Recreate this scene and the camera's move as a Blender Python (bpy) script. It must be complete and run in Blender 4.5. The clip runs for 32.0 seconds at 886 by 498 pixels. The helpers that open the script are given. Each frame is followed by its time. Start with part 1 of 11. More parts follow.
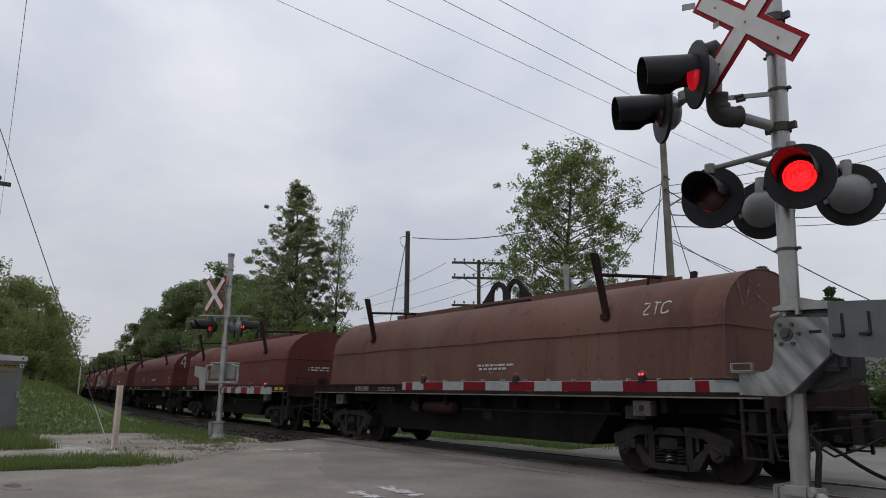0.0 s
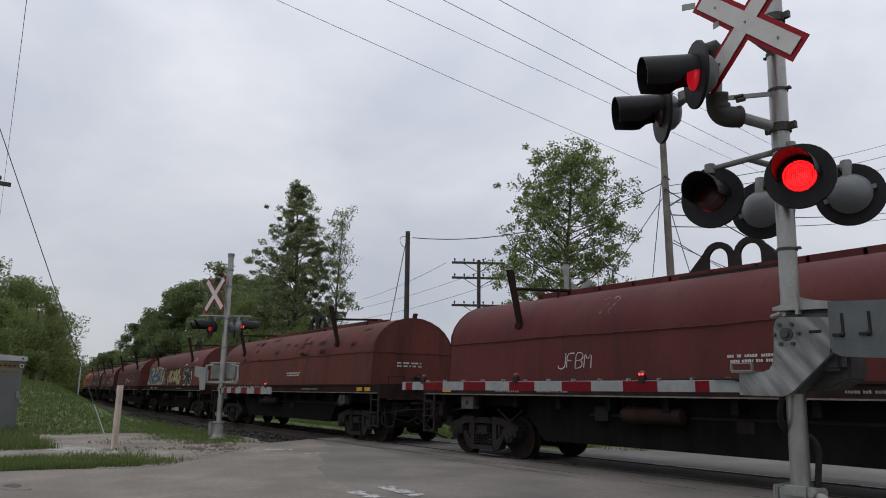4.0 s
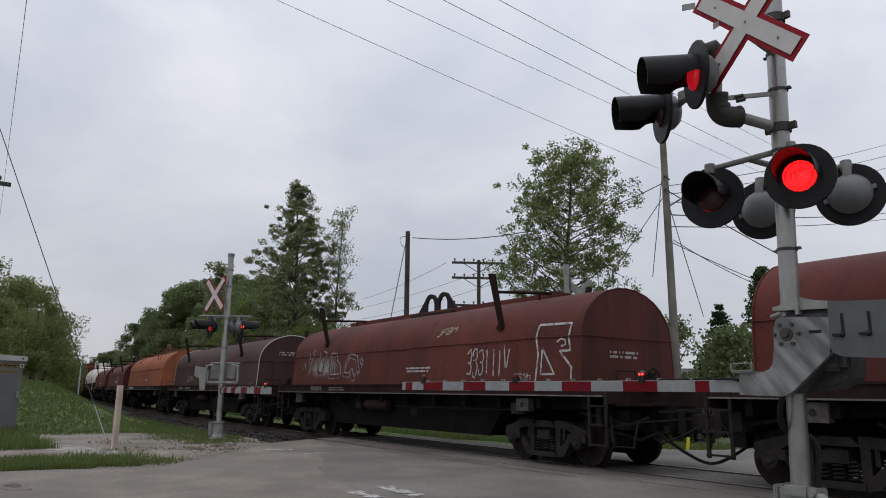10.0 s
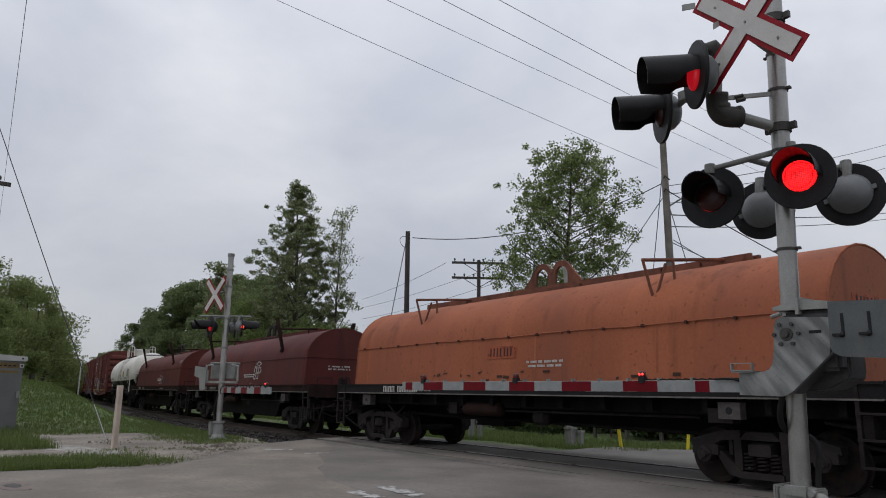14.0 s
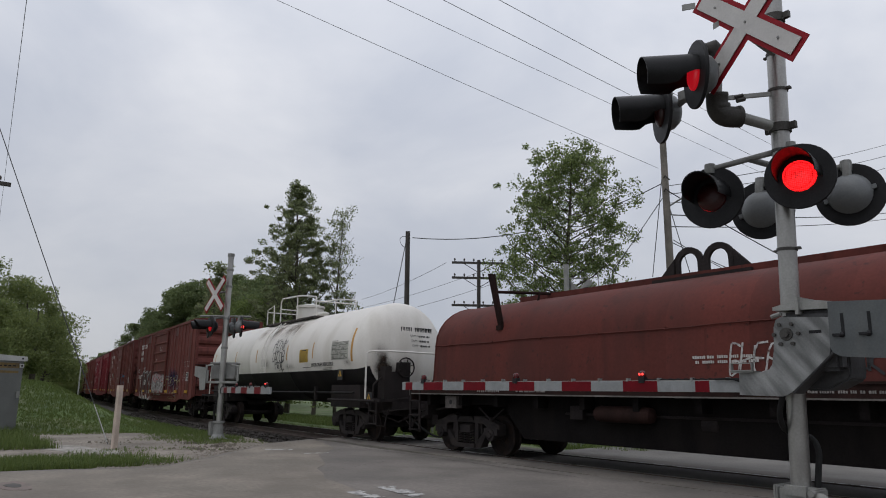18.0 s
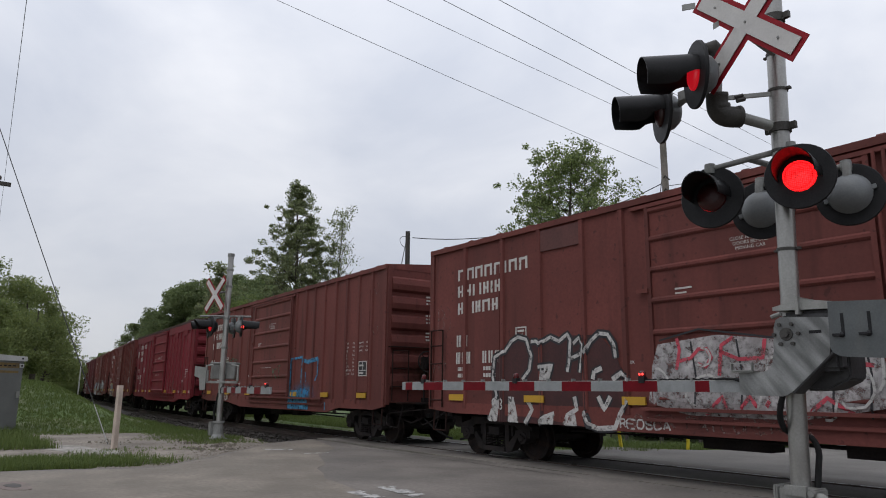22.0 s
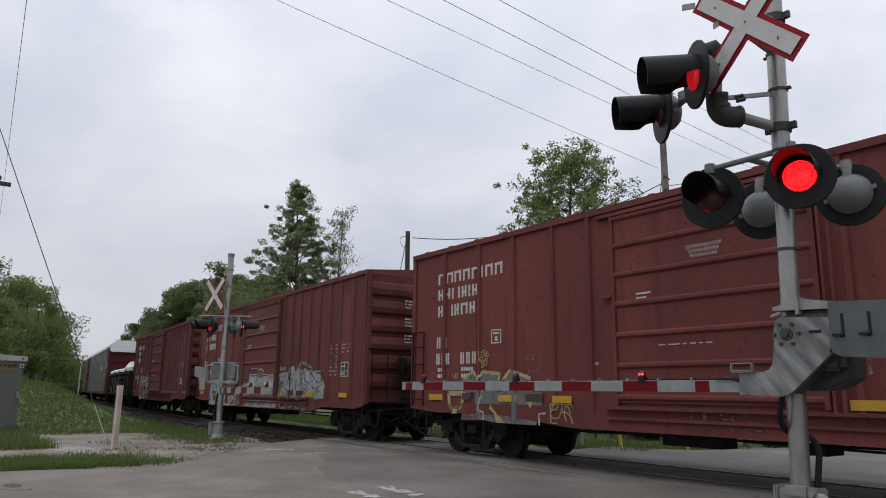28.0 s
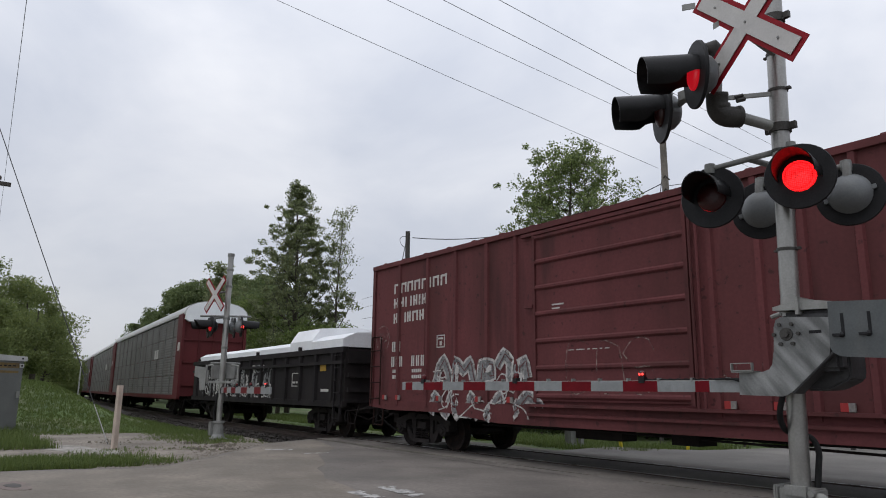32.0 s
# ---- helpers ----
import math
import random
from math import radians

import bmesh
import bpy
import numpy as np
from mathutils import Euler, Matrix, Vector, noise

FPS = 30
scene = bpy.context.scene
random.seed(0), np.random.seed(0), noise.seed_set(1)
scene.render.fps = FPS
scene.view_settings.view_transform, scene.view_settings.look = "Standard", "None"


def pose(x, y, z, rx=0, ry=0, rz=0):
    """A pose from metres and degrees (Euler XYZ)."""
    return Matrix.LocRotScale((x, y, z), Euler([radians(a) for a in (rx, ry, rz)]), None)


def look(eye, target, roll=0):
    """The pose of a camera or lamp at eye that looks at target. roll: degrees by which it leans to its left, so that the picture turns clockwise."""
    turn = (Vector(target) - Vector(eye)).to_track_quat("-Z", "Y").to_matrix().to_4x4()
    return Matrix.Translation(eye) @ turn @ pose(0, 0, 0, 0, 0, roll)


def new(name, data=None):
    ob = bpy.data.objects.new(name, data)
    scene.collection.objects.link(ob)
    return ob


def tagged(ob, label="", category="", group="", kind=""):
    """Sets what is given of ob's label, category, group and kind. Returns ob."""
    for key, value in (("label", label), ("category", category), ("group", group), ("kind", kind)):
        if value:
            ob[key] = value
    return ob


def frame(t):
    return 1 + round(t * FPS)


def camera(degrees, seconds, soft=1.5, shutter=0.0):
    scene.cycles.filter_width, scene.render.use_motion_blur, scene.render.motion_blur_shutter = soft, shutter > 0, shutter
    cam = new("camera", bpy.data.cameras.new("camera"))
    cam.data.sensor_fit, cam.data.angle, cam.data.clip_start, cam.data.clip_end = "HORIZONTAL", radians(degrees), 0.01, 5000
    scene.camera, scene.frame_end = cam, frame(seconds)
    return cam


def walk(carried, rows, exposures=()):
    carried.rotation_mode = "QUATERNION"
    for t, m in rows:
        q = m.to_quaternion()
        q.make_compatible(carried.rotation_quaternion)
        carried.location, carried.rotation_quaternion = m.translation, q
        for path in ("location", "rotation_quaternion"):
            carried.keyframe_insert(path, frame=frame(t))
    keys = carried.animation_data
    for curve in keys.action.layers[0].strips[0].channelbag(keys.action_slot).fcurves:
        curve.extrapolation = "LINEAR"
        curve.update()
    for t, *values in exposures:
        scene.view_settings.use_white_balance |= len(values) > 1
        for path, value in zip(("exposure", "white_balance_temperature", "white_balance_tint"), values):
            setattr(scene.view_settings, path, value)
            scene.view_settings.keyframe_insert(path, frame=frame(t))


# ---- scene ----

# ---------------------------------------------------------------- camera
CAM = look((0.0, -11.042, 1.305), (-7.793, -5.112, 3.326), 0.699)
cam = camera(64.838, 32.0, soft=1.0, shutter=0.0)
walk(cam, [(0.0, CAM), (32.0, CAM)], [(0.0, 0.0), (11.0, 0.0), (14.0, -0.08), (17.0, -0.06), (19.0, -0.10), (20.3, -0.14), (21.8, 0.15), (32.0, 0.14)])

# ---------------------------------------------------------------- light
world = bpy.data.worlds.new("overcast_sky")
scene.world = world
world.use_nodes = True
wn, wl = world.node_tree.nodes, world.node_tree.links
wn.clear()
sky = wn.new("ShaderNodeTexSky")
sky.sky_type, sky.sun_disc = "NISHITA", False
sky.sun_elevation, sky.sun_rotation = radians(48), radians(200)
w_co = wn.new("ShaderNodeTexCoord")
w_map = wn.new("ShaderNodeMapping")
w_map.inputs["Scale"].default_value = (1.0, 1.0, 1.9)
w_n = wn.new("ShaderNodeTexNoise")
w_n.inputs["Scale"].default_value, w_n.inputs["Detail"].default_value = 2.4, 7.0
w_n.inputs["Roughness"].default_value, w_n.inputs["Distortion"].default_value = 0.52, 0.35
w_r = wn.new("ShaderNodeValToRGB")
w_r.color_ramp.elements[0].position, w_r.color_ramp.elements[0].color = 0.33, (0.500, 0.530, 0.605, 1)
w_r.color_ramp.elements[1].position, w_r.color_ramp.elements[1].color = 0.72, (0.715, 0.725, 0.765, 1)
w_cloud = wn.new("ShaderNodeBackground")
w_cloud.inputs["Strength"].default_value = 0.95
w_sky = wn.new("ShaderNodeBackground")
w_sky.inputs["Strength"].default_value = 0.10
w_mix = wn.new("ShaderNodeMixShader")
w_mix.inputs[0].default_value = 0.93
w_out = wn.new("ShaderNodeOutputWorld")
wl.new(w_co.outputs["Generated"], w_map.inputs["Vector"])
wl.new(w_map.outputs[0], w_n.inputs["Vector"])
wl.new(w_n.outputs["Fac"], w_r.inputs[0])
w_sep = wn.new("ShaderNodeSeparateXYZ")
w_grad = wn.new("ShaderNodeMapRange")
w_grad.inputs["From Min"].default_value, w_grad.inputs["From Max"].default_value = 0.0, 1.0
w_grad.inputs["To Min"].default_value, w_grad.inputs["To Max"].default_value = 0.88, 1.92
w_tint = wn.new("ShaderNodeMix")
w_tint.data_type, w_tint.blend_type = "RGBA", "MULTIPLY"
w_tint.inputs[0].default_value = 1.0
wl.new(w_co.outputs["Generated"], w_sep.inputs[0])
wl.new(w_sep.outputs["Z"], w_grad.inputs["Value"])
wl.new(w_r.outputs[0], w_tint.inputs[6])
wl.new(w_grad.outputs[0], w_tint.inputs[7])
w_side = wn.new("ShaderNodeMapRange")
w_side.inputs["From Min"].default_value, w_side.inputs["From Max"].default_value = -1.0, 1.0
w_side.inputs["To Min"].default_value, w_side.inputs["To Max"].default_value = 0.91, 1.03
w_tint2 = wn.new("ShaderNodeMix")
w_tint2.data_type, w_tint2.blend_type = "RGBA", "MULTIPLY"
w_tint2.inputs[0].default_value = 1.0
wl.new(w_sep.outputs["Y"], w_side.inputs["Value"])
wl.new(w_tint.outputs[2], w_tint2.inputs[6])
wl.new(w_side.outputs[0], w_tint2.inputs[7])
wl.new(w_tint2.outputs[2], w_cloud.inputs["Color"])
wl.new(sky.outputs[0], w_sky.inputs["Color"])
wl.new(w_sky.outputs[0], w_mix.inputs[1])
wl.new(w_cloud.outputs[0], w_mix.inputs[2])
wl.new(w_mix.outputs[0], w_out.inputs["Surface"])
sun = new("sun", bpy.data.lights.new("sun", "SUN"))
sun.data.energy, sun.data.angle, sun.data.color = 0.5, radians(40), (1.0, 0.97, 0.93)
sun.matrix_world = look((0, 0, 50), (-6, 30, 0))


# ---------------------------------------------------------------- materials
def surf(name, col, rough=0.6, metal=0.0, var=0.22, scale=1.5, fine=30.0, bump=0.12,
         dirt=None, amount=0.0, streak=False, spec=0.4, hue=0.0, specks=None, panels=0.0):
    m = bpy.data.materials.new(name)
    m.use_nodes = True
    n, l = m.node_tree.nodes, m.node_tree.links
    b = n["Principled BSDF"]
    co, inf = n.new("ShaderNodeTexCoord"), n.new("ShaderNodeObjectInfo")
    shift = n.new("ShaderNodeVectorMath")
    shift.operation = "ADD"
    mul = n.new("ShaderNodeMath")
    mul.operation, mul.inputs[1].default_value = "MULTIPLY", 37.0
    l.new(inf.outputs["Random"], mul.inputs[0])
    l.new(co.outputs["Object"], shift.inputs[0])
    l.new(mul.outputs[0], shift.inputs[1])

    def noise_tex(sc, detail, stretch=None):
        t = n.new("ShaderNodeTexNoise")
        t.inputs["Scale"].default_value, t.inputs["Detail"].default_value = sc, detail
        if stretch:
            mp = n.new("ShaderNodeMapping")
            mp.inputs["Scale"].default_value = stretch
            l.new(shift.outputs[0], mp.inputs["Vector"])
            l.new(mp.outputs[0], t.inputs["Vector"])
        else:
            l.new(shift.outputs[0], t.inputs["Vector"])
        return t

    def mixer(kind, fac, a, c):
        x = n.new("ShaderNodeMix")
        x.data_type, x.blend_type = "RGBA", kind
        for sock, v in ((x.inputs[0], fac), (x.inputs[6], a), (x.inputs[7], c)):
            if isinstance(v, (float, int)):
                sock.default_value = v
            elif isinstance(v, tuple):
                sock.default_value = (*v[:3], 1)
            else:
                l.new(v, sock)
        return x.outputs[2]

    def ramp(sock, lo, hi, c0, c1):
        r = n.new("ShaderNodeValToRGB")
        r.color_ramp.elements[0].position, r.color_ramp.elements[1].position = lo, hi
        r.color_ramp.elements[0].color, r.color_ramp.elements[1].color = (*c0, 1), (*c1, 1)
        l.new(sock, r.inputs[0])
        return r.outputs[0]

    big, small = noise_tex(scale, 6.0), noise_tex(fine, 4.0)
    k0, k1 = (1 - var,) * 3, (1 + var,) * 3
    out = mixer("MULTIPLY", 1.0, tuple(col), ramp(big.outputs["Fac"], 0.3, 0.7, k0, k1))
    out = mixer("MULTIPLY", 0.6, out, ramp(small.outputs["Fac"], 0.3, 0.7, k0, k1))
    if dirt:
        d = noise_tex(scale * 1.7, 8.0, (1.0, 1.0, 0.22) if streak else None)
        mask = ramp(d.outputs["Fac"], 0.62 - 0.3 * amount, 0.80 - 0.2 * amount, (0, 0, 0), (amount,) * 3)
        out = mixer("MIX", mask, out, tuple(dirt))
    if panels:
        # sheets of slightly different paint along the length
        sep, step, white = n.new("ShaderNodeSeparateXYZ"), n.new("ShaderNodeMath"), n.new("ShaderNodeTexWhiteNoise")
        step.operation, step.inputs[1].default_value = "SNAP", panels
        white.noise_dimensions = "1D"
        l.new(co.outputs["Object"], sep.inputs[0])
        l.new(sep.outputs["X"], step.inputs[0])
        total = n.new("ShaderNodeMath")
        total.operation = "ADD"
        l.new(step.outputs[0], total.inputs[0])
        l.new(mul.outputs[0], total.inputs[1])
        l.new(total.outputs[0], white.inputs["W"])
        out = mixer("MULTIPLY", 1.0, out, ramp(white.outputs["Value"], 0.0, 1.0, (0.88,) * 3, (1.10,) * 3))
    if specks:
        # flaked spots and long faint runs
        f1, f2 = noise_tex(9.0, 9.0), noise_tex(2.6, 8.0, (1.0, 1.0, 0.12))
        out = mixer("MIX", ramp(f1.outputs["Fac"], 0.63, 0.70, (0, 0, 0), (0.75,) * 3), out, tuple(specks))
        out = mixer("MIX", ramp(f2.outputs["Fac"], 0.56, 0.70, (0, 0, 0), (0.5,) * 3), out, tuple(c * 0.8 for c in specks))
    if hue:
        r = ramp(inf.outputs["Random"], 0.0, 1.0, (1 - hue,) * 3, (1 + hue,) * 3)
        out = mixer("MULTIPLY", 1.0, out, r)
    l.new(out, b.inputs["Base Color"])
    b.inputs["Metallic"].default_value = metal
    b.inputs["Specular IOR Level"].default_value = spec
    rr = n.new("ShaderNodeMapRange")
    rr.inputs["To Min"].default_value, rr.inputs["To Max"].default_value = max(0.03, rough - 0.12), min(1, rough + 0.12)
    l.new(big.outputs["Fac"], rr.inputs["Value"])
    l.new(rr.outputs[0], b.inputs["Roughness"])
    if bump:
        bp = n.new("ShaderNodeBump")
        bp.inputs["Strength"].default_value, bp.inputs["Distance"].default_value = bump, 0.02
        l.new(small.outputs["Fac"], bp.inputs["Height"])
        l.new(bp.outputs[0], b.inputs["Normal"])
    return m


def glow(name, col, strength, base=(0.3, 0.0, 0.0)):
    m = bpy.data.materials.new(name)
    m.use_nodes = True
    b = m.node_tree.nodes["Principled BSDF"]
    b.inputs["Base Color"].default_value = (*base, 1)
    b.inputs["Emission Color"].default_value, b.inputs["Emission Strength"].default_value = (*col, 1), strength
    b.inputs["Roughness"].default_value = 0.25
    return m


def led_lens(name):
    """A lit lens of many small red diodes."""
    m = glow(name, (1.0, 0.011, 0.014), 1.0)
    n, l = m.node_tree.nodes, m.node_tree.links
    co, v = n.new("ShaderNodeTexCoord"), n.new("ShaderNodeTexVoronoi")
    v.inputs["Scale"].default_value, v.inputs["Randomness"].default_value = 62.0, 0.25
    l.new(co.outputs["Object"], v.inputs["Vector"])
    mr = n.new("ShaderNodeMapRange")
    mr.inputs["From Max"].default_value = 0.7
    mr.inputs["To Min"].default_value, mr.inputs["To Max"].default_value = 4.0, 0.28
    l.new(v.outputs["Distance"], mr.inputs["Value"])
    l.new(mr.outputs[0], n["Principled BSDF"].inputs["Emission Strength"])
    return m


def leaf_mat(name, col, var=0.24):
    m = bpy.data.materials.new(name)
    m.use_nodes = True
    n, l = m.node_tree.nodes, m.node_tree.links
    b = n["Principled BSDF"]
    g = n.new("ShaderNodeNewGeometry")
    r = n.new("ShaderNodeValToRGB")
    r.color_ramp.elements[0].color = (col[0] * (1 - var), col[1] * (1 - var), col[2] * (1 - var), 1)
    r.color_ramp.elements[1].color = (col[0] * (1 + var) + 0.015, col[1] * (1 + var), col[2], 1)
    l.new(g.outputs["Random Per Island"], r.inputs[0])
    l.new(r.outputs[0], b.inputs["Base Color"])
    b.inputs["Roughness"].default_value = 0.6
    b.inputs["Specular IOR Level"].default_value = 0.25
    tr = n.new("ShaderNodeBsdfTranslucent")
    l.new(r.outputs[0], tr.inputs["Color"])
    mx = n.new("ShaderNodeMixShader")
    mx.inputs[0].default_value = 0.42
    l.new(b.outputs[0], mx.inputs[1])
    l.new(tr.outputs[0], mx.inputs[2])
    l.new(mx.outputs[0], n["Material Output"].inputs["Surface"])
    return m


GALV = surf("galvanised_steel", (0.2592, 0.2611, 0.2478), 0.5, 0.35, 0.16, 5.0, 60.0, 0.05, (0.18, 0.1764, 0.1607), 0.5, True)
GALV_DULL = surf("weathered_galvanised", (0.216, 0.2187, 0.2098), 0.6, 0.2, 0.2, 4.0, 50.0, 0.08, (0.1152, 0.1058, 0.09475), 0.5, True)
PLATE_GREY = surf("grey_painted_plate", (0.08986, 0.09828, 0.1011), 0.55, 0.2, 0.15, 4.0, 60.0, 0.05, (0.1236, 0.1236, 0.1179), 0.4, True)
BLACK = surf("black_paint", (0.014, 0.014, 0.0155), 0.55, 0.0, 0.35, 6.0, 60.0, 0.05, spec=0.22)
BLACK_SHINY = surf("black_plastic", (0.010, 0.010, 0.0105), 0.42, 0.0, 0.3, 6.0, 60.0, 0.03, spec=0.2)
LAMP_GREY = surf("grey_lamp_housing", (0.144, 0.1512, 0.1548), 0.45, 0.2, 0.12, 5.0, 60.0, 0.04)
SIGN_WHITE = surf("white_sheeting", (0.50, 0.485, 0.47), 0.5, 0.0, 0.08, 5.0, 60.0, 0.02, (0.288, 0.2736, 0.252), 0.3, True)
SIGN_RED = surf("red_sheeting", (0.25, 0.010, 0.018), 0.5, 0.0, 0.12, 5.0, 60.0, 0.02, spec=0.15)
STRIPE_RED = surf("red_reflective", (0.125, 0.005, 0.010), 0.5, 0.0, 0.15, 8.0, 80.0, 0.02, spec=0.12)
STRIPE_WHITE = surf("silver_reflective", (0.235, 0.247, 0.250), 0.5, 0.0, 0.12, 8.0, 80.0, 0.02, (0.18, 0.187, 0.187), 0.5)
LENS_ON = led_lens("lit_red_lens")
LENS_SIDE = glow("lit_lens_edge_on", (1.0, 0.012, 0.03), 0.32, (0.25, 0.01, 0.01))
DARK_BOX = surf("dark_machine_grey", (0.058, 0.058, 0.060), 0.6, 0.1, 0.25, 3.0, 40.0, 0.06, (0.035, 0.034, 0.033), 0.5, True, spec=0.2)
RUBBER = surf("dark_crossing_planks", (0.130, 0.120, 0.110), 0.85, 0.0, 0.3, 1.0, 30.0, 0.3)
MAST = surf("bright_mast_steel", (0.335, 0.330, 0.316), 0.34, 0.72, 0.14, 3.0, 50.0, 0.04, (0.176, 0.1716, 0.1628), 0.5, True)
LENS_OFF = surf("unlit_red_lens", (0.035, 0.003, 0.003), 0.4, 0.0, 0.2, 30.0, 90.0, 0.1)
ARM_ON = glow("lit_arm_lamp", (1.0, 0.05, 0.04), 2.2)
ARM_OFF = surf("red_arm_lamp", (0.07, 0.004, 0.005), 0.25, 0.0, 0.2, 30.0, 90.0, 0.05)
WOOD_POLE = surf("weathered_pole_wood", (0.195, 0.1755, 0.156), 0.9, 0.0, 0.3, 1.5, 25.0, 0.4, (0.117, 0.104, 0.091), 0.6, True)
DARK_POLE = surf("creosoted_pole_wood", (0.060, 0.054, 0.050), 0.9, 0.0, 0.3, 1.5, 25.0, 0.4)
WIRE = surf("wire_black", (0.065, 0.066, 0.070), 0.6, 0.0, 0.1)
POST_WOOD = surf("pale_stake_wood", (0.46, 0.38, 0.32), 0.85, 0.0, 0.15, 3.0, 30.0, 0.2, (0.3, 0.25, 0.2), 0.4, True)
STEEL_RAIL = surf("rail_steel", (0.30, 0.29, 0.28), 0.3, 0.9, 0.15, 4.0, 60.0, 0.03)
RAIL_RUST = surf("rusty_rail", (0.052, 0.038, 0.032), 0.85, 0.0, 0.3, 3.0, 50.0, 0.2)
TIE = surf("tie_wood", (0.065, 0.055, 0.048), 0.95, 0.0, 0.3, 2.0, 25.0, 0.5)
BALLAST = surf("ballast_stone", (0.046, 0.040, 0.036), 0.95, 0.0, 0.45, 1.2, 14.0, 1.0, (0.030, 0.024, 0.021), 0.6)
ASPHALT = surf("worn_asphalt", (0.1656, 0.1474, 0.1309), 0.9, 0.0, 0.24, 0.45, 16.0, 0.45, (0.1001, 0.08996, 0.08058), 0.75)
ASPHALT_OLD = surf("pale_old_asphalt", (0.189, 0.1653, 0.1367), 0.92, 0.0, 0.26, 0.6, 14.0, 0.5, (0.126, 0.1081, 0.08925), 0.7)
GRAVEL = surf("sandy_gravel", (0.2134, 0.1871, 0.1576), 0.97, 0.0, 0.36, 0.7, 11.0, 0.9, (0.1269, 0.1089, 0.08547), 0.7)
CHALK = surf("pale_chalky_dirt", (0.30, 0.285, 0.26), 0.97, 0.0, 0.35, 1.6, 16.0, 0.7, (0.17, 0.15, 0.125), 0.8)
GRAVEL_PALE = surf("pale_gravel_road", (0.165, 0.155, 0.142), 0.97, 0.0, 0.2, 0.5, 22.0, 0.6, (0.100, 0.094, 0.085), 0.6)
GROUND = surf("grassy_earth", (0.082, 0.124, 0.040), 0.97, 0.0, 0.35, 0.35, 9.0, 1.0, (0.1794, 0.1569, 0.1047), 0.55)
LINE_PAINT = surf("worn_line_paint", (0.50, 0.49, 0.47), 0.8, 0.0, 0.15, 6.0, 40.0, 0.2, (0.15, 0.1462, 0.1425), 0.85)
BARK = surf("bark", (0.085, 0.072, 0.060), 0.95, 0.0, 0.3, 3.0, 20.0, 0.6)
LEAF_MAPLE = leaf_mat("leaf_fresh_green", (0.172, 0.226, 0.106), 0.38)
LEAF_POPLAR = leaf_mat("leaf_poplar", (0.200, 0.236, 0.145), 0.34)
LEAF_SHRUB = leaf_mat("leaf_shrub", (0.130, 0.182, 0.060), 0.2)
LEAF_WOOD = leaf_mat("leaf_wood", (0.145, 0.192, 0.092), 0.2)
LEAF_BANK = leaf_mat("leaf_bank", (0.182, 0.230, 0.092), 0.18)
NEEDLE = leaf_mat("spruce_needles", (0.04675, 0.08925, 0.0425))
LEAF_HEDGE = leaf_mat("leaf_hedge", (0.045, 0.075, 0.03))
CRACK = surf("tar_crack", (0.07, 0.065, 0.06), 0.9, 0.0, 0.3, 3.0, 30.0, 0.2)
SOIL = surf("scraped_soil", (0.125, 0.108, 0.085), 0.98, 0.0, 0.4, 3.0, 25.0, 0.6)
MARK_RED = surf("faded_red_road_paint", (0.185, 0.140, 0.125), 0.92, 0.0, 0.25, 2.0, 18.0, 0.4, (0.14, 0.125, 0.11), 0.8)
HOUSE_WALL = surf("pale_siding", (0.34, 0.33, 0.31), 0.8, 0.0, 0.12, 1.0, 20.0, 0.1)
HOUSE_ROOF = surf("grey_shingles", (0.085, 0.082, 0.082), 0.9, 0.0, 0.25, 1.5, 14.0, 0.4)
PANE_DARK = surf("window_glass", (0.02, 0.022, 0.025), 0.1, 0.0, 0.1, spec=0.5)
DARK_CAST = surf("dark_cast_iron", (0.055, 0.052, 0.048), 0.6, 0.3, 0.25, 6.0, 50.0, 0.15)
GRASS = leaf_mat("grass_blades", (0.100, 0.145, 0.044), 0.14)
CABINET = surf("grey_green_cabinet_paint", (0.1432, 0.1492, 0.1432), 0.5, 0.3, 0.12, 2.0, 40.0, 0.05)
CAB_LID = surf("pale_lid_paint", (0.42, 0.42, 0.41), 0.5, 0.1, 0.1)
CAB_LABEL = surf("ochre_label", (0.17, 0.115, 0.04), 0.7, 0.0, 0.25, 4.0, 30.0, 0.0, (0.08, 0.06, 0.04), 0.6)
YELLOW = surf("yellow_marker", (0.62, 0.50, 0.03), 0.6, 0.0, 0.1)
CONCRETE = surf("concrete", (0.36, 0.35, 0.33), 0.9, 0.0, 0.15, 2.0, 30.0, 0.2)
STONE = surf("pillar_stone", (0.28, 0.265, 0.24), 0.9, 0.0, 0.3, 3.0, 20.0, 0.5)

# rolling stock
C_BROWN = surf("dusty_brown_hood", (0.102, 0.04907, 0.03684), 0.75, 0.0, 0.18, 0.6, 20.0, 0.06, (0.1292, 0.07476, 0.05848), 0.7, True, spec=0.18, specks=(0.060, 0.034, 0.028), panels=1.45)
C_RED = surf("oxide_red_hood", (0.09945, 0.02451, 0.01882), 0.68, 0.0, 0.16, 0.6, 20.0, 0.06, (0.05635, 0.02042, 0.01711), 0.6, True, spec=0.18, specks=(0.048, 0.019, 0.016), panels=1.45)
C_RED_B = surf("faded_red_hood", (0.1066, 0.02962, 0.0222), 0.7, 0.0, 0.2, 0.7, 20.0, 0.06, (0.0561, 0.02073, 0.01737), 0.7, True, spec=0.18, specks=(0.048, 0.019, 0.016), panels=1.45)
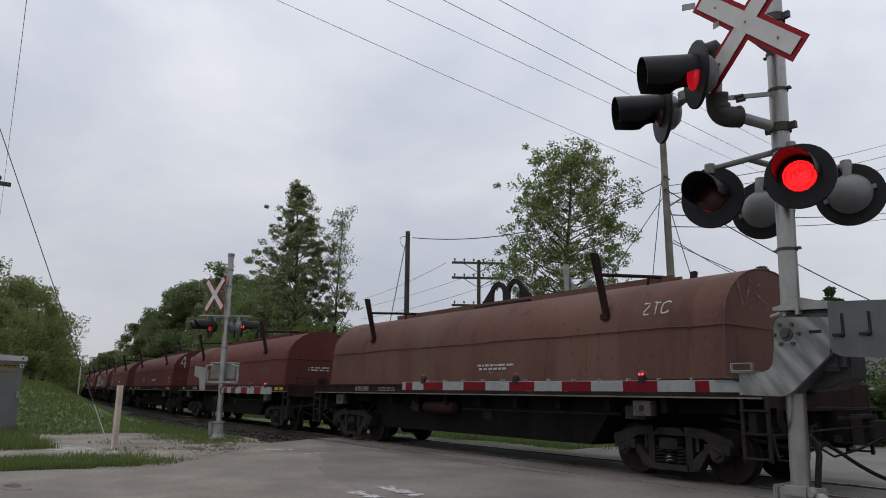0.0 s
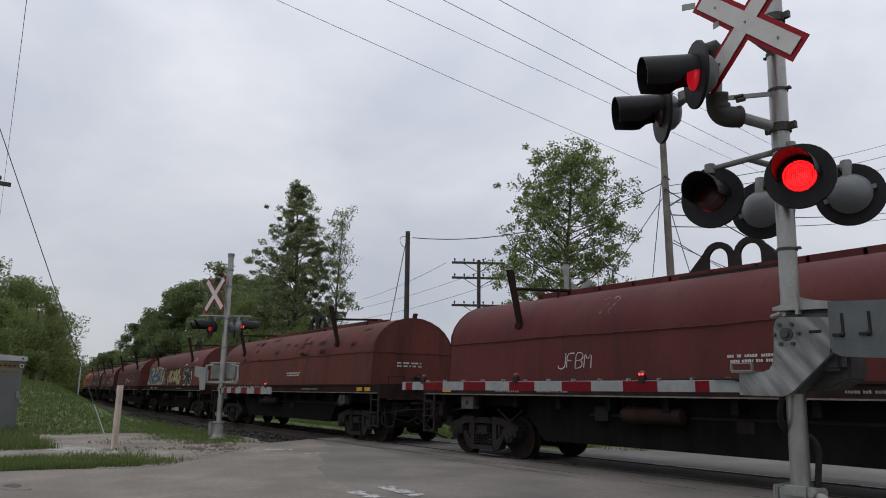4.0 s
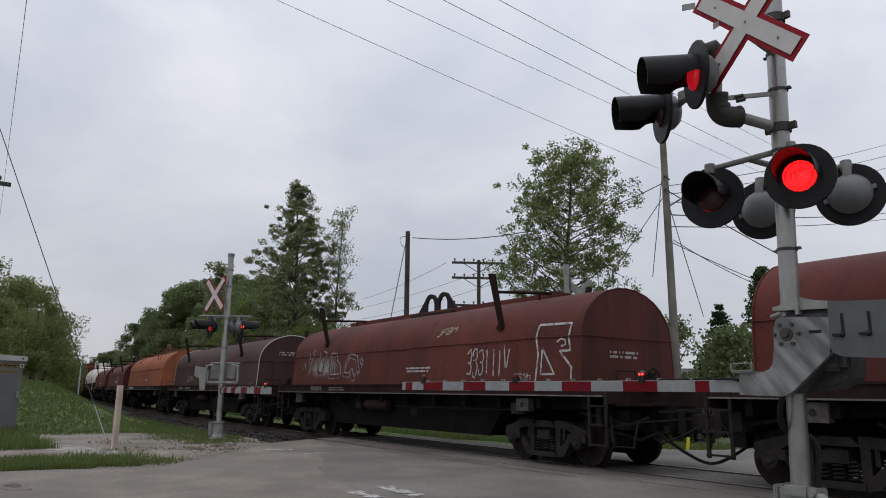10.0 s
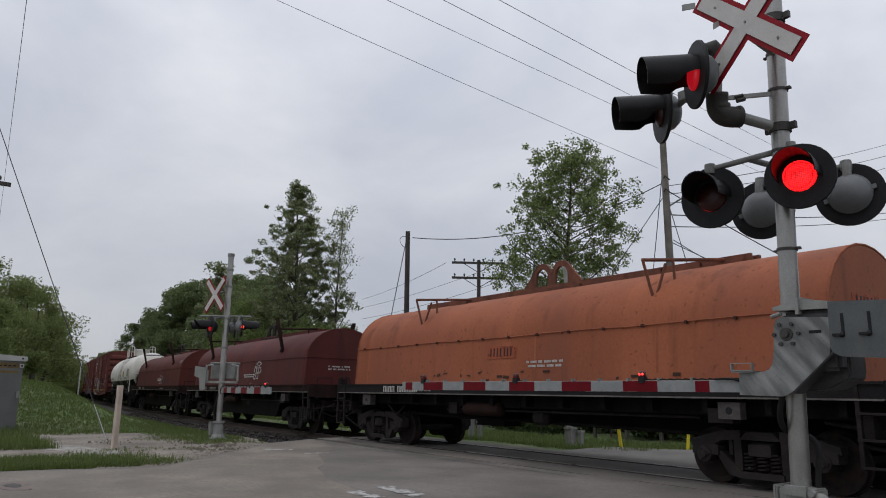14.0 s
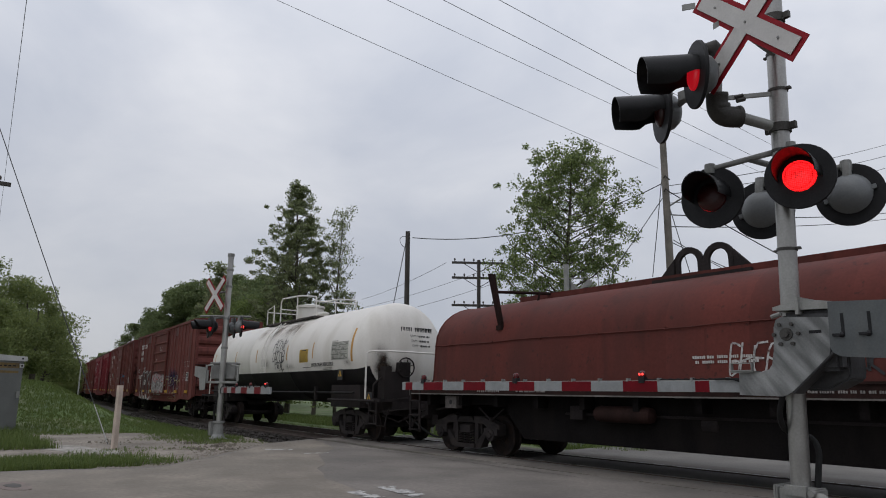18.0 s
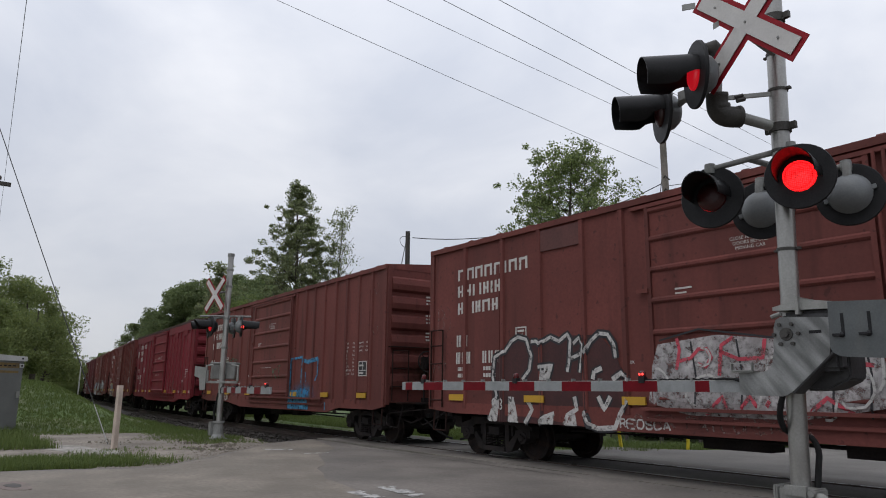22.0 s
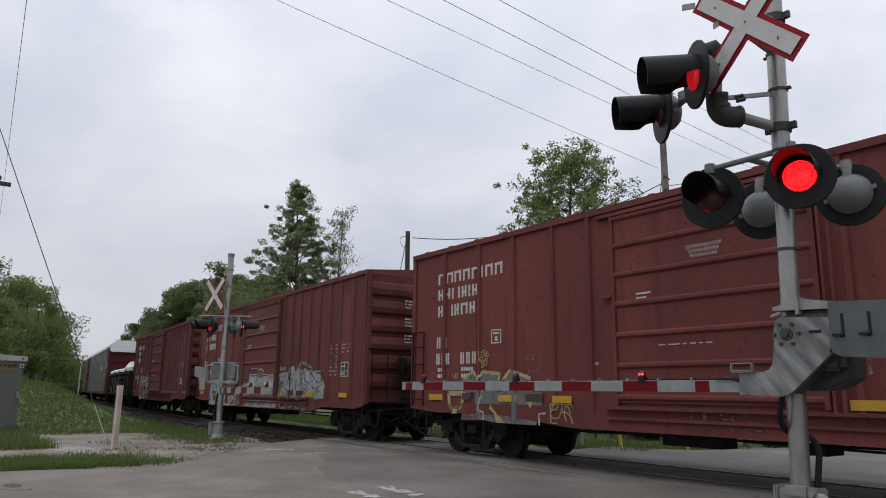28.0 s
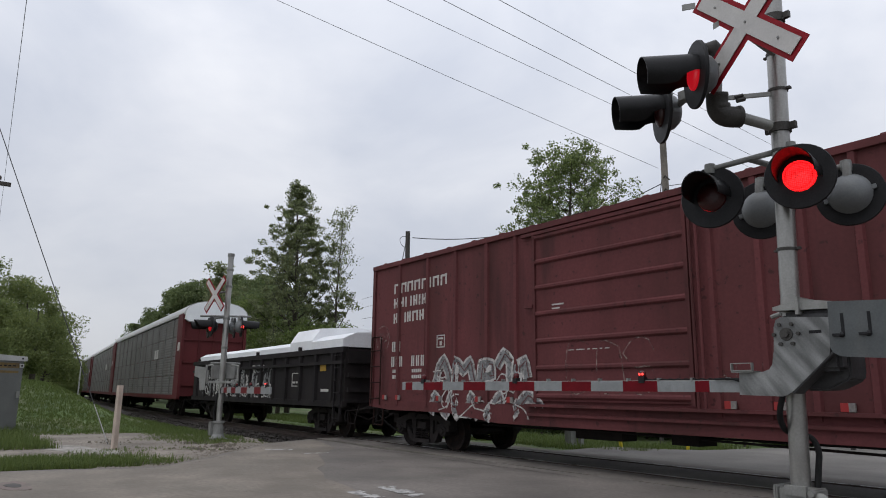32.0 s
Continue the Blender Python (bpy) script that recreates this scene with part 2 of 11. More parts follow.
C_RED_C = surf("dark_red_hood", (0.0816, 0.01795, 0.01637), 0.65, 0.0, 0.16, 0.6, 20.0, 0.06, (0.1088, 0.0359, 0.02924), 0.5, True, spec=0.18, specks=(0.048, 0.019, 0.016), panels=1.45)
C_BLACK = surf("charcoal_brown_hood", (0.0547, 0.02846, 0.02525), 0.7, 0.0, 0.2, 0.6, 20.0, 0.06, (0.08288, 0.04239, 0.03614), 0.6, True, spec=0.18, specks=(0.030, 0.019, 0.018), panels=1.45)
C_ORANGE = surf("orange_hood", (0.300, 0.096, 0.0475), 0.7, 0.0, 0.13, 0.6, 20.0, 0.06, (0.2111, 0.07226, 0.04516), 0.55, True, spec=0.18, specks=(0.16, 0.055, 0.03), panels=1.45)
B_BROWN = surf("boxcar_brown", (0.143, 0.0405, 0.0352), 0.7, 0.0, 0.15, 0.5, 18.0, 0.05, (0.08479, 0.02884, 0.02655), 0.6, True, spec=0.18, specks=(0.060, 0.024, 0.021))
B_BROWN_B = surf("boxcar_maroon", (0.116, 0.0355, 0.0375), 0.7, 0.0, 0.16, 0.5, 18.0, 0.05, (0.0604, 0.0218, 0.02042), 0.6, True, spec=0.18, specks=(0.045, 0.020, 0.019))
B_BROWN_C = surf("boxcar_faded_brown", (0.142, 0.0440, 0.0380), 0.7, 0.0, 0.15, 0.5, 18.0, 0.05, (0.07817, 0.02855, 0.02498), 0.6, True, spec=0.18, specks=(0.060, 0.024, 0.021))
B_RED = surf("boxcar_red", (0.168, 0.0215, 0.0300), 0.6, 0.0, 0.13, 0.5, 18.0, 0.05, (0.0969, 0.02103, 0.02103), 0.5, True, spec=0.18, specks=(0.075, 0.018, 0.018))
TANK_WHITE = surf("tank_white", (0.64, 0.615, 0.575), 0.45, 0.0, 0.05, 0.8, 20.0, 0.03, (0.425, 0.391, 0.3315), 0.45, True)
TANK_BLACK = surf("tank_black", (0.016, 0.0145, 0.0155), 0.55, 0.0, 0.3, 1.0, 30.0, 0.05, (0.03, 0.0275, 0.025), 0.5, True, spec=0.08)
UNDER = surf("grimy_underframe", (0.021, 0.0175, 0.0175), 0.8, 0.0, 0.35, 2.0, 30.0, 0.2, (0.028, 0.022, 0.020), 0.6, True, spec=0.14)
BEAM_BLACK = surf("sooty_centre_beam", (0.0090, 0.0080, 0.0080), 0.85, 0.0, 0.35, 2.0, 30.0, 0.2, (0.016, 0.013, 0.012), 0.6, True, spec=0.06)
DECK = surf("brown_deck_sill", (0.030, 0.0160, 0.0140), 0.8, 0.0, 0.25, 1.5, 30.0, 0.1, (0.0128, 0.0096, 0.00864), 0.7, True, spec=0.08)
TRUCK = surf("truck_casting", (0.028, 0.0245, 0.0245), 0.8, 0.0, 0.3, 3.0, 40.0, 0.15, (0.045, 0.036, 0.031), 0.5, spec=0.10)
WHEEL = surf("wheel_steel", (0.024, 0.020, 0.0195), 0.75, 0.3, 0.35, 4.0, 40.0, 0.1, (0.045, 0.03, 0.0225), 0.6, spec=0.08)
GOND = surf("gondola_black", (0.0185, 0.0160, 0.0170), 0.7, 0.0, 0.25, 1.0, 25.0, 0.06, (0.036, 0.031, 0.029), 0.55, True, spec=0.12)
TARP = surf("white_cover", (0.7548, 0.765, 0.7854), 0.55, 0.0, 0.06, 1.2, 20.0, 0.1)
RACK_GREY = surf("galvanised_rack_panel", (0.165, 0.162, 0.156), 0.6, 0.25, 0.2, 0.8, 25.0, 0.08, (0.105, 0.088, 0.076), 0.6, True, spec=0.12)
RACK_RED = surf("autorack_maroon", (0.09775, 0.0204, 0.0221), 0.65, 0.0, 0.15, 0.6, 20.0, 0.05, spec=0.18)
STENCIL = surf("white_stencil", (0.4638, 0.4488, 0.4264), 0.7, 0.0, 0.1, 6.0, 40.0, 0.0)
STENCIL_DIM = surf("grimy_white_stencil", (0.20, 0.185, 0.175), 0.75, 0.0, 0.3, 5.0, 40.0, 0.0)
STENCIL_BLACK = surf("black_stencil", (0.025, 0.025, 0.027), 0.7, 0.0, 0.1)
G_WHITE = surf("white_spray", (0.4321, 0.4182, 0.4043), 0.7, 0.0, 0.15, 3.0, 30.0, 0.0)
G_FAINT = surf("thin_white_spray", (0.2167, 0.1553, 0.1409), 0.75, 0.0, 0.25, 3.0, 30.0, 0.0)
G_CYAN = surf("light_blue_spray", (0.0384, 0.1728, 0.3008), 0.65, 0.0, 0.2, 3.0, 30.0, 0.0)
G_PALE = surf("pale_blue_spray", (0.2592, 0.3168, 0.3744), 0.65, 0.0, 0.2, 2.0, 30.0, 0.0)
G_CREAM = surf("cream_spray", (0.37, 0.33, 0.235), 0.7, 0.0, 0.2, 3.0, 30.0, 0.0)
G_YELLOW = surf("straw_yellow_spray", (0.33, 0.29, 0.135), 0.65, 0.0, 0.2, 3.0, 30.0, 0.0)
G_BLACK = surf("black_spray", (0.018, 0.018, 0.022), 0.6, 0.0, 0.2)
G_PINK = surf("red_spray", (0.42, 0.05, 0.075), 0.6, 0.0, 0.2)
G_GREEN = surf("green_spray", (0.04, 0.12, 0.063), 0.65, 0.0, 0.2)
G_GREY = surf("grey_spray", (0.1913, 0.1944, 0.1976), 0.65, 0.0, 0.2, 2.0, 30.0, 0.0)
G_FIELD = surf("off_white_spray", (0.34, 0.325, 0.325), 0.7, 0.0, 0.4, 1.2, 12.0, 0.0, (0.20, 0.17, 0.17), 0.6)
RUSTY = surf("rusty_orange_steel", (0.145, 0.052, 0.030), 0.8, 0.0, 0.25, 2.0, 25.0, 0.1, (0.07, 0.028, 0.018), 0.6, True)
EAVE_PLATE = surf("dull_brown_plate", (0.090, 0.034, 0.031), 0.75, 0.0, 0.2, 3.0, 20.0, 0.0)
BUFF = surf("brown_touch_up_paint", (0.055, 0.030, 0.028), 0.75, 0.0, 0.2, 3.0, 20.0, 0.0)
# pale tone stands in for light caught along the sill's lower lip
FLANGE = surf("worn_steel_flange", (0.13, 0.12, 0.11), 0.6, 0.0, 0.3, 2.0, 30.0, 0.1, (0.06, 0.045, 0.04), 0.5)
G_PURPLE = surf("purple_spray", (0.10, 0.050, 0.10), 0.65, 0.0, 0.2)
REFL_YELLOW = surf("yellow_reflector", (0.43, 0.25, 0.02), 0.5, 0.0, 0.08)
AMBER = surf("amber_reflector", (0.4675, 0.238, 0.036), 0.5, 0.0, 0.08)
REFL_RED = surf("red_reflector", (0.28, 0.02, 0.02), 0.5, 0.0, 0.08)
HOSE = surf("rubber_hose", (0.020, 0.020, 0.020), 0.7, spec=0.08)
PLACARD = surf("dirty_grey_plate", (0.075, 0.066, 0.062), 0.8, 0.0, 0.35, 4.0, 30.0, 0.1, (0.03, 0.026, 0.024), 0.6)
RUST_EDGE = surf("rust_edge", (0.05, 0.0225, 0.015), 0.9, 0.0, 0.35, 3.0, 30.0, 0.2)



def stain(name, col, force=2.6, flat="y"):
    """A soft-edged stain whose paint thins out towards its rim; flat: the axis across the surface, which doesn't count."""
    m = surf(name, col, 0.85, 0.0, 0.25, 4.0, 30.0, 0.0, spec=0.1)
    n, l = m.node_tree.nodes, m.node_tree.links
    co, mp, g = n.new("ShaderNodeTexCoord"), n.new("ShaderNodeMapping"), n.new("ShaderNodeTexGradient")
    g.gradient_type = "QUADRATIC_SPHERE"
    k = {"x": (0.0, 1.0, 1.0), "y": (1.0, 0.0, 1.0)}[flat]
    mp.inputs["Location"].default_value, mp.inputs["Scale"].default_value = [-v for v in k], [2 * v for v in k]
    t = n.new("ShaderNodeTexNoise")
    t.inputs["Scale"].default_value, t.inputs["Detail"].default_value = 5.0, 6.0
    l.new(co.outputs["Generated"], mp.inputs["Vector"])
    l.new(mp.outputs[0], g.inputs["Vector"])
    l.new(co.outputs["Object"], t.inputs["Vector"])
    k = n.new("ShaderNodeMath")
    k.operation, k.use_clamp = "MULTIPLY", True
    j = n.new("ShaderNodeMath")
    j.operation, j.inputs[1].default_value = "MULTIPLY", force
    l.new(t.outputs["Fac"], j.inputs[0])
    l.new(g.outputs["Fac"], k.inputs[0])
    l.new(j.outputs[0], k.inputs[1])
    l.new(k.outputs[0], n["Principled BSDF"].inputs["Alpha"])
    return m


def banded(name, col, deep):
    """Galvanised plate with slanting bright and dull bands, reflections painted into its colour."""
    m = surf(name, col, 0.42, 0.5, 0.14, 5.0, 70.0, 0.04)
    n, l = m.node_tree.nodes, m.node_tree.links
    b = n["Principled BSDF"]
    was = b.inputs["Base Color"].links[0].from_socket
    co, mp, t, r = n.new("ShaderNodeTexCoord"), n.new("ShaderNodeMapping"), n.new("ShaderNodeTexNoise"), n.new("ShaderNodeValToRGB")
    turn = n.new("ShaderNodeMapping")
    turn.inputs["Rotation"].default_value, mp.inputs["Scale"].default_value = (0.0, radians(39), 0.0), (8.0, 3.0, 1.3)
    t.inputs["Scale"].default_value, t.inputs["Detail"].default_value = 1.0, 3.0
    r.color_ramp.elements[0].position, r.color_ramp.elements[0].color = 0.40, (deep, deep, deep, 1)
    r.color_ramp.elements[1].position, r.color_ramp.elements[1].color = 0.62, (1.25, 1.25, 1.25, 1)
    x = n.new("ShaderNodeMix")
    x.data_type, x.blend_type = "RGBA", "MULTIPLY"
    x.inputs[0].default_value = 1.0
    l.new(co.outputs["Object"], turn.inputs["Vector"])
    l.new(turn.outputs[0], mp.inputs["Vector"])
    l.new(mp.outputs[0], t.inputs["Vector"])
    l.new(t.outputs["Fac"], r.inputs[0])
    l.new(was, x.inputs[6])
    l.new(r.outputs[0], x.inputs[7])
    l.new(x.outputs[2], b.inputs["Base Color"])
    return m


def thin(m, lo, hi, least, scale=9.0):
    """Breaks sprayed or stencilled paint up, so that the ground shows through where it is thin."""
    n, l = m.node_tree.nodes, m.node_tree.links
    co, t, r = n.new("ShaderNodeTexCoord"), n.new("ShaderNodeTexNoise"), n.new("ShaderNodeMapRange")
    t.inputs["Scale"].default_value, t.inputs["Detail"].default_value = scale, 8.0
    t.inputs["Roughness"].default_value = 0.65
    r.inputs["From Min"].default_value, r.inputs["From Max"].default_value = lo, hi
    r.inputs["To Min"].default_value, r.inputs["To Max"].default_value = least, 1.0
    l.new(co.outputs["Object"], t.inputs["Vector"])
    l.new(t.outputs["Fac"], r.inputs["Value"])
    l.new(r.outputs[0], n["Principled BSDF"].inputs["Alpha"])


for m, lo, hi, least in ((G_WHITE, 0.36, 0.52, 0.25), (G_FAINT, 0.44, 0.66, 0.03), (STENCIL, 0.30, 0.42, 0.35), (G_YELLOW, 0.30, 0.46, 0.55), (G_GREY, 0.36, 0.54, 0.3), (G_FIELD, 0.38, 0.54, 0.3),
                         (G_CREAM, 0.32, 0.48, 0.5), (G_PALE, 0.36, 0.54, 0.3), (G_CYAN, 0.36, 0.52, 0.3), (G_GREEN, 0.38, 0.54, 0.2), (G_PINK, 0.36, 0.52, 0.25)):
    thin(m, lo, hi, least)
PLATE_BANDS = banded("banded_galvanised_plate", (0.228, 0.233, 0.23), 0.55)
MARK_ORANGE = surf("red_orange_repaint", (0.30, 0.070, 0.028), 0.7, 0.0, 0.15, 3.0, 30.0, 0.0)
RUST_SMEAR = surf("dark_rust_smear", (0.045, 0.020, 0.013), 0.9, 0.0, 0.3, 5.0, 30.0, 0.0)
thin(MARK_ORANGE, 0.30, 0.50, 0.4)
thin(RUST_SMEAR, 0.42, 0.60, 0.05, 5.0)
STENCIL_RED = surf("dark_red_stencil", (0.035, 0.011, 0.009), 0.7, 0.0, 0.1)
# soft dark tone for painted shade and grime on the boxcar ends
SOOT_SHADE = stain("soot_stain", (0.03, 0.018, 0.012), 3.5)
SOOT_END = stain("sooty_end_stain", (0.03, 0.018, 0.012), 4.0, "x")
GRIME_END = stain("grey_end_grime", (0.12, 0.10, 0.085), 1.1, "x")
SCORCH = stain("scorched_paint", (0.030, 0.017, 0.015), 2.2)
RUST_RUN = stain("rust_run", (0.13, 0.085, 0.055), 1.0)
GRIME = stain("grey_grime", (0.12, 0.10, 0.085), 1.1)
NOTICE_YELLOW = surf("dull_yellow_notice", (0.42, 0.27, 0.035), 0.6, 0.0, 0.15, 4.0, 40.0, 0.0)
OLIVE = surf("olive_spray", (0.085, 0.085, 0.045), 0.7, 0.0, 0.25, 3.0, 30.0, 0.0)
GRATE = surf("grimy_grating", (0.085, 0.075, 0.066), 0.8, 0.1, 0.35, 3.0, 30.0, 0.1, (0.03, 0.026, 0.023), 0.6)
HAZE_NAVY = stain("misted_navy_spray", (0.022, 0.050, 0.11), 2.2)
HAZE_BLUE = stain("misted_blue_spray", (0.05, 0.20, 0.36))
HAZE_CREAM = stain("misted_cream_spray", (0.30, 0.24, 0.15))
HAZE_PALE = stain("misted_pale_blue_spray", (0.27, 0.33, 0.39))
HAZE_PURPLE = stain("misted_dark_spray", (0.035, 0.02, 0.045))
HAZE_WHITE = stain("misted_white_spray", (0.36, 0.34, 0.33))

# ---------------------------------------------------------------- mesh tools
def box(bm, x0, x1, y0, y1, z0, z1, m=None):
    v = [Vector((x, y, z)) for x in (x0, x1) for y in (y0, y1) for z in (z0, z1)]
    if m is not None:
        v = [m @ p for p in v]
    v = [bm.verts.new(p) for p in v]
    for f in ((0, 1, 3, 2), (4, 6, 7, 5), (0, 4, 5, 1), (2, 3, 7, 6), (0, 2, 6, 4), (1, 5, 7, 3)):
        bm.faces.new([v[i] for i in f])
    return bm


def prism(bm, pts, a, b, axis="y"):
    """A flat outline (u, w) made thick from a to b along an axis."""
    def at(p, d):
        return {"y": (p[0], d, p[1]), "x": (d, p[0], p[1]), "z": (p[0], p[1], d)}[axis]
    n = len(pts)
    lo, hi = [bm.verts.new(at(p, a)) for p in pts], [bm.verts.new(at(p, b)) for p in pts]
    bm.faces.new(lo)
    bm.faces.new(hi[::-1])
    for i in range(n):
        bm.faces.new((lo[i], hi[i], hi[(i + 1) % n], lo[(i + 1) % n]))
    return bm


def ring_at(bm, c, ax, r, n):
    ax = Vector(ax).normalized()
    u = ax.orthogonal().normalized() if abs(ax.z) > 0.9 else ax.cross(Vector((0, 0, 1))).normalized()
    w = ax.cross(u)
    return [bm.verts.new(Vector(c) + u * (r * math.cos(2 * math.pi * i / n)) + w * (r * math.sin(2 * math.pi * i / n))) for i in range(n)]


def skin(bm, rings, cap=True):
    for a, b in zip(rings, rings[1:]):
        n = len(a)
        for i in range(n):
            bm.faces.new((a[i], a[(i + 1) % n], b[(i + 1) % n], b[i]))
    if cap:
        bm.faces.new(rings[0][::-1])
        bm.faces.new(rings[-1])
    return bm


def rod(bm, p0, p1, r, n=8, r2=None):
    ax = Vector(p1) - Vector(p0)
    return skin(bm, [ring_at(bm, p0, ax, r, n), ring_at(bm, p1, ax, r if r2 is None else r2, n)])


def tube(bm, pts, r, n=6):
    """A bent round bar through the points."""
    pts = [Vector(p) for p in pts]
    rings, u = [], None
    for i, p in enumerate(pts):
        ax = (pts[min(i + 1, len(pts) - 1)] - pts[max(i - 1, 0)]).normalized()
        u = ax.orthogonal().normalized() if u is None else (u - ax * u.dot(ax)).normalized()
        w = ax.cross(u)
        rr = r[i] if isinstance(r, (list, tuple)) else r
        rings.append([bm.verts.new(p + u * (rr * math.cos(2 * math.pi * k / n)) + w * (rr * math.sin(2 * math.pi * k / n))) for k in range(n)])
    return skin(bm, rings)


def lathe(bm, prof, m, n=24):
    """Rings of (radius, height) along the z axis of m."""
    rings = []
    for r, h in prof:
        rings.append([bm.verts.new(m @ Vector((r * math.cos(2 * math.pi * i / n), r * math.sin(2 * math.pi * i / n), h))) for i in range(n)])
    return skin(bm, rings)


def part(name, bm, material, parent=None, label="", smooth=False):
    me = bpy.data.meshes.new(name)
    bmesh.ops.recalc_face_normals(bm, faces=bm.faces)
    bm.to_mesh(me)
    bm.free()
    me.materials.append(material)
    if smooth:
        me.shade_smooth()
        me.set_sharp_from_angle(angle=radians(38))
    ob = new(name, me)
    ob.parent = parent
    if label:
        ob["label"] = label
    return ob


def share(name, me, parent, m=None, label=""):
    """One more object on a mesh that is there already."""
    ob = new(name, me)
    ob.parent = parent
    if m is not None:
        ob.matrix_basis = m
    if label:
        ob["label"] = label
    return ob


def islands(bm):
    """The separate pieces of a mesh, one new mesh each."""
    left, out = set(bm.verts), []
    while left:
        seed = left.pop()
        todo, got = [seed], {seed}
        while todo:
            v = todo.pop()
            for e in v.link_edges:
                o = e.other_vert(v)
                if o not in got:
                    got.add(o)
                    todo.append(o)
        left -= got
        order = sorted(got, key=lambda v: v.index)
        b2 = bmesh.new()
        new_v = {v: b2.verts.new(v.co) for v in order}
        for f in bm.faces:
            if f.verts[0] in got:
                b2.faces.new([new_v[v] for v in f.verts])
        out.append(b2)
    bm.free()
    return out


def B():
    return bmesh.new()


def thing(name, label, category, group="", at=None):
    ob = tagged(new(name), label, category, group)
    ob.empty_display_size = 0.3
    if at is not None:
        ob.matrix_basis = at
    return ob


def facing(c, d, up=(0, 0, 1)):
    """A pose at c whose z axis points along d and whose y axis points up."""
    z = Vector(d).normalized()
    x = Vector(up).cross(z).normalized()
    y = z.cross(x)
    m = Matrix((x, y, z)).transposed().to_4x4()
    return Matrix.Translation(c) @ m


K = 0.0022237


def rail_y(s):
    """How far the curved track has swung away at s metres along it."""
    s = s if s > -60 else -60 + (s + 60) * 1.0
    if s >= -60:
        return K * s * s / 2 if s < 40 else K * 800 + K * 40 * (s - 40)
    return K * 1800 + K * 60 * (-60 - s)


def run(t):
    """How far the train has gone by t seconds."""
    return TRAVEL[0] * t + TRAVEL[1] * t ** 2 + TRAVEL[2] * t ** 3 + TRAVEL[3] * t ** 4 + TRAVEL[4] * t ** 5 + TRAVEL[5] * t ** 6


TRAVEL = (9.6472003, -0.032460306, 0.00037874662, 6.7066064e-06, -7.3928906e-08, -4.6765084e-09)

# ---------------------------------------------------------------- ground, road and track
def smooth01(v):
    v = min(1.0, max(0.0, v))
    return v * v * (3 - 2 * v)


def ground_z(x, y):
    """The lie of the land: level by the road, a bank beyond the cabinet, a shallow ditch past the track."""
    rel = y - rail_y(x)
    z = -0.09
    z += 1.7 * smooth01((-x - 24) / 13) * smooth01((-3.3 - rel) / 4.6)
    if rel > 2.5:
        z -= 0.22 * smooth01((rel - 2.5) / 2.5) * smooth01((-x - 9) / 6)
        z += 1.2 * smooth01((rel - 25) / 30)
    if abs(rel) < 3.4 and x < -17.5:
        z -= 0.25 * smooth01((-17.5 - x) / 3)
    return z


def land():
    xs = sorted(set([-3000, -1500, -800, -400, -250, -180, -140] + list(np.arange(-120, 60, 1.5)) + [80, 120, 200, 400, 900, 3000]))
    ys = sorted(set([-3000, -1200, -500, -250, -120, -70, -45] + list(np.arange(-30, 60, 1.25)) + [75, 95, 130, 200, 400, 900, 3000]))
    bm = B()
    grid = []
    for x in xs:
        col = []
        for y in ys:
            z = ground_z(x, y) if abs(x) < 500 and abs(y) < 500 else 0.4
            if abs(x) < 120 and abs(y) < 60:
                z += 0.05 * noise.noise((x * 0.35, y * 0.35, 3.1)) * (0.25 if -24 < x < 60 and -40 < y < 2 else 1)
            col.append(bm.verts.new((x, y, z)))
        grid.append(col)
    for a, b in zip(grid, grid[1:]):
        for i in range(len(ys) - 1):
            bm.faces.new((a[i], b[i], b[i + 1], a[i + 1]))
    tagged(part("ground", bm, GROUND, None, "grassy earth verge with patches of bare soil", True), "", "ground", "", "structure")


land()


def slab(name, outline, z, mat, label, category, thick=0.25, rough_edge=0.0):
    """A ground covering with an uneven outline, lying at z."""
    pts = []
    for i, p in enumerate(outline):
        q = outline[(i + 1) % len(outline)]
        n = max(1, int(math.hypot(q[0] - p[0], q[1] - p[1]) / 0.6)) if rough_edge else 1
        n = min(n, 80)
        for k in range(n):
            x, y = p[0] + (q[0] - p[0]) * k / n, p[1] + (q[1] - p[1]) * k / n
            d = rough_edge * noise.noise((x * 0.9, y * 0.9, 0.5))
            pts.append((x + d, y + rough_edge * noise.noise((x * 0.9, y * 0.9, 7.5))))
    bm = prism(B(), pts, z - thick, z, "z")
    bmesh.ops.triangulate(bm, faces=[f for f in bm.faces if len(f.verts) > 4])
    return tagged(part(name, bm, mat), label, category, "", "structure")


# the near roadway with its side road, up to the crossing
slab("road", [(-13.6, -60), (-13.7, -9.6), (-13.1, -7.3), (-15.2, -5.3), (-17.6, -3.2), (-18.6, -1.62), (20, -1.62), (20, -60)], -0.02, ASPHALT,
     "worn grey asphalt road with patches and cracks", "road", 0.25, 0.18)
slab("pavement", [(-13.2, -40), (-13.5, -9.7), (-12.9, -7.4), (-15.0, -5.3), (-17.4, -3.3), (-18.2, -1.75), (-15.6, -2.5), (-12.6, -4.3), (-10.0, -5.5), (-7.6, -6.4), (-5.0, -9.5), (-4.0, -40)], -0.016, ASPHALT_OLD,
     "paler strip of old asphalt at the road edge", "road", 0.2, 0.25)
slab("gravel_verge", [(-30.0, -8.6), (-26, -6.2), (-21.5, -2.6), (-17.3, -3.0), (-14.6, -5.0), (-12.8, -7.2), (-13.4, -8.6), (-13.6, -12.5), (-18, -13.5), (-25, -11.5)], -0.062, GRAVEL,
     "sandy gravel verge beside the road", "ground", 0.2, 0.35)
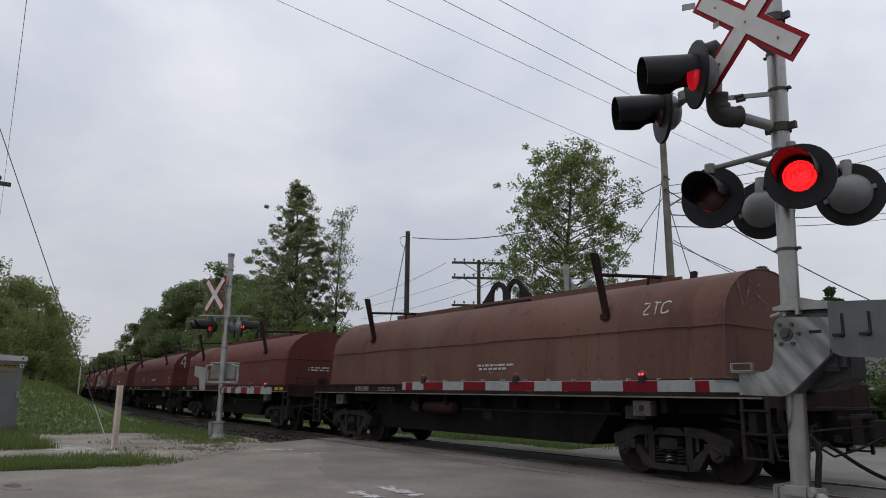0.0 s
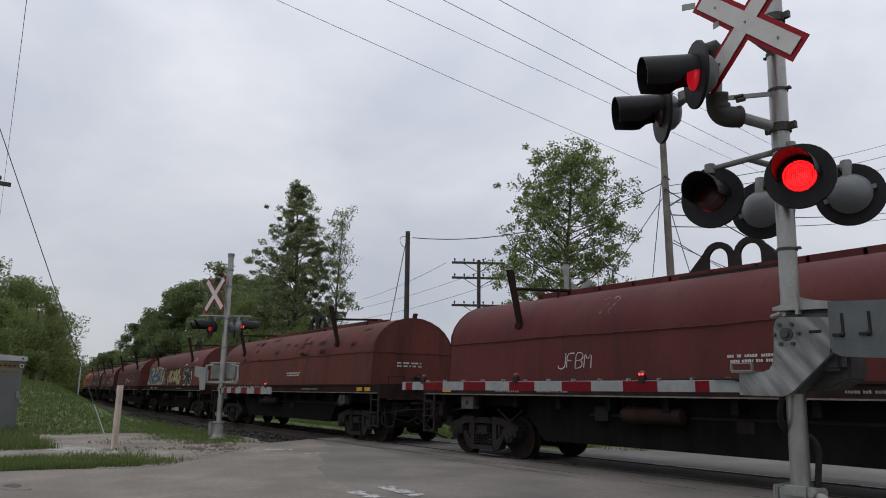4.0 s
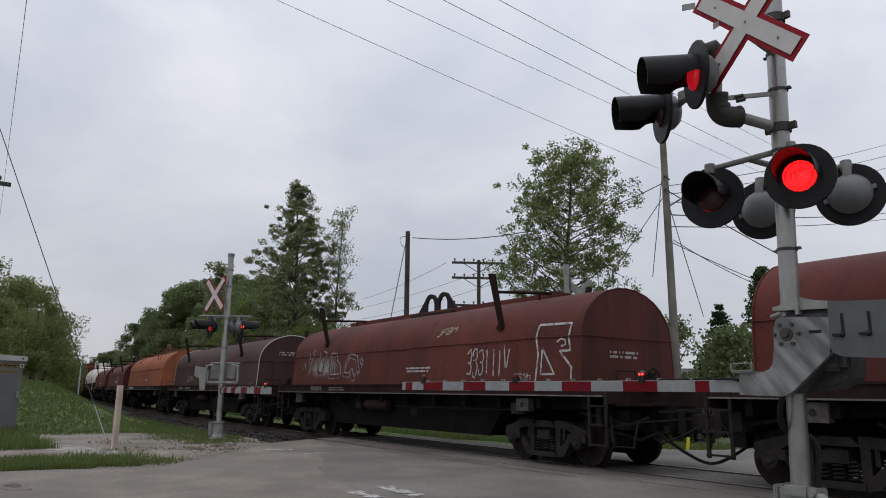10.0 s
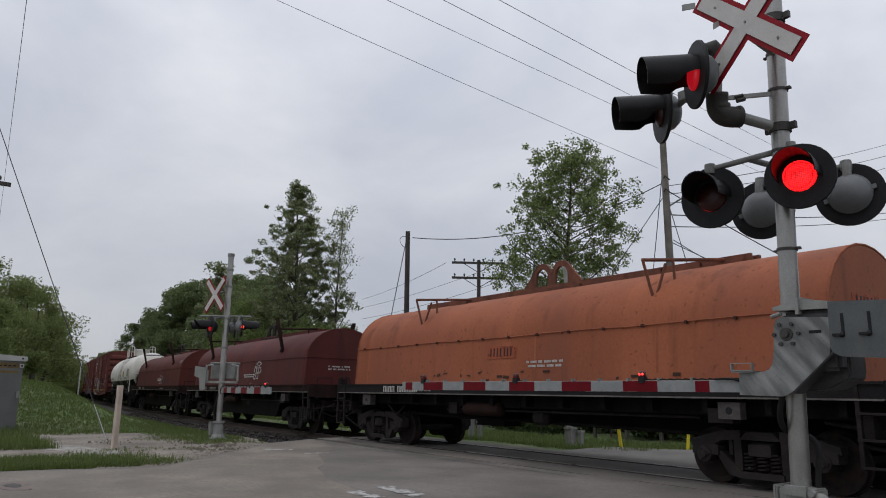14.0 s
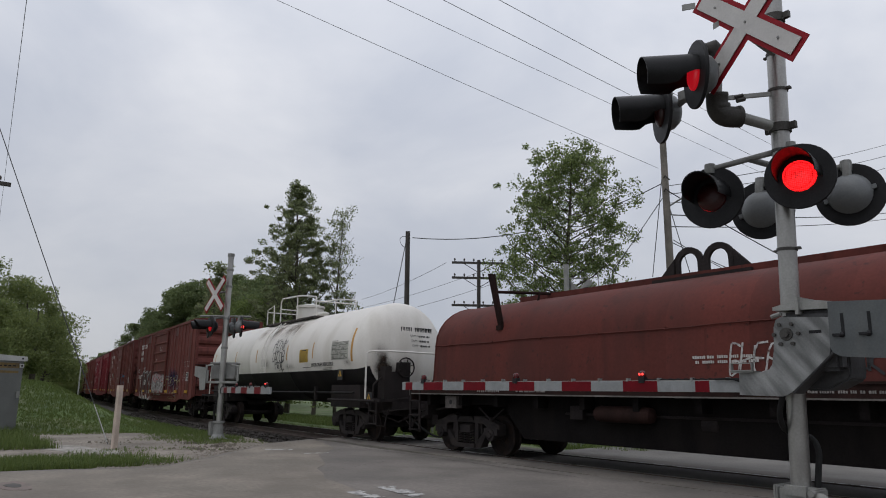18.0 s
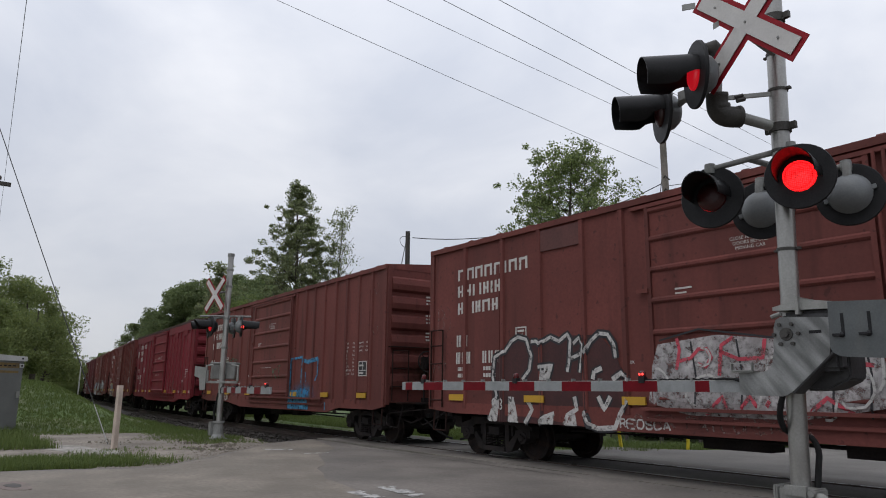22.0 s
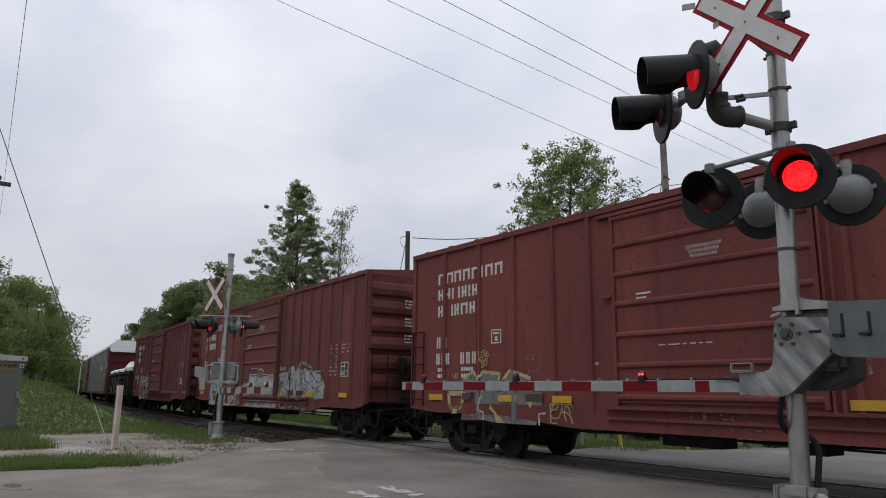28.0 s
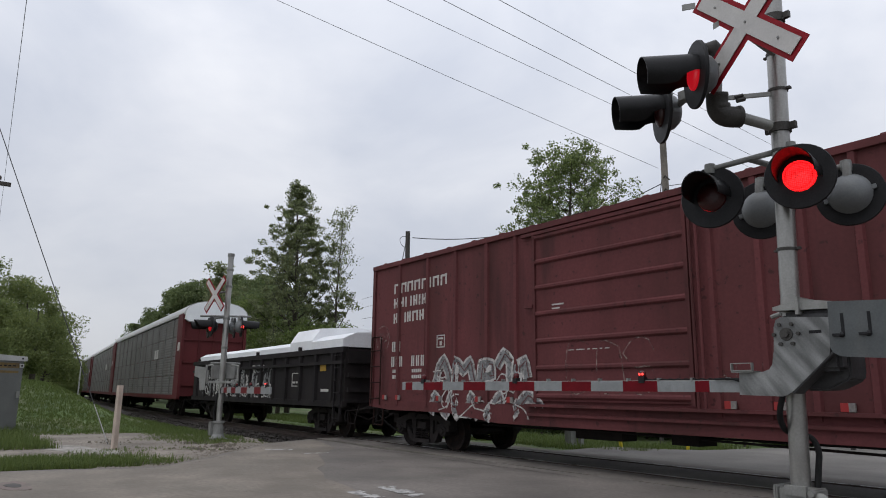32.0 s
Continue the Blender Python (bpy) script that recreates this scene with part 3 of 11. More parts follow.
slab("dirt_patch", [(-20.4, -8.4), (-19.2, -7.4), (-17.2, -6.9), (-16.2, -7.3), (-17.4, -7.9), (-19.0, -8.5)], -0.055, CHALK,
     "pale chalky dirt worn bare on the verge", "ground", 0.1, 0.4)
slab("far_road", [(-12.2, 1.62), (-12.6, 3.8), (-10.6, 5.2), (-9.6, 9.0), (-9.4, 60), (14, 60), (14, 1.62)], -0.03, GRAVEL_PALE,
     "pale dusty road beyond the track", "road", 0.25, 0.2)


def track():
    """Rails on the curve, timber ties, ballast, and the planked crossing."""
    st = [s for s in np.arange(-170, 60.1, 2.0)]
    for off, nm in ((-0.7525, "rail"), (0.7525, "rail")):
        bm = B()
        prof = [(-0.07, -0.17), (0.07, -0.17), (0.07, -0.155), (0.012, -0.135), (0.012, -0.05), (0.036, -0.035), (0.036, -0.006), (0.03, 0), (-0.03, 0), (-0.036, -0.006), (-0.036, -0.035), (-0.012, -0.05), (-0.012, -0.135), (-0.07, -0.155)]
        rows = []
        for s in st:
            rows.append([bm.verts.new((s, rail_y(s) + off + p[0], p[1])) for p in prof])
        skin(bm, rows)
        ob = tagged(part(nm, bm, RAIL_RUST), "rusty steel rail with a bright running top", "rail", "rails", "structure")
        bm = B()
        rows = [[bm.verts.new((s, rail_y(s) + off + k, 0.0015)) for k in (-0.027, 0.027)] for s in st]
        for a, b in zip(rows, rows[1:]):
            bm.faces.new((a[0], b[0], b[1], a[1]))
        part("running_top", bm, STEEL_RAIL, ob, "bright worn steel")
    tie = box(B(), -0.11, 0.11, -1.3, 1.3, -0.35, -0.172)
    me = None
    bed = tagged(new("ties"), "dark weathered timber ties under the rails", "railway ties", "", "structure")
    for i in range(90):
        s = -19.5 - i * 0.53
        m = Matrix.Translation((s, rail_y(s), 0)) @ Matrix.Rotation(math.atan(K * s), 4, "Z")
        if me is None:
            ob = part("tie", tie, TIE, bed)
            ob.matrix_basis, me = m, ob.data
        else:
            share("tie", me, bed, m)
    bm = B()
    st2 = [s for s in np.arange(-170, -17.9, 1.0)]
    prof = [(-3.2, -0.62), (-1.75, -0.24), (-1.3, -0.21), (1.3, -0.21), (1.75, -0.24), (3.4, -0.66)]
    rows = []
    for s in st2:
        rows.append([bm.verts.new((s, rail_y(s) + a + 0.06 * noise.noise((s, a, 1)), b + 0.035 * noise.noise((s * 2, a * 2, 5)))) for a, b in prof])
    for a, b in zip(rows, rows[1:]):
        for i in range(len(prof) - 1):
            bm.faces.new((a[i], a[i + 1], b[i + 1], b[i]))
    tagged(part("ballast", bm, BALLAST), "grey crushed stone ballast along the track", "ballast", "", "stuff")
    # loose ballast stones
    rng = np.random.default_rng(5)
    n = 2600
    V, F = [], []
    cube = [(-1, -1, -1), (1, -1, -1), (1, 1, -1), (-1, 1, -1), (-1, -1, 1), (1, -1, 1), (1, 1, 1), (-1, 1, 1)]
    quads = [(0, 3, 2, 1), (4, 5, 6, 7), (0, 1, 5, 4), (1, 2, 6, 5), (2, 3, 7, 6), (3, 0, 4, 7)]
    for i in range(n):
        s = -18 - 30 * rng.random() ** 1.3
        a = -1.2 - 1.7 * rng.random()
        z = -0.2 if a > -1.75 else -0.24 - (-1.75 - a) * 0.26
        r = 0.025 + 0.03 * rng.random()
        e = Euler(rng.random(3) * 6)
        k = len(V)
        for c in cube:
            p = Vector(c) * r * (0.6 + 0.5 * rng.random())
            p.rotate(e)
            V.append((s + p.x, rail_y(s) + a + p.y, z + 0.02 + p.z * 0.7))
        F += [tuple(k + j for j in q) for q in quads]
    me = bpy.data.meshes.new("loose_stones")
    me.from_pydata(V, [], F)
    me.materials.append(BALLAST)
    tagged(new("loose_stones", me), "loose grey ballast stones beside the track", "stones", "", "stuff")
    # crossing surface between and beside the rails
    for nm, a, b, mat in (("crossing_panel", -1.62, -1.05, ASPHALT), ("crossing_panel", -1.05, -0.80, RUBBER), ("crossing_panel", -0.66, 0.66, RUBBER), ("crossing_panel", 0.80, 1.62, ASPHALT)):
        bm = B()
        rows = []
        for s in np.arange(-18.8, 20.1, 1.0):
            y = rail_y(s)
            rows.append([bm.verts.new((s, y + a, -0.3)), bm.verts.new((s, y + a, -0.018)), bm.verts.new((s, y + b, -0.018)), bm.verts.new((s, y + b, -0.3))])
        skin(bm, rows)
        tagged(part(nm, bm, mat), "dark asphalt crossing surface along the rails", "crossing", "crossing surface", "structure")
    bm = B()
    for y0 in (-0.80, 0.66):
        for i in range(39):
            s = -18.8 + i
            box(bm, s, s + 1, y0 + rail_y(s) + 0.002, y0 + rail_y(s) + 0.138, -0.30, -0.06)
    tagged(part("flangeway", bm, UNDER), "dark flangeway gaps beside the rails", "crossing", "", "structure")


track()


def paint_line(x0, y0, x1, y1, w, seed):
    """A worn painted stripe, broken into flakes."""
    rng = random.Random(seed)
    bm = B()
    d = Vector((x1 - x0, y1 - y0, 0))
    n = int(d.length / 0.035)
    side = Vector((-d.y, d.x, 0)).normalized() * w / 2
    for i in range(n):
        a, b = Vector((x0, y0, -0.012)) + d * (i / n), Vector((x0, y0, -0.012)) + d * ((i + 1) / n)
        for k in range(6):
            u, v = -1 + k / 3, -1 + (k + 1) / 3
            wear = noise.noise((a.x * 7.0 + seed, a.y * 7.0, k * 0.35)) + 0.3 * (i / n) ** 3 + (0.12 if k in (0, 5) else 0.0)
            if wear + rng.uniform(-0.03, 0.03) > 0.30:
                continue
            bm.faces.new([bm.verts.new(p) for p in (a + side * u, b + side * u, b + side * v, a + side * v)])
    bmesh.ops.remove_doubles(bm, verts=bm.verts, dist=0.001)
    ob = part("road_marking", bm, LINE_PAINT)
    return tagged(ob, "worn white painted line on the asphalt", "road marking", "road markings", "structure")


paint_line(-8.80, -5.34, -7.75, -5.46, 0.27, 1)
paint_line(-8.62, -5.97, -7.95, -6.00, 0.24, 2)
paint_line(-15.68, -4.18, -15.38, -3.63, 0.26, 3)
paint_line(-14.26, -3.90, -14.20, -3.29, 0.12, 4)


def road_crack(pts, w, seed):
    """A dark wandering crack or tar seam in the asphalt."""
    rng = random.Random(seed)
    bm = B()
    rows = []
    for (ax, ay), (bx, by) in zip(pts, pts[1:]):
        n = max(2, int(math.hypot(bx - ax, by - ay) / 0.15))
        for k in range(n):
            x, y = ax + (bx - ax) * k / n + rng.uniform(-0.04, 0.04), ay + (by - ay) * k / n + rng.uniform(-0.04, 0.04)
            h = w * rng.uniform(0.3, 0.7)
            d = Vector((-(by - ay), bx - ax, 0)).normalized() * h
            rows.append((bm.verts.new(Vector((x, y, -0.011)) - d), bm.verts.new(Vector((x, y, -0.011)) + d)))
    for a, b in zip(rows, rows[1:]):
        bm.faces.new((a[0], b[0], b[1], a[1]))
    tagged(part("road_crack", bm, CRACK), "thin dark crack in the asphalt", "crack", "road cracks", "structure")


for n, (pts, w) in enumerate((([(-12.4, -8.2), (-11.2, -6.6), (-11.0, -5.0), (-12.0, -3.2)], 0.009), ([(-9.2, -9.4), (-9.5, -7.4), (-8.7, -6.6)], 0.007),
                              ([(-16.2, -2.1), (-13.0, -2.0), (-8.0, -2.05)], 0.03))):
    road_crack(pts, w, 60 + n)


def scattered_stones(name, count, place, size, seed, mat, label):
    rng = np.random.default_rng(seed)
    V, F = [], []
    quads = [(0, 1, 4), (1, 2, 4), (2, 3, 4), (3, 0, 4)]
    for i in range(count):
        x, y, z = place(rng)
        r = size * (0.5 + rng.random() ** 2)
        k = len(V)
        a0 = rng.random() * 6.28
        for j in range(4):
            a = a0 + j * 1.571 + 0.4 * rng.random()
            V.append((x + r * math.cos(a), y + r * math.sin(a), z - 0.01))
        V.append((x + 0.3 * r * rng.normal(), y + 0.3 * r * rng.normal(), z + r * 0.7))
        F += [tuple(k + q for q in f) for f in quads]
    me = bpy.data.meshes.new(name)
    me.from_pydata(V, [], F)
    me.materials.append(mat)
    tagged(new(name, me), label, "stones", "", "stuff")


def on_verge(rng):
    x = -13.5 - 9 * rng.random()
    return x, -8.4 + 5.6 * rng.random(), -0.062


def on_edge(rng):
    # grit washed along the road edge
    u = rng.random()
    return -13.2 - 4.0 * u + 0.5 * rng.normal(), -7.6 + 4.4 * u + 0.35 * rng.normal(), -0.018


scattered_stones("gravel", 1500, on_verge, 0.02, 71, GRAVEL, "loose sandy gravel on the verge")
scattered_stones("gravel", 800, on_edge, 0.014, 72, GRAVEL, "grit washed along the road edge")


def soil_clods(name, count, seed, label):
    """Rough clods and scraped-up ridges of dark soil lying on the gravel."""
    rng = np.random.default_rng(seed)
    heaps = [(-17.6, -4.6, 0.55), (-18.3, -4.2, 0.45), (-16.6, -4.7, 0.4), (-17.0, -5.3, 0.5), (-19.0, -4.9, 0.4), (-15.6, -5.0, 0.35), (-20.4, -6.4, 0.5)]
    V, F = [], []
    for i in range(count):
        hx, hy, hr = heaps[rng.integers(0, len(heaps))]
        a, d = rng.random() * 6.283, hr * abs(rng.normal()) * 0.6
        x, y, r = hx + 1.7 * d * math.cos(a), hy + d * math.sin(a), 0.012 + 0.05 * rng.random() ** 2
        k, turn = len(V), rng.random() * 6.283
        for j in range(5):
            b = turn + j * 1.2566
            V.append((x + r * 1.3 * math.cos(b), y + r * math.sin(b), -0.075))
        for j in range(3):
            b = turn + 0.6 + j * 2.094
            V.append((x + 0.5 * r * math.cos(b), y + 0.4 * r * math.sin(b), -0.06 + r * (0.5 + 0.4 * rng.random())))
        F += [(k, k + 1, k + 5), (k + 1, k + 2, k + 6, k + 5), (k + 2, k + 3, k + 6), (k + 3, k + 4, k + 7, k + 6), (k + 4, k, k + 5, k + 7), (k + 5, k + 6, k + 7)]
    me = bpy.data.meshes.new(name)
    me.from_pydata(V, [], F)
    me.materials.append(SOIL)
    tagged(new(name, me), label, "soil", "", "stuff")


soil_clods("soil_clods", 420, 73, "dark clods of scraped soil on the gravel")
for rx, ry, r, k, mat, nm in ((0.50, 0.22, 0.5, 0.006, MARK_RED, "faded red survey paint on the asphalt"), (0.24, 0.10, 0.3, 0.009, CRACK, "dark tar patch on the asphalt")):
    pts = [(-11.55 + rx * math.cos(a) * (1 + r * noise.noise((a, 1, 0))), -9.62 + ry * math.sin(a) * (1 + r * noise.noise((a, 5, 0)))) for a in np.linspace(0, 2 * math.pi, 21)[:-1]]
    tagged(part("road_patch", prism(B(), pts, -0.03, -0.016 + k, "z"), mat), nm, "road patch", "road patches", "structure")


# ---------------------------------------------------------------- plants
def leaves_mesh(name, centres, spread, count, size, mat, seed, flat=0.5):
    """Many small pointed leaves gathered in clumps."""
    rng = np.random.default_rng(seed)
    c = np.asarray(centres, float)
    idx = rng.integers(0, len(c), count)
    sp = np.asarray(spread, float)
    sp = sp[idx][:, None] if sp.ndim else sp
    off = np.clip(rng.normal(size=(count, 3)), -1.6, 1.6) * sp * np.array([1, 1, 0.75])
    p = c[idx] + off
    d = rng.normal(size=(count, 3))
    d[:, 2] -= 0.4
    d /= np.linalg.norm(d, axis=1)[:, None]
    w = np.cross(d, rng.normal(size=(count, 3)))
    w /= np.linalg.norm(w, axis=1)[:, None] + 1e-9
    s = size * rng.uniform(0.6, 1.4, count)[:, None]
    a, b = p - d * s * 0.5, p + d * s * 0.5
    l, r = p - w * s * 0.36, p + w * s * 0.36
    v = np.stack([a, l, b, r], 1).reshape(-1, 3)
    me = bpy.data.meshes.new(name)
    me.vertices.add(len(v))
    me.vertices.foreach_set("co", v.ravel())
    me.loops.add(count * 4)
    me.loops.foreach_set("vertex_index", np.arange(count * 4, dtype=np.int32))
    me.polygons.add(count)
    me.polygons.foreach_set("loop_start", np.arange(0, count * 4, 4, dtype=np.int32))
    me.update(calc_edges=True)
    me.validate()
    me.materials.append(mat)
    return me


def tree(name, base, height, crown, mat, seed, leaves, size, label, spread=0.35, trunk=0.2, start=0.25, limbs=26, clumps=5, lean=(0, 0), group="", rise=(0.25, 0.75)):
    """A tapered trunk, limbs, and leaf clumps. crown(f) gives the crown's radius at the share f of the height."""
    rng = random.Random(seed)
    ob = thing(name, label, "tree", group, Matrix.Translation(base))
    bm = B()
    pts, rr = [], []
    for i in range(9):
        f = i / 8
        pts.append(Vector((lean[0] * f + 0.12 * height / 10 * math.sin(f * 5 + seed), lean[1] * f + 0.1 * math.cos(f * 4 + seed) - 0.1, height * 0.94 * f)))
        rr.append(trunk * (1 - 0.9 * f) + 0.012)
    tube(bm, pts, rr, 8)
    cs, sps = [], []
    for i in range(limbs):
        f = start + (1 - start) * ((i + rng.random()) / limbs) ** 0.9
        f = min(0.985, f)
        k = f / 0.94 * 8
        j = min(7, int(k))
        p = pts[j].lerp(pts[j + 1], min(1, k - j))
        a = i * 2.4 + rng.uniform(-0.5, 0.5)
        rad = max(0.5, crown(f) * rng.uniform(0.55, 0.96))
        up = rng.uniform(*rise) * rad
        q = p + Vector((math.cos(a) * rad, math.sin(a) * rad, up))
        mid = p.lerp(q, 0.5) + Vector((0, 0, -0.08 * rad))
        r0 = max(0.012, trunk * 0.35 * (1 - f) + 0.014)
        tube(bm, [p, mid, q], [r0, r0 * 0.6, 0.008], 5)
        for c in range(max(2, int(clumps * rad / 2.2))):
            g = rng.uniform(0.30, 1.0) ** 0.7
            w = p.lerp(mid, g * 2) if g < 0.5 else mid.lerp(q, g * 2 - 1)
            off = Vector([max(-1.1, min(1.1, rng.gauss(0, s))) for s in (1, 1, 0.8)]) * (min(rad, 2.4) * 0.22 + 0.12)
            cs.append(w + off)
            sps.append(spread * rng.uniform(0.6, 1.3))
            if c < 3:
                tube(bm, [w, w.lerp(w + off, 0.9)], [r0 * 0.4, 0.006], 4)
    part("trunk", bm, BARK, ob)
    me = leaves_mesh("crown", cs, sps, leaves, size, mat, seed)
    new("crown", me).parent = ob
    return ob


def lerp_table(*rows):
    def f(v):
        for (a, ra), (b, rb) in zip(rows, rows[1:]):
            if v <= b:
                return ra + (rb - ra) * max(0, (v - a)) / (b - a)
        return rows[-1][1]
    return f


MAPLE_CROWN = lerp_table((0, 2.3), (0.25, 3.3), (0.45, 3.4), (0.62, 3.4), (0.78, 2.8), (0.92, 1.6), (1, 0.6))
tree("maple_tree", (-21.85, 12.40, -0.2), 12.9, MAPLE_CROWN, LEAF_MAPLE, 3, 52000, 0.102, "fresh green maple with an airy rounded crown", 0.165, 0.19, 0.12, 96, 10, lean=(0.3, 0.4), rise=(0.3, 0.8))
POPLAR = lerp_table((0, 4.0), (0.3, 4.1), (0.5, 3.3), (0.7, 2.25), (0.85, 1.25), (1, 0.3))
tree("poplar_tree", (-46.7, 11.0, -0.2), 17.0, POPLAR, LEAF_POPLAR, 5, 78000, 0.115, "tall dark green poplar with ragged upright crown", 0.15, 0.2, 0.10, 110, 8, rise=(0.5, 1.2))
tree("poplar_tree", (-44.4, 13.4, -0.2), 14.6, lerp_table((0, 1.0), (0.4, 1.6), (0.7, 1.3), (1, 0.3)), LEAF_POPLAR, 8, 3600, 0.125, "thin pale-barked poplar with sparse leaves", 0.26, 0.13, 0.2, 46, 5, rise=(1.2, 2.2))
tree("poplar_tree", (-53.5, 7.5, -0.3), 11.5, lerp_table((0, 1.5), (0.5, 1.5), (1, 0.3)), LEAF_POPLAR, 9, 3000, 0.2, "sparse young poplar behind the signal mast", 0.3, 0.12, 0.3, 22, 4)


def wood(name, places, mat, seed, label, leaf, per, dome=0.55, cat="tree", group="", gap=0.8):
    """Single broad trees of a wood, each with its own trunk and lumpy crown."""
    rng = random.Random(seed)
    for i, (x, y, h, r) in enumerate(places):
        z = ground_z(x, y)
        ob = thing(name, label, cat, group, Matrix.Translation((x, y, z)))
        bm = B()
        k0 = min(1.0, h / 8)
        tube(bm, [(0, 0, -0.2), (0.1, 0.1, h * 0.35), (rng.uniform(-.3, .3), 0, h * 0.8)], [0.22 * k0, 0.15 * k0, 0.05 * k0], 6)
        cs, sps = [], []
        n = int(40 * (r / 3) ** 1.6 * (h / 9))
        for k in range(n):
            a, u = rng.uniform(0, 6.283), rng.random()
            f = rng.uniform(0.08, 1.0)
            rad = r * (math.sin(math.pi * min(1, 0.18 + f * 0.82)) ** dome) * (0.55 + 0.5 * u)
            c = Vector((math.cos(a) * rad, math.sin(a) * rad, h * ((0.02 if h < 3 else 0.10) + 0.88 * f)))
            cs.append(c)
            sps.append(rng.uniform(0.35, 0.75) * gap)
            if k % 5 == 0:
                tube(bm, [(0, 0, max(0.4, c.z * 0.7)), c * 0.95], [0.05, 0.015], 4)
        part("trunk", bm, BARK, ob)
        new("crown", leaves_mesh("crown", cs, sps, int(per * (r / 3) ** 2), leaf, mat, seed * 31 + i)).parent = ob


# shrubs and young trees under the poplars
wood("shrub_tree", [(-49.5, 9.0, 8.0, 2.8), (-46.0, 9.8, 6.6, 2.6), (-43.0, 11.0, 6.0, 2.6), (-40.5, 12.5, 5.6, 2.4), (-55, 10.0, 9.0, 3.2), (-38.5, 13.5, 4.6, 2.0), (-60, 12, 9.5, 3.2)],
     LEAF_SHRUB, 21, "dense bright green shrub tree beyond the track", 0.13, 14000, 0.45, "tree", "trackside shrubs")
wood("forest_tree", [(-98, 15.3, 11.5, 4.4), (-93, 17.2, 14.5, 5.2), (-88, 17.5, 15.5, 5.6), (-84, 20.5, 15.5, 5.6), (-79, 22, 15.0, 5.4), (-104, 18, 11, 4.5), (-75, 18, 13, 4.6), (-112, 22, 11, 5), (-70, 15, 11.5, 4.2), (-66, 18, 12, 4.4), (-125, 16, 7.4, 4.5), (-135, 19, 8.0, 5)],
     LEAF_WOOD, 22, "dark green broadleaf tree at the edge of the wood", 0.21, 17000, 0.5, "tree", "woodland edge trees")
wood("bank_tree", [(-47, -7.6, 6.5, 2.9), (-50, -5.4, 6.1, 2.4), (-54, -4.2, 6.1, 2.4), (-44.5, -10.5, 7.1, 3.0), (-58, -3.6, 5.9, 2.1), (-64, -2.2, 5.4, 2.2), (-41, -9.5, 5.1, 2.4), (-70, -1.0, 5.3, 2.2), (-78, 0.4, 5.3, 2.3), (-52, -8.5, 7.5, 3.0), (-88, 2.2, 5.2, 2.5), (-45, -6.6, 3.2, 1.7), (-49, -4.2, 2.8, 1.6), (-98, 4.0, 5.0, 2.8), (-110, 6.4, 5.5, 3.0), (-76, -2.2, 4.2, 2.2), (-102, 4.6, 4.6, 2.6), (-118, 8.0, 5.2, 3.0), (-134, 11.4, 6.0, 3.4)],
     LEAF_BANK, 23, "leafy green tree on the grassy bank", 0.12, 20000, 0.5, "tree", "trees on the bank")


def spruce(x, y, h, r, seed):
    ob = thing("spruce_tree", "dark green conical spruce beyond the track", "tree", "spruces", Matrix.Translation((x, y, ground_z(x, y))))
    rng = random.Random(seed)
    bm = B()
    rod(bm, (0, 0, -0.2), (0, 0, h), 0.12, 8, 0.01)
    cs, sp = [], []
    for i in range(int(h * 5)):
        f = (i + rng.random()) / (h * 5)
        z = 0.4 + (h - 0.5) * f
        for k in range(7):
            a = rng.uniform(0, 6.283)
            rad = r * (1 - f) ** 0.85 * rng.uniform(0.75, 1.1) + 0.08
            q = Vector((math.cos(a) * rad, math.sin(a) * rad, z - rad * 0.22))
            if k < 3:
                tube(bm, [(0, 0, z), q], [0.025, 0.008], 4)
            for g in (0.3, 0.5, 0.7, 0.85, 1.0):
                cs.append(Vector((0, 0, z)).lerp(q, g))
                sp.append(0.09 + 0.05 * (1 - f))
    part("trunk", bm, BARK, ob)
    new("crown", leaves_mesh("crown", cs, sp, int(5200 * h / 6), 0.16, NEEDLE, seed)).parent = ob


spruce(-20.7, 15.0, 6.7, 2.0, 44)
spruce(-17.6, 22.2, 8.0, 2.7, 41)
spruce(-19.6, 21.6, 6.2, 2.2, 42)
spruce(-15.4, 24.5, 7.0, 2.6, 43)
wood("garden_tree", [(-26, 27, 6.0, 2.6), (-22, 30, 6.2, 2.8), (-31, 24, 5.5, 2.6), (-13, 31, 6.5, 3.0), (-9, 34, 6, 3.0), (-36, 21, 5.0, 2.4), (-24.0, 20.5, 3.2, 1.8), (-17.9, 17.9, 4.3, 1.5), (-16.7, 18.9, 4.6, 1.6), (-18.6, 19.2, 3.6, 1.6)],
     LEAF_WOOD, 24, "broadleaf garden tree beyond the far road", 0.2, 5200, 0.5, "tree", "garden trees")


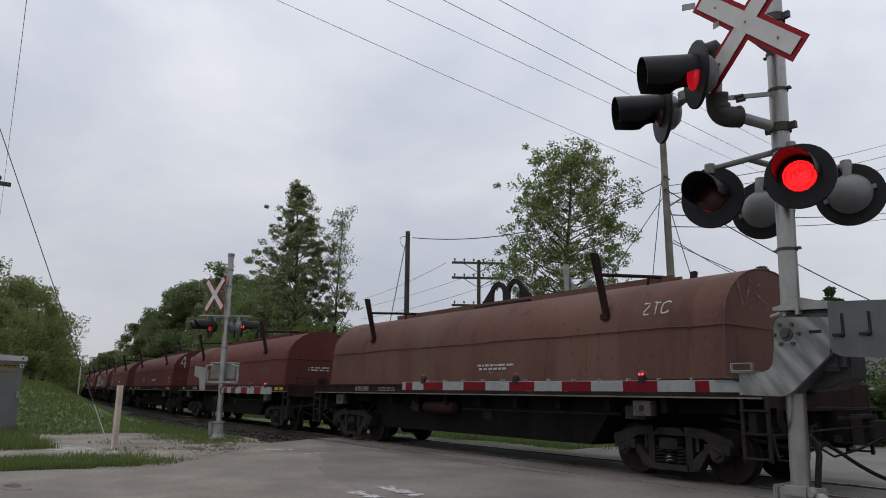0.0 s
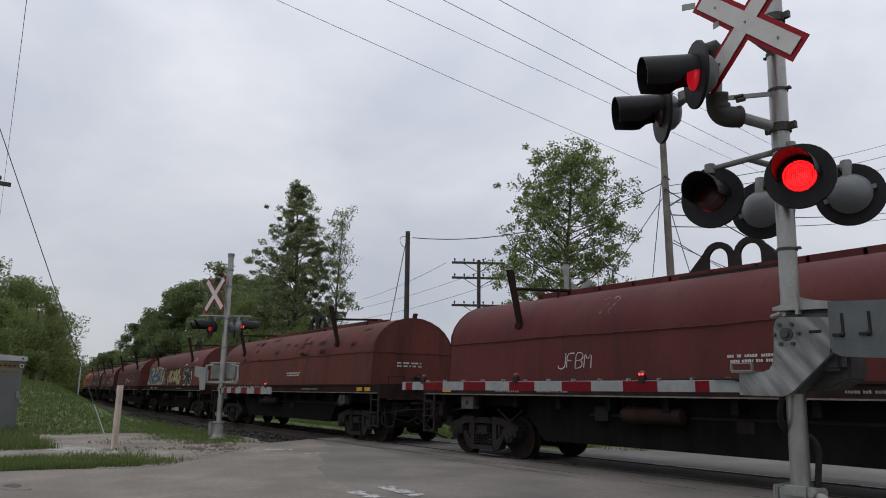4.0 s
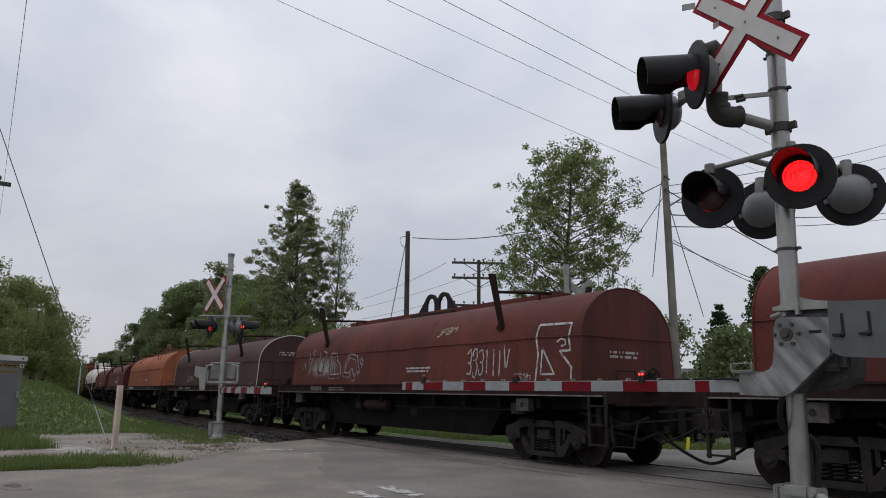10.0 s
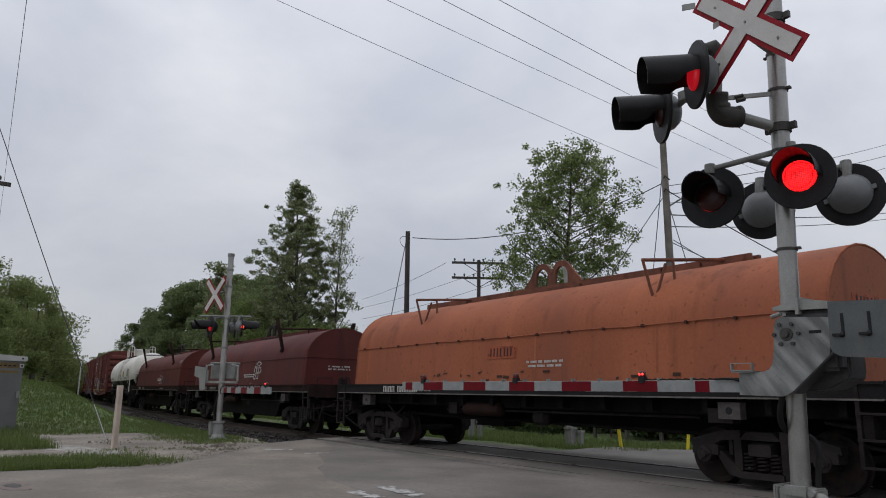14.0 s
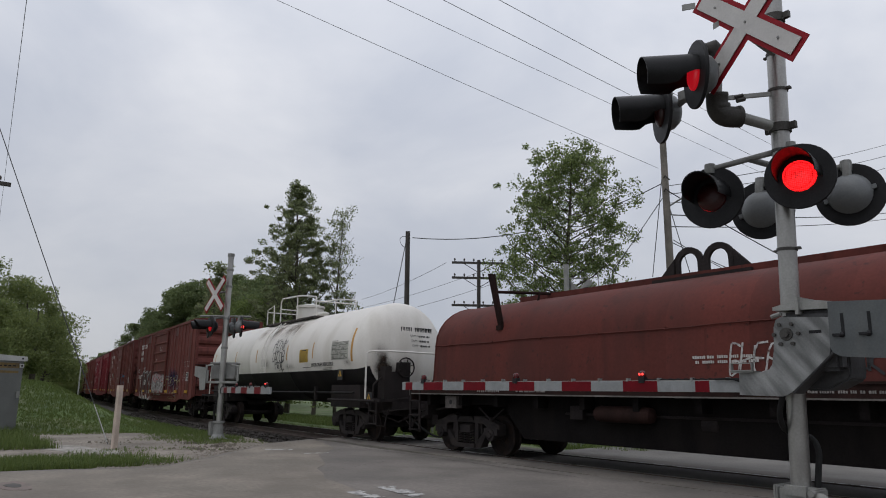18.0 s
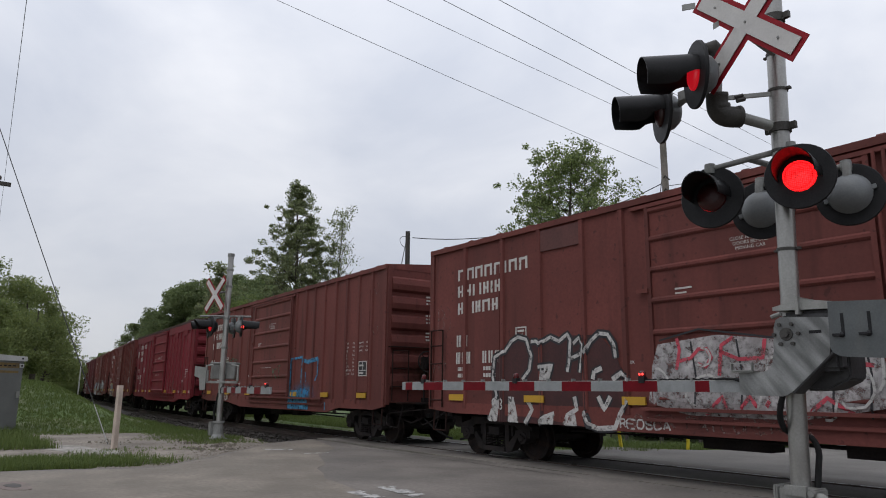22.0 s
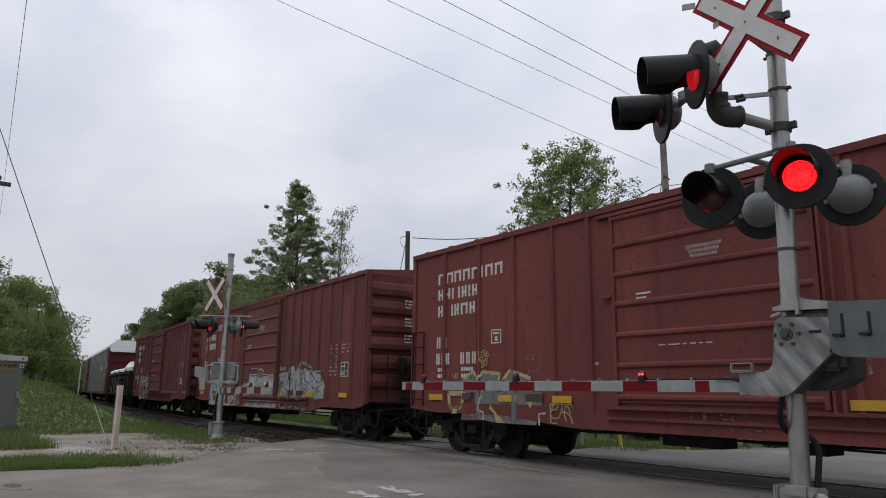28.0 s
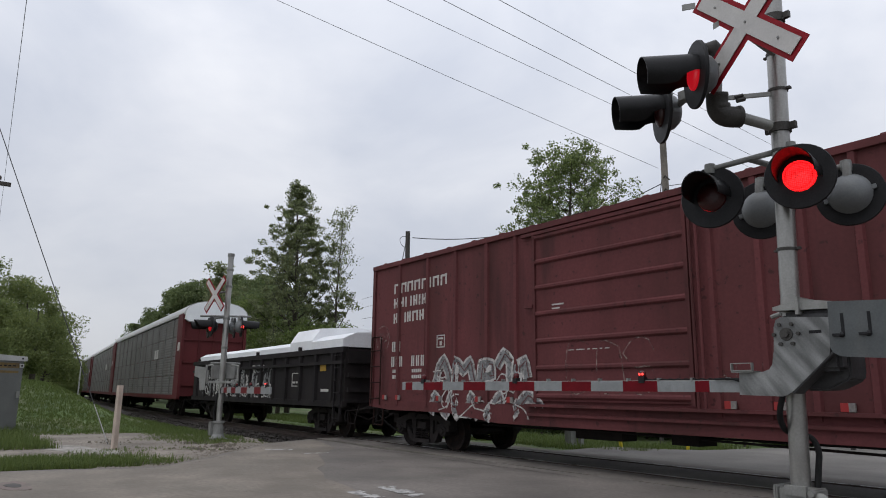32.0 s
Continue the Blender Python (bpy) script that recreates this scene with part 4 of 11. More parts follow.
def grass_tufts(name, region, count, height, seed, label):
    """Tufts of grass blades over a stretch of ground."""
    rng = np.random.default_rng(seed)
    V, F = [], []
    for i in range(count):
        x, y = region(rng)
        if x is None:
            continue
        z = ground_z(x, y) - 0.02
        for k in range(5):
            a, h = rng.random() * 6.283, height * (0.5 + 0.8 * rng.random())
            dx, dy = math.cos(a), math.sin(a)
            w = 0.006 + 0.006 * rng.random()
            bx, by = x + 0.05 * rng.normal(), y + 0.05 * rng.normal()
            lx, ly = 0.35 * h * dx, 0.35 * h * dy
            n = len(V)
            V += [(bx - dy * w, by + dx * w, z), (bx + dy * w, by - dx * w, z), (bx + lx * 0.4 + dy * w * .7, by + ly * 0.4 - dx * w * .7, z + h * 0.6), (bx + lx * 0.4 - dy * w * .7, by + ly * 0.4 + dx * w * .7, z + h * 0.6), (bx + lx, by + ly, z + h)]
            F += [(n, n + 1, n + 2, n + 3), (n + 3, n + 2, n + 4)]
    me = bpy.data.meshes.new(name)
    me.from_pydata(V, [], F)
    me.materials.append(GRASS)
    return tagged(new(name, me), label, "grass", "", "stuff")


def verge_band(rng):
    # the belt of grass along the road edge, thinning out towards the crossing
    u = rng.random() ** 1.35
    y = -12.0 + 6.6 * u
    wide = 2.6 * (1 - 0.35 * u) + 0.5 * noise.noise((y * 1.3, 2.0, 0.0))
    if u > 0.5 and rng.random() < (u - 0.45) * 2.4:
        return None, None
    return -13.55 - 0.5 * u - 0.3 * noise.noise((y * 1.7, 5.0, 0.0)) - wide * rng.random() ** 1.3, y


def gravel_weeds(rng):
    x, y = -14.5 - 9.0 * rng.random(), -8.2 + 5.4 * rng.random()
    if noise.noise((x * 0.55, y * 0.55, 4.0)) < 0.16 + 0.1 * rng.random():
        return None, None
    return x, y


def bank_grass(rng):
    x = -24 - 28 * rng.random()
    rel = -2.4 - 7.5 * rng.random()
    return x, rail_y(x) + rel


def far_grass(rng):
    x = -11 - 34 * rng.random()
    return x, rail_y(x) + 3.0 + 5.5 * rng.random()


def mast_grass(rng):
    return -18.5 - 5 * rng.random(), -3.4 - 1.4 * rng.random() + 0.2 * rng.normal()


def ballast_weeds(rng):
    # grass creeping up to the ends of the ties
    x = -20.0 - 30.0 * rng.random() ** 1.2
    rel = -4.2 + 2.2 * rng.random()
    if noise.noise((x * 0.7, rel * 0.9, 9.0)) < -0.15 + 0.3 * (rel > -2.6) + 0.25 * rng.random() * (x > -24):
        return None, None
    return x, rail_y(x) + rel


def cabinet_grass(rng):
    return -18.6 - 8 * rng.random(), -10.6 + 2.6 * rng.random()


grass_tufts("grass", gravel_weeds, 2600, 0.09, 57, "low weeds scattered over the gravel")
grass_tufts("grass", verge_band, 6800, 0.16, 51, "strip of short green grass beside the road")
grass_tufts("grass", bank_grass, 19000, 0.10, 52, "lush green grass on the bank")
grass_tufts("grass", far_grass, 8500, 0.20, 53, "green grass beyond the track")
grass_tufts("grass", ballast_weeds, 5200, 0.13, 58, "dull green weeds creeping over the ballast edge")
grass_tufts("grass", mast_grass, 700, 0.12, 54, "sparse weeds in the gravel")
grass_tufts("grass", cabinet_grass, 2400, 0.22, 55, "weeds by the cabinet")


# ---------------------------------------------------------------- crossing signals
FLASHERS = []


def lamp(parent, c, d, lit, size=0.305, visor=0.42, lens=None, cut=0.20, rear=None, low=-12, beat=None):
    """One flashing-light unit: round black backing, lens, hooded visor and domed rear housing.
    The lens is an added drum with a glowing and a dark face; turning it about its upright axis stands in for the lamp
    switching on and off. beat: 0 or 1, on which half of the flash it glows."""
    m = facing(c, d)
    bm = B()
    rim = [(0.142, 0.012), (size * 0.98, 0.012), (size, 0.004), (size, -0.016), (size * 0.98, -0.022), (0.142, -0.02), (0.142, 0.012)]
    skin(bm, [[bm.verts.new(m @ Vector((r * math.cos(2 * math.pi * i / 36), r * math.sin(2 * math.pi * i / 36), h))) for i in range(36)] for r, h in rim], False)
    bmesh.ops.remove_doubles(bm, verts=list(bm.verts), dist=0.0001)
    back = part("backing", bm, BLACK, parent, "", True)
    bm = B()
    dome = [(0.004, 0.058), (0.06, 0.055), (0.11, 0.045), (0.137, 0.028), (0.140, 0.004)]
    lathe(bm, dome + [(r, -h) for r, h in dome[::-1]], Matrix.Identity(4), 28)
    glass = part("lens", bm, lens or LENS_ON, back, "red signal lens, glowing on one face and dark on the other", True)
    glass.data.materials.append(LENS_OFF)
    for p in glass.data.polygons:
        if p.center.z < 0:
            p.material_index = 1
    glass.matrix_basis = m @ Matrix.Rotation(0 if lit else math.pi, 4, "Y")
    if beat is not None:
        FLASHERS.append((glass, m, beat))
    bm = B()
    n, rows = 22, []
    for f in (0.0, 0.12, 0.26, 0.42, 0.6, 0.8, 1.0):
        start = -10 + (low + 10) * smooth01((f - 0.16) / 0.36)
        row = []
        for i in range(n + 1):
            a = radians(start + (180 - 2 * start) * i / n)
            cs, sn = math.cos(a), math.sin(a)
            reach = f * visor * (1 - cut + cut * max(-0.5, sn))
            row.append([bm.verts.new(m @ Vector(((r - 0.018 * f) * cs, (r - 0.018 * f) * sn, reach + 0.006))) for r in (0.188, 0.180)])
        rows.append(row)
    for a, b in zip(rows, rows[1:]):
        for i in range(n):
            for k in (0, 1):
                bm.faces.new((a[i][k], a[i + 1][k], b[i + 1][k], b[i][k]))
        for e in (0, n):
            bm.faces.new((a[e][0], a[e][1], b[e][1], b[e][0]))
    for i in range(n):
        bm.faces.new((rows[-1][i][0], rows[-1][i + 1][0], rows[-1][i + 1][1], rows[-1][i][1]))
    part("visor", bm, BLACK_SHINY, back, "", True)
    bm = B()
    prof = [(0.190, -0.022), (0.196, -0.045), (0.190, -0.055), (0.165, -0.12), (0.115, -0.168), (0.045, -0.19)]
    rings = [[bm.verts.new(m @ Vector((r * math.cos(2 * math.pi * i / 28), r * math.sin(2 * math.pi * i / 28), h))) for i in range(28)] for r, h in prof]
    skin(bm, rings, False)
    bm.faces.new(rings[-1])
    part("housing", bm, rear or LAMP_GREY, back, "black domed lamp housing" if rear else "grey domed lamp housing", True)
    bm = B()
    tube(bm, [m @ Vector(p) for p in ((0, 0.15, -0.085), (0, 0.24, -0.085), (0, 0.30, -0.07))], [0.045, 0.04, 0.034], 10)
    part("neck", bm, GALV_DULL, back, "", True)
    for sx in (-1, 1):
        bm = box(B(), sx * 0.172, sx * 0.228, -0.026, 0.018, -0.056, -0.018)
        bm.transform(m @ Matrix.Rotation(radians(-12), 4, "Z"))
        part("latch", bm, rear or LAMP_GREY, back)
    return back


def crossbuck(parent, c, h, n, w=0.62, b=0.115):
    """Two crossed white boards with red borders. h: the way along the sign, n: its face."""
    h, n, up = Vector(h).normalized(), Vector(n).normalized(), Vector((0, 0, 1))
    for nm, ll, bb, mat, k in (("crossbuck_border", w, b, SIGN_RED, 0.0), ("crossbuck_board", w - 0.045, b - 0.042, SIGN_WHITE, 0.014)):
        for sgn, lift in ((1, 0.0), (-1, 0.003)):
            d = (h * 0.72 + up * 0.70 * sgn).normalized()
            s = n.cross(d).normalized()
            bm = B()
            o = Vector(c) + n * (lift + k)
            q = [o + d * (ll * i) + s * (bb * j) for i, j in ((-1, -1), (1, -1), (1, 1), (-1, 1))]
            back = [p - n * 0.006 for p in q]
            f, g = [bm.verts.new(p) for p in q], [bm.verts.new(p) for p in back]
            bm.faces.new(f)
            bm.faces.new(g[::-1])
            for i in range(4):
                bm.faces.new((f[i], g[i], g[(i + 1) % 4], f[(i + 1) % 4]))
            part(nm, bm, mat, parent)
    for a, e in ((-0.62, 1), (0.62, 1), (-0.62, -1), (0.62, -1), (0.0, 1)):
        o = Vector(c) + (h * 0.72 + up * 0.70 * e).normalized() * (w * a)
        part("bolt", rod(B(), o, o + n * 0.026, 0.011, 6), GALV_DULL, parent)


def clamp(bm, p, d, r=0.10, tall=0.018):
    """A band round the mast with its bolted ears."""
    d = Vector(d).normalized()
    rod(bm, Vector(p) - d * tall, Vector(p) + d * tall, r, 20)
    k = tall * 0.8
    box(bm, p[0] + r - 0.02, p[0] + r + 0.02 + k, p[1] - 0.02, p[1] + 0.02, p[2] - k, p[2] + k)
    box(bm, p[0] - r - 0.02 - k * 0.6, p[0] - r + 0.02, p[1] - 0.018, p[1] + 0.018, p[2] - k * 0.8, p[2] + k * 0.8)


ARM_DIR = Vector((math.cos(radians(-176)), math.sin(radians(-176)), 0))
ARM_AT = Vector((-3.946, -4.963, 1.396))


def gate_arm(parent, at, along, period, first, last, reds, lights, hgt=0.053):
    """A striped boom. Stretches are counted in stripe periods from its root end."""
    side = Vector((-along.y, along.x, 0))

    def seg(nm, a, b, mat, hh=None):
        bm = B()
        hh = hh or hgt
        p, q = at + along * (a * period), at + along * (b * period)
        vs = []
        for o in (p, q):
            for j in (-0.022, 0.022):
                for k in (-hh, hh):
                    vs.append(bm.verts.new(o + side * j + Vector((0, 0, k))))
        for f in ((0, 1, 3, 2), (4, 6, 7, 5), (0, 4, 5, 1), (2, 3, 7, 6), (0, 2, 6, 4), (1, 5, 7, 3)):
            bm.faces.new([vs[i] for i in f])
        return part(nm, bm, mat, arm)
    bm = B()
    p, q = at + along * (first * period), at + along * (last * period)
    rod(bm, p + Vector((0, 0, hgt * 0.9)), q + Vector((0, 0, hgt * 0.9)), 0.012, 6)
    arm = part("gate_arm", bm, GALV, parent, "lowered gate arm with red and white stripes")
    edges = [first]
    for a, b in reds:
        edges += [a, b]
    edges.append(last)
    for i, (a, b) in enumerate(zip(edges, edges[1:])):
        if b - a > 0.004:
            seg("white_stripe" if i % 2 == 0 else "red_stripe", a, b, STRIPE_WHITE if i % 2 == 0 else STRIPE_RED)
    bm = B()
    pts = []
    for i in range(40):
        u = first + (lights[0][0] - first) * i / 39
        pts.append(at + along * (u * period) + Vector((0, 0, hgt + 0.014 + 0.006 * math.sin(i * 2.1))))
    tube(bm, pts, 0.008, 5)
    part("cable", bm, HOSE, arm)
    for i in range(int((last - first) * period / 0.36)):
        u = first + (i + 0.5) * 0.36 / period
        o = at + along * (u * period) + Vector((0, 0, hgt))
        part("cable_clip", box(B(), o.x - 0.01, o.x + 0.01, o.y - 0.026, o.y + 0.026, o.z - 0.004, o.z + 0.03), GALV_DULL, arm)
    bm = B()
    tube(bm, round_off([at + along * ((first + du) * period) + Vector((0, -0.032, dz)) for du, dz in ((0.36, hgt + 0.012), (0.16, hgt + 0.018), (0.05, hgt - 0.01), (0.01, -0.01), (0.0, -hgt - 0.02))]), 0.011, 6)
    part("cable", bm, HOSE, arm, "", True)
    for u, lit in lights:
        c = at + along * (u * period) + Vector((0, 0, hgt))
        bm = B()
        box(bm, c.x - 0.035, c.x + 0.035, c.y - 0.03, c.y + 0.03, c.z - 0.02, c.z + 0.045)
        base = part("arm_lamp", bm, BLACK, arm)
        bm = B()
        lathe(bm, [(0.034, 0.0), (0.036, 0.025), (0.034, 0.05), (0.02, 0.066), (0.004, 0.07)], Matrix.Translation(c + Vector((0, 0, 0.035))), 14)
        part("lens", bm, ARM_OFF, base, "red arm lamp", True)
        if lit:
            bm = B()
            for dx in (-0.022, 0.022):
                lathe(bm, [(0.013, 0.0), (0.010, 0.006), (0.003, 0.009)], facing(c + Vector((dx * 0.9 + 0.008, -0.038, 0.068)), (0.3, -1, 0)), 10)
            part("lit_bulb", bm, ARM_ON, base, "glowing red bulb")
    return arm


def round_off(pts, times=2):
    """Cuts the corners of a line of points."""
    pts = [Vector(p) for p in pts]
    for _ in range(times):
        out = [pts[0]]
        for a, b in zip(pts, pts[1:]):
            out += [a.lerp(b, 0.25), a.lerp(b, 0.75)]
        pts = out + [pts[-1]]
    return pts


def near_signal():
    sig = thing("crossing_signal", "grey level crossing signal with lowered striped gate arm", "crossing signal", "crossing signals", Matrix.Identity(4))

    def axis(z):
        f = (z - 0.605) / (5.069 - 0.605)
        return Vector((-3.122 + 0.168 * f, -4.756 - 0.069 * f, z))
    up = (axis(5) - axis(0)).normalized()
    bm = B()
    rod(bm, axis(-0.05), axis(5.35), 0.081, 24)
    mast = part("mast", bm, MAST, sig, "galvanised steel mast", True)
    for z in (4.86, 4.50, 4.14, 3.77, 3.55, 2.62):
        bm = B()
        clamp(bm, axis(z), up, *((0.10, 0.04) if z in (3.77, 4.86) else (0.089, 0.014)))
        bm.verts.index_update()
        for b2 in islands(bm):
            part("clamp", b2, DARK_CAST, mast)
    bm = B()
    lathe(bm, [(0.24, -0.06), (0.24, 0.0), (0.13, 0.04), (0.12, 0.30), (0.16, 0.32), (0.16, 0.36), (0.10, 0.37)], Matrix.Translation(axis(0)), 16)
    part("base_casting", bm, GALV_DULL, sig, "", True)
    # junction box at the foot
    bm = B()
    p = axis(0.42)
    box(bm, p.x - 0.09, p.x + 0.20, p.y - 0.22, p.y + 0.06, 0.16, 0.555)
    box(bm, p.x - 0.12, p.x - 0.085, p.y - 0.25, p.y + 0.06, 0.13, 0.575)
    box(bm, p.x - 0.02, p.x + 0.16, p.y - 0.245, p.y - 0.2, 0.50, 0.58)
    for dx in (0.02, 0.2):
        rod(bm, (p.x + dx, p.y - 0.25, 0.53), (p.x + dx, p.y - 0.19, 0.53), 0.028, 10)
    lathe(bm, [(0.06, -0.05), (0.065, 0.05), (0.03, 0.07)], facing((p.x + 0.23, p.y - 0.14, 0.47), (0.5, -1, 0)), 14)
    bmesh.ops.bevel(bm, geom=[e for e in bm.edges if e.calc_length() > 0.2], offset=0.012, segments=2, affect="EDGES")
    part("junction_box", bm, GALV, sig, "cast grey junction box", True)
    # crossbuck
    crossbuck(sig, (-2.84, -5.58, 4.51), (0.9945, -0.1045, 0), (-0.1045, -0.9945, 0), 0.645, 0.118)
    bm = B()
    rod(bm, axis(4.86), (-2.86, -5.57, 4.62), 0.03, 8)
    rod(bm, axis(4.50), (-2.86, -5.57, 4.42), 0.03, 8)
    part("sign_bracket", bm, GALV_DULL, sig)
    # edges of the sign boards that face the other road
    for a, b in (((-3.291, -5.836, 4.765), (-3.215, -5.745, 4.785)), ((-3.145, -5.589, 4.60), (-3.09, -5.53, 4.65))):
        bm = B()
        d = (Vector(b) - Vector(a)).normalized()
        v = [bm.verts.new(Vector(p) + Vector((0.004 * j, -0.004 * j, 0.028 * k))) for p in (a, b) for j in (-1, 1) for k in (-1, 1)]
        for q in ((0, 1, 3, 2), (4, 6, 7, 5), (0, 4, 5, 1), (2, 3, 7, 6), (0, 2, 6, 4), (1, 5, 7, 3)):
            bm.faces.new([v[i] for i in q])
        part("board_edge", bm, GALV, sig, "pale edge of a sign board")
    # four lamps for the crossing road
    bm = B()
    for a, b in (((-3.651, -4.957, 3.50), (-2.93, -4.80, 3.56)), ((-3.519, -4.25, 3.47), (-2.764, -4.06, 3.50))):
        rod(bm, a, b, 0.028, 10)
        for e in (a, b):
            lathe(bm, [(0.05, -0.05), (0.055, 0.0), (0.05, 0.05), (0.02, 0.06)], Matrix.Translation(e), 12)
        part("lamp_bracket", bm, GALV_DULL, sig, "tubular lamp crossarm", True)
        bm = B()
    rod(bm, (-3.29, -4.88, 3.53), (-3.14, -4.16, 3.49), 0.03, 10)
    part("lamp_bracket", bm, GALV_DULL, sig, "tubular lamp crossarm", True)
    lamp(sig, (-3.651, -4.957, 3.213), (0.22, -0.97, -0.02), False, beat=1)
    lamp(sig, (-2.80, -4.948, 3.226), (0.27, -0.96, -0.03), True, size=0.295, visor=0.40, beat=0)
    lamp(sig, (-3.519, -4.25, 3.18), (-0.25, 0.97, 0), False)
    lamp(sig, (-2.764, -4.029, 3.216), (-0.25, 0.97, 0), False)
    # two lamps out on a bracket for the side road
    bm = B()
    rod(bm, axis(3.77), (-3.245, -5.155, 3.884), 0.05, 12)
    part("bracket_pipe", bm, GALV, sig, "stout bracket pipe", True)
    bm = B()
    tube(bm, round_off([(-3.21, -5.11, 3.87), (-3.30, -5.235, 3.87), (-3.335, -5.28, 3.93), (-3.335, -5.29, 4.0), (-3.315, -5.315, 4.08)]), 0.098, 12)
    for p, d in (((-3.225, -5.13, 3.876), (-0.6, -0.78, 0.05)), ((-3.318, -5.312, 4.07), (0.15, -0.2, 0.97)), ((-3.325, -5.275, 3.96), (0.0, -0.3, 0.9))):
        lathe(bm, [(0.10, -0.018), (0.104, 0.0), (0.10, 0.018)], facing(p, d), 12)
    for p in ((-3.19, -5.20, 4.0), (-3.22, -5.18, 4.05), (-3.37, -5.36, 3.92)):
        rod(bm, p, Vector(p) + Vector((0.05, 0.06, 0.02)), 0.02, 6)
    part("elbow_casting", bm, DARK_CAST, sig, "dark weathered elbow casting", True)
    bm = B()
    rod(bm, (-3.315, -5.315, 4.06), (-3.262, -5.352, 4.40), 0.045, 12)
    part("riser_pipe", bm, GALV, sig, "", True)
    bm = B()
    tube(bm, [(-3.262, -5.355, 4.38), (-3.264, -5.37, 4.46), (-3.28, -5.41, 4.50), (-3.31, -5.47, 4.49)], [0.07, 0.088, 0.085, 0.05], 12)
    box(bm, -3.30, -3.17, -5.40, -5.33, 4.375, 4.40)
    part("riser_cap", bm, DARK_CAST, sig, "dark cast pipe cap", True)
    bm = B()
    prism(bm, [(-0.02, -0.012), (0.02, -0.012), (0.02, 0.012), (-0.02, 0.012)], 0.0, 0.46, "x")
    bm.transform(facing((-3.268, -5.24, 4.044), (0.55, 0.83, 0.14)) @ pose(0, 0, 0, 0, -90, 0))
    part("stay_bar", bm, GALV, sig, "flat stay bar")
    bm = B()
    rod(bm, (-3.90, -5.22, 4.10), (-3.30, -5.52, 4.15), 0.032, 10)
    rod(bm, (-3.30, -5.52, 4.15), (-3.27, -5.40, 4.30), 0.03, 8)
    box(bm, -3.66, -3.56, -5.42, -5.32, 4.10, 4.19)
    part("side_bracket", bm, GALV_DULL, sig, "cranked lamp bracket", True)
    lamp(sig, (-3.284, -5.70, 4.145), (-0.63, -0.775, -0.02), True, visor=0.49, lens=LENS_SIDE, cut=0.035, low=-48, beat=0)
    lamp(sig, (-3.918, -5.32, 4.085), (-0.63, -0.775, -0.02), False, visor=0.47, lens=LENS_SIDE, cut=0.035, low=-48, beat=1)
    # bell on the bracket
    # gate mechanism
    bm = B()
    prism(bm, [(-3.45, 1.52), (-3.23, 1.52), (-3.17, 1.54), (-3.14, 1.58), (-3.115, 1.70), (-3.10, 1.90), (-3.08, 1.96), (-3.04, 1.985), (-2.62, 1.955), (-2.65, 1.65), (-2.97, 1.36), (-3.02, 1.325), (-3.08, 1.31), (-3.46, 1.32)], -5.045, -5.02)
    plate = part("arm_bracket_plate", bm, PLATE_BANDS, sig, "galvanised arm bracket plate")
    bm = B()
    for i in range(6):
        a = radians(60 * i)
        cx, cz = -2.993 + 0.105 * math.cos(a), 1.835 + 0.095 * math.sin(a)
        rod(bm, (cx, -5.045, cz), (cx, -5.066, cz), 0.017, 6)
    rod(bm, (-2.993, -5.045, 1.835), (-2.993, -5.056, 1.835), 0.055, 18)
    rod(bm, (-2.993, -5.056, 1.835), (-2.993, -5.075, 1.835), 0.028, 8)
    part("bolt_ring", bm, DARK_CAST, plate)
    part("slot", box(B(), -2.80, -2.70, -5.050, -5.0, 1.83, 1.855), BLACK, plate)
    part("edge_flange", prism(B(), [(-2.63, 1.68), (-2.99, 1.345), (-2.975, 1.335), (-2.615, 1.67)], -5.04, -4.86), DARK_BOX, plate)
    bm = B()
    for x0, x1, z0, z1 in ((-3.50, -3.30, 1.593, 1.60), (-3.50, -3.30, 1.53, 1.537), (-3.50, -3.493, 1.537, 1.593), (-3.307, -3.30, 1.537, 1.593)):
        box(bm, x0, x1, -5.10, -5.06, z0, z1)
    box(bm, -3.50, -3.30, -5.09, -4.95, 1.515, 1.53)
    part("arm_socket", bm, GALV, sig, "bright metal arm socket")
    bm = B()
    box(bm, -3.06, -2.60, -4.98, -4.62, 1.52, 2.03)
    bmesh.ops.bevel(bm, geom=list(bm.edges), offset=0.03, segments=2, affect="EDGES")
    part("gate_mechanism", bm, DARK_BOX, sig, "dark gate machine housing", True)
    bm = B()
    prism(bm, [(-3.12, 2.05), (-2.62, 2.03), (-2.62, 2.09), (-2.86, 2.13), (-2.90, 2.13), (-3.12, 2.08)], -5.0, -4.6)
    box(bm, -2.91, -2.88, -5.03, -4.6, 2.0, 2.15)
    rod(bm, (-3.14, -4.98, 2.0), (-3.05, -5.0, 2.02), 0.02, 8)
    part("machine_lid", bm, GALV, sig, "")
    bm = B()
    prism(bm, [(-2.95, 1.36), (-2.76, 1.37), (-2.60, 1.45), (-2.58, 1.50), (-2.58, 1.68), (-2.95, 1.68)], -4.86, -4.55)
    bmesh.ops.bevel(bm, geom=list(bm.edges), offset=0.015, segments=2, affect="EDGES")
    part("motor_box", bm, DARK_BOX, sig, "dark grey motor box", True)
    # counterweight plate
    bm = B()
    prism(bm, [(-2.60, 2.075), (-1.85, 2.03), (-1.88, 1.585), (-2.50, 1.625), (-2.55, 1.635), (-2.59, 1.66), (-2.612, 1.70)], -5.115, -5.09)
    cw = part("counterweight_plate", bm, PLATE_GREY, sig, "slotted grey counterweight plate")
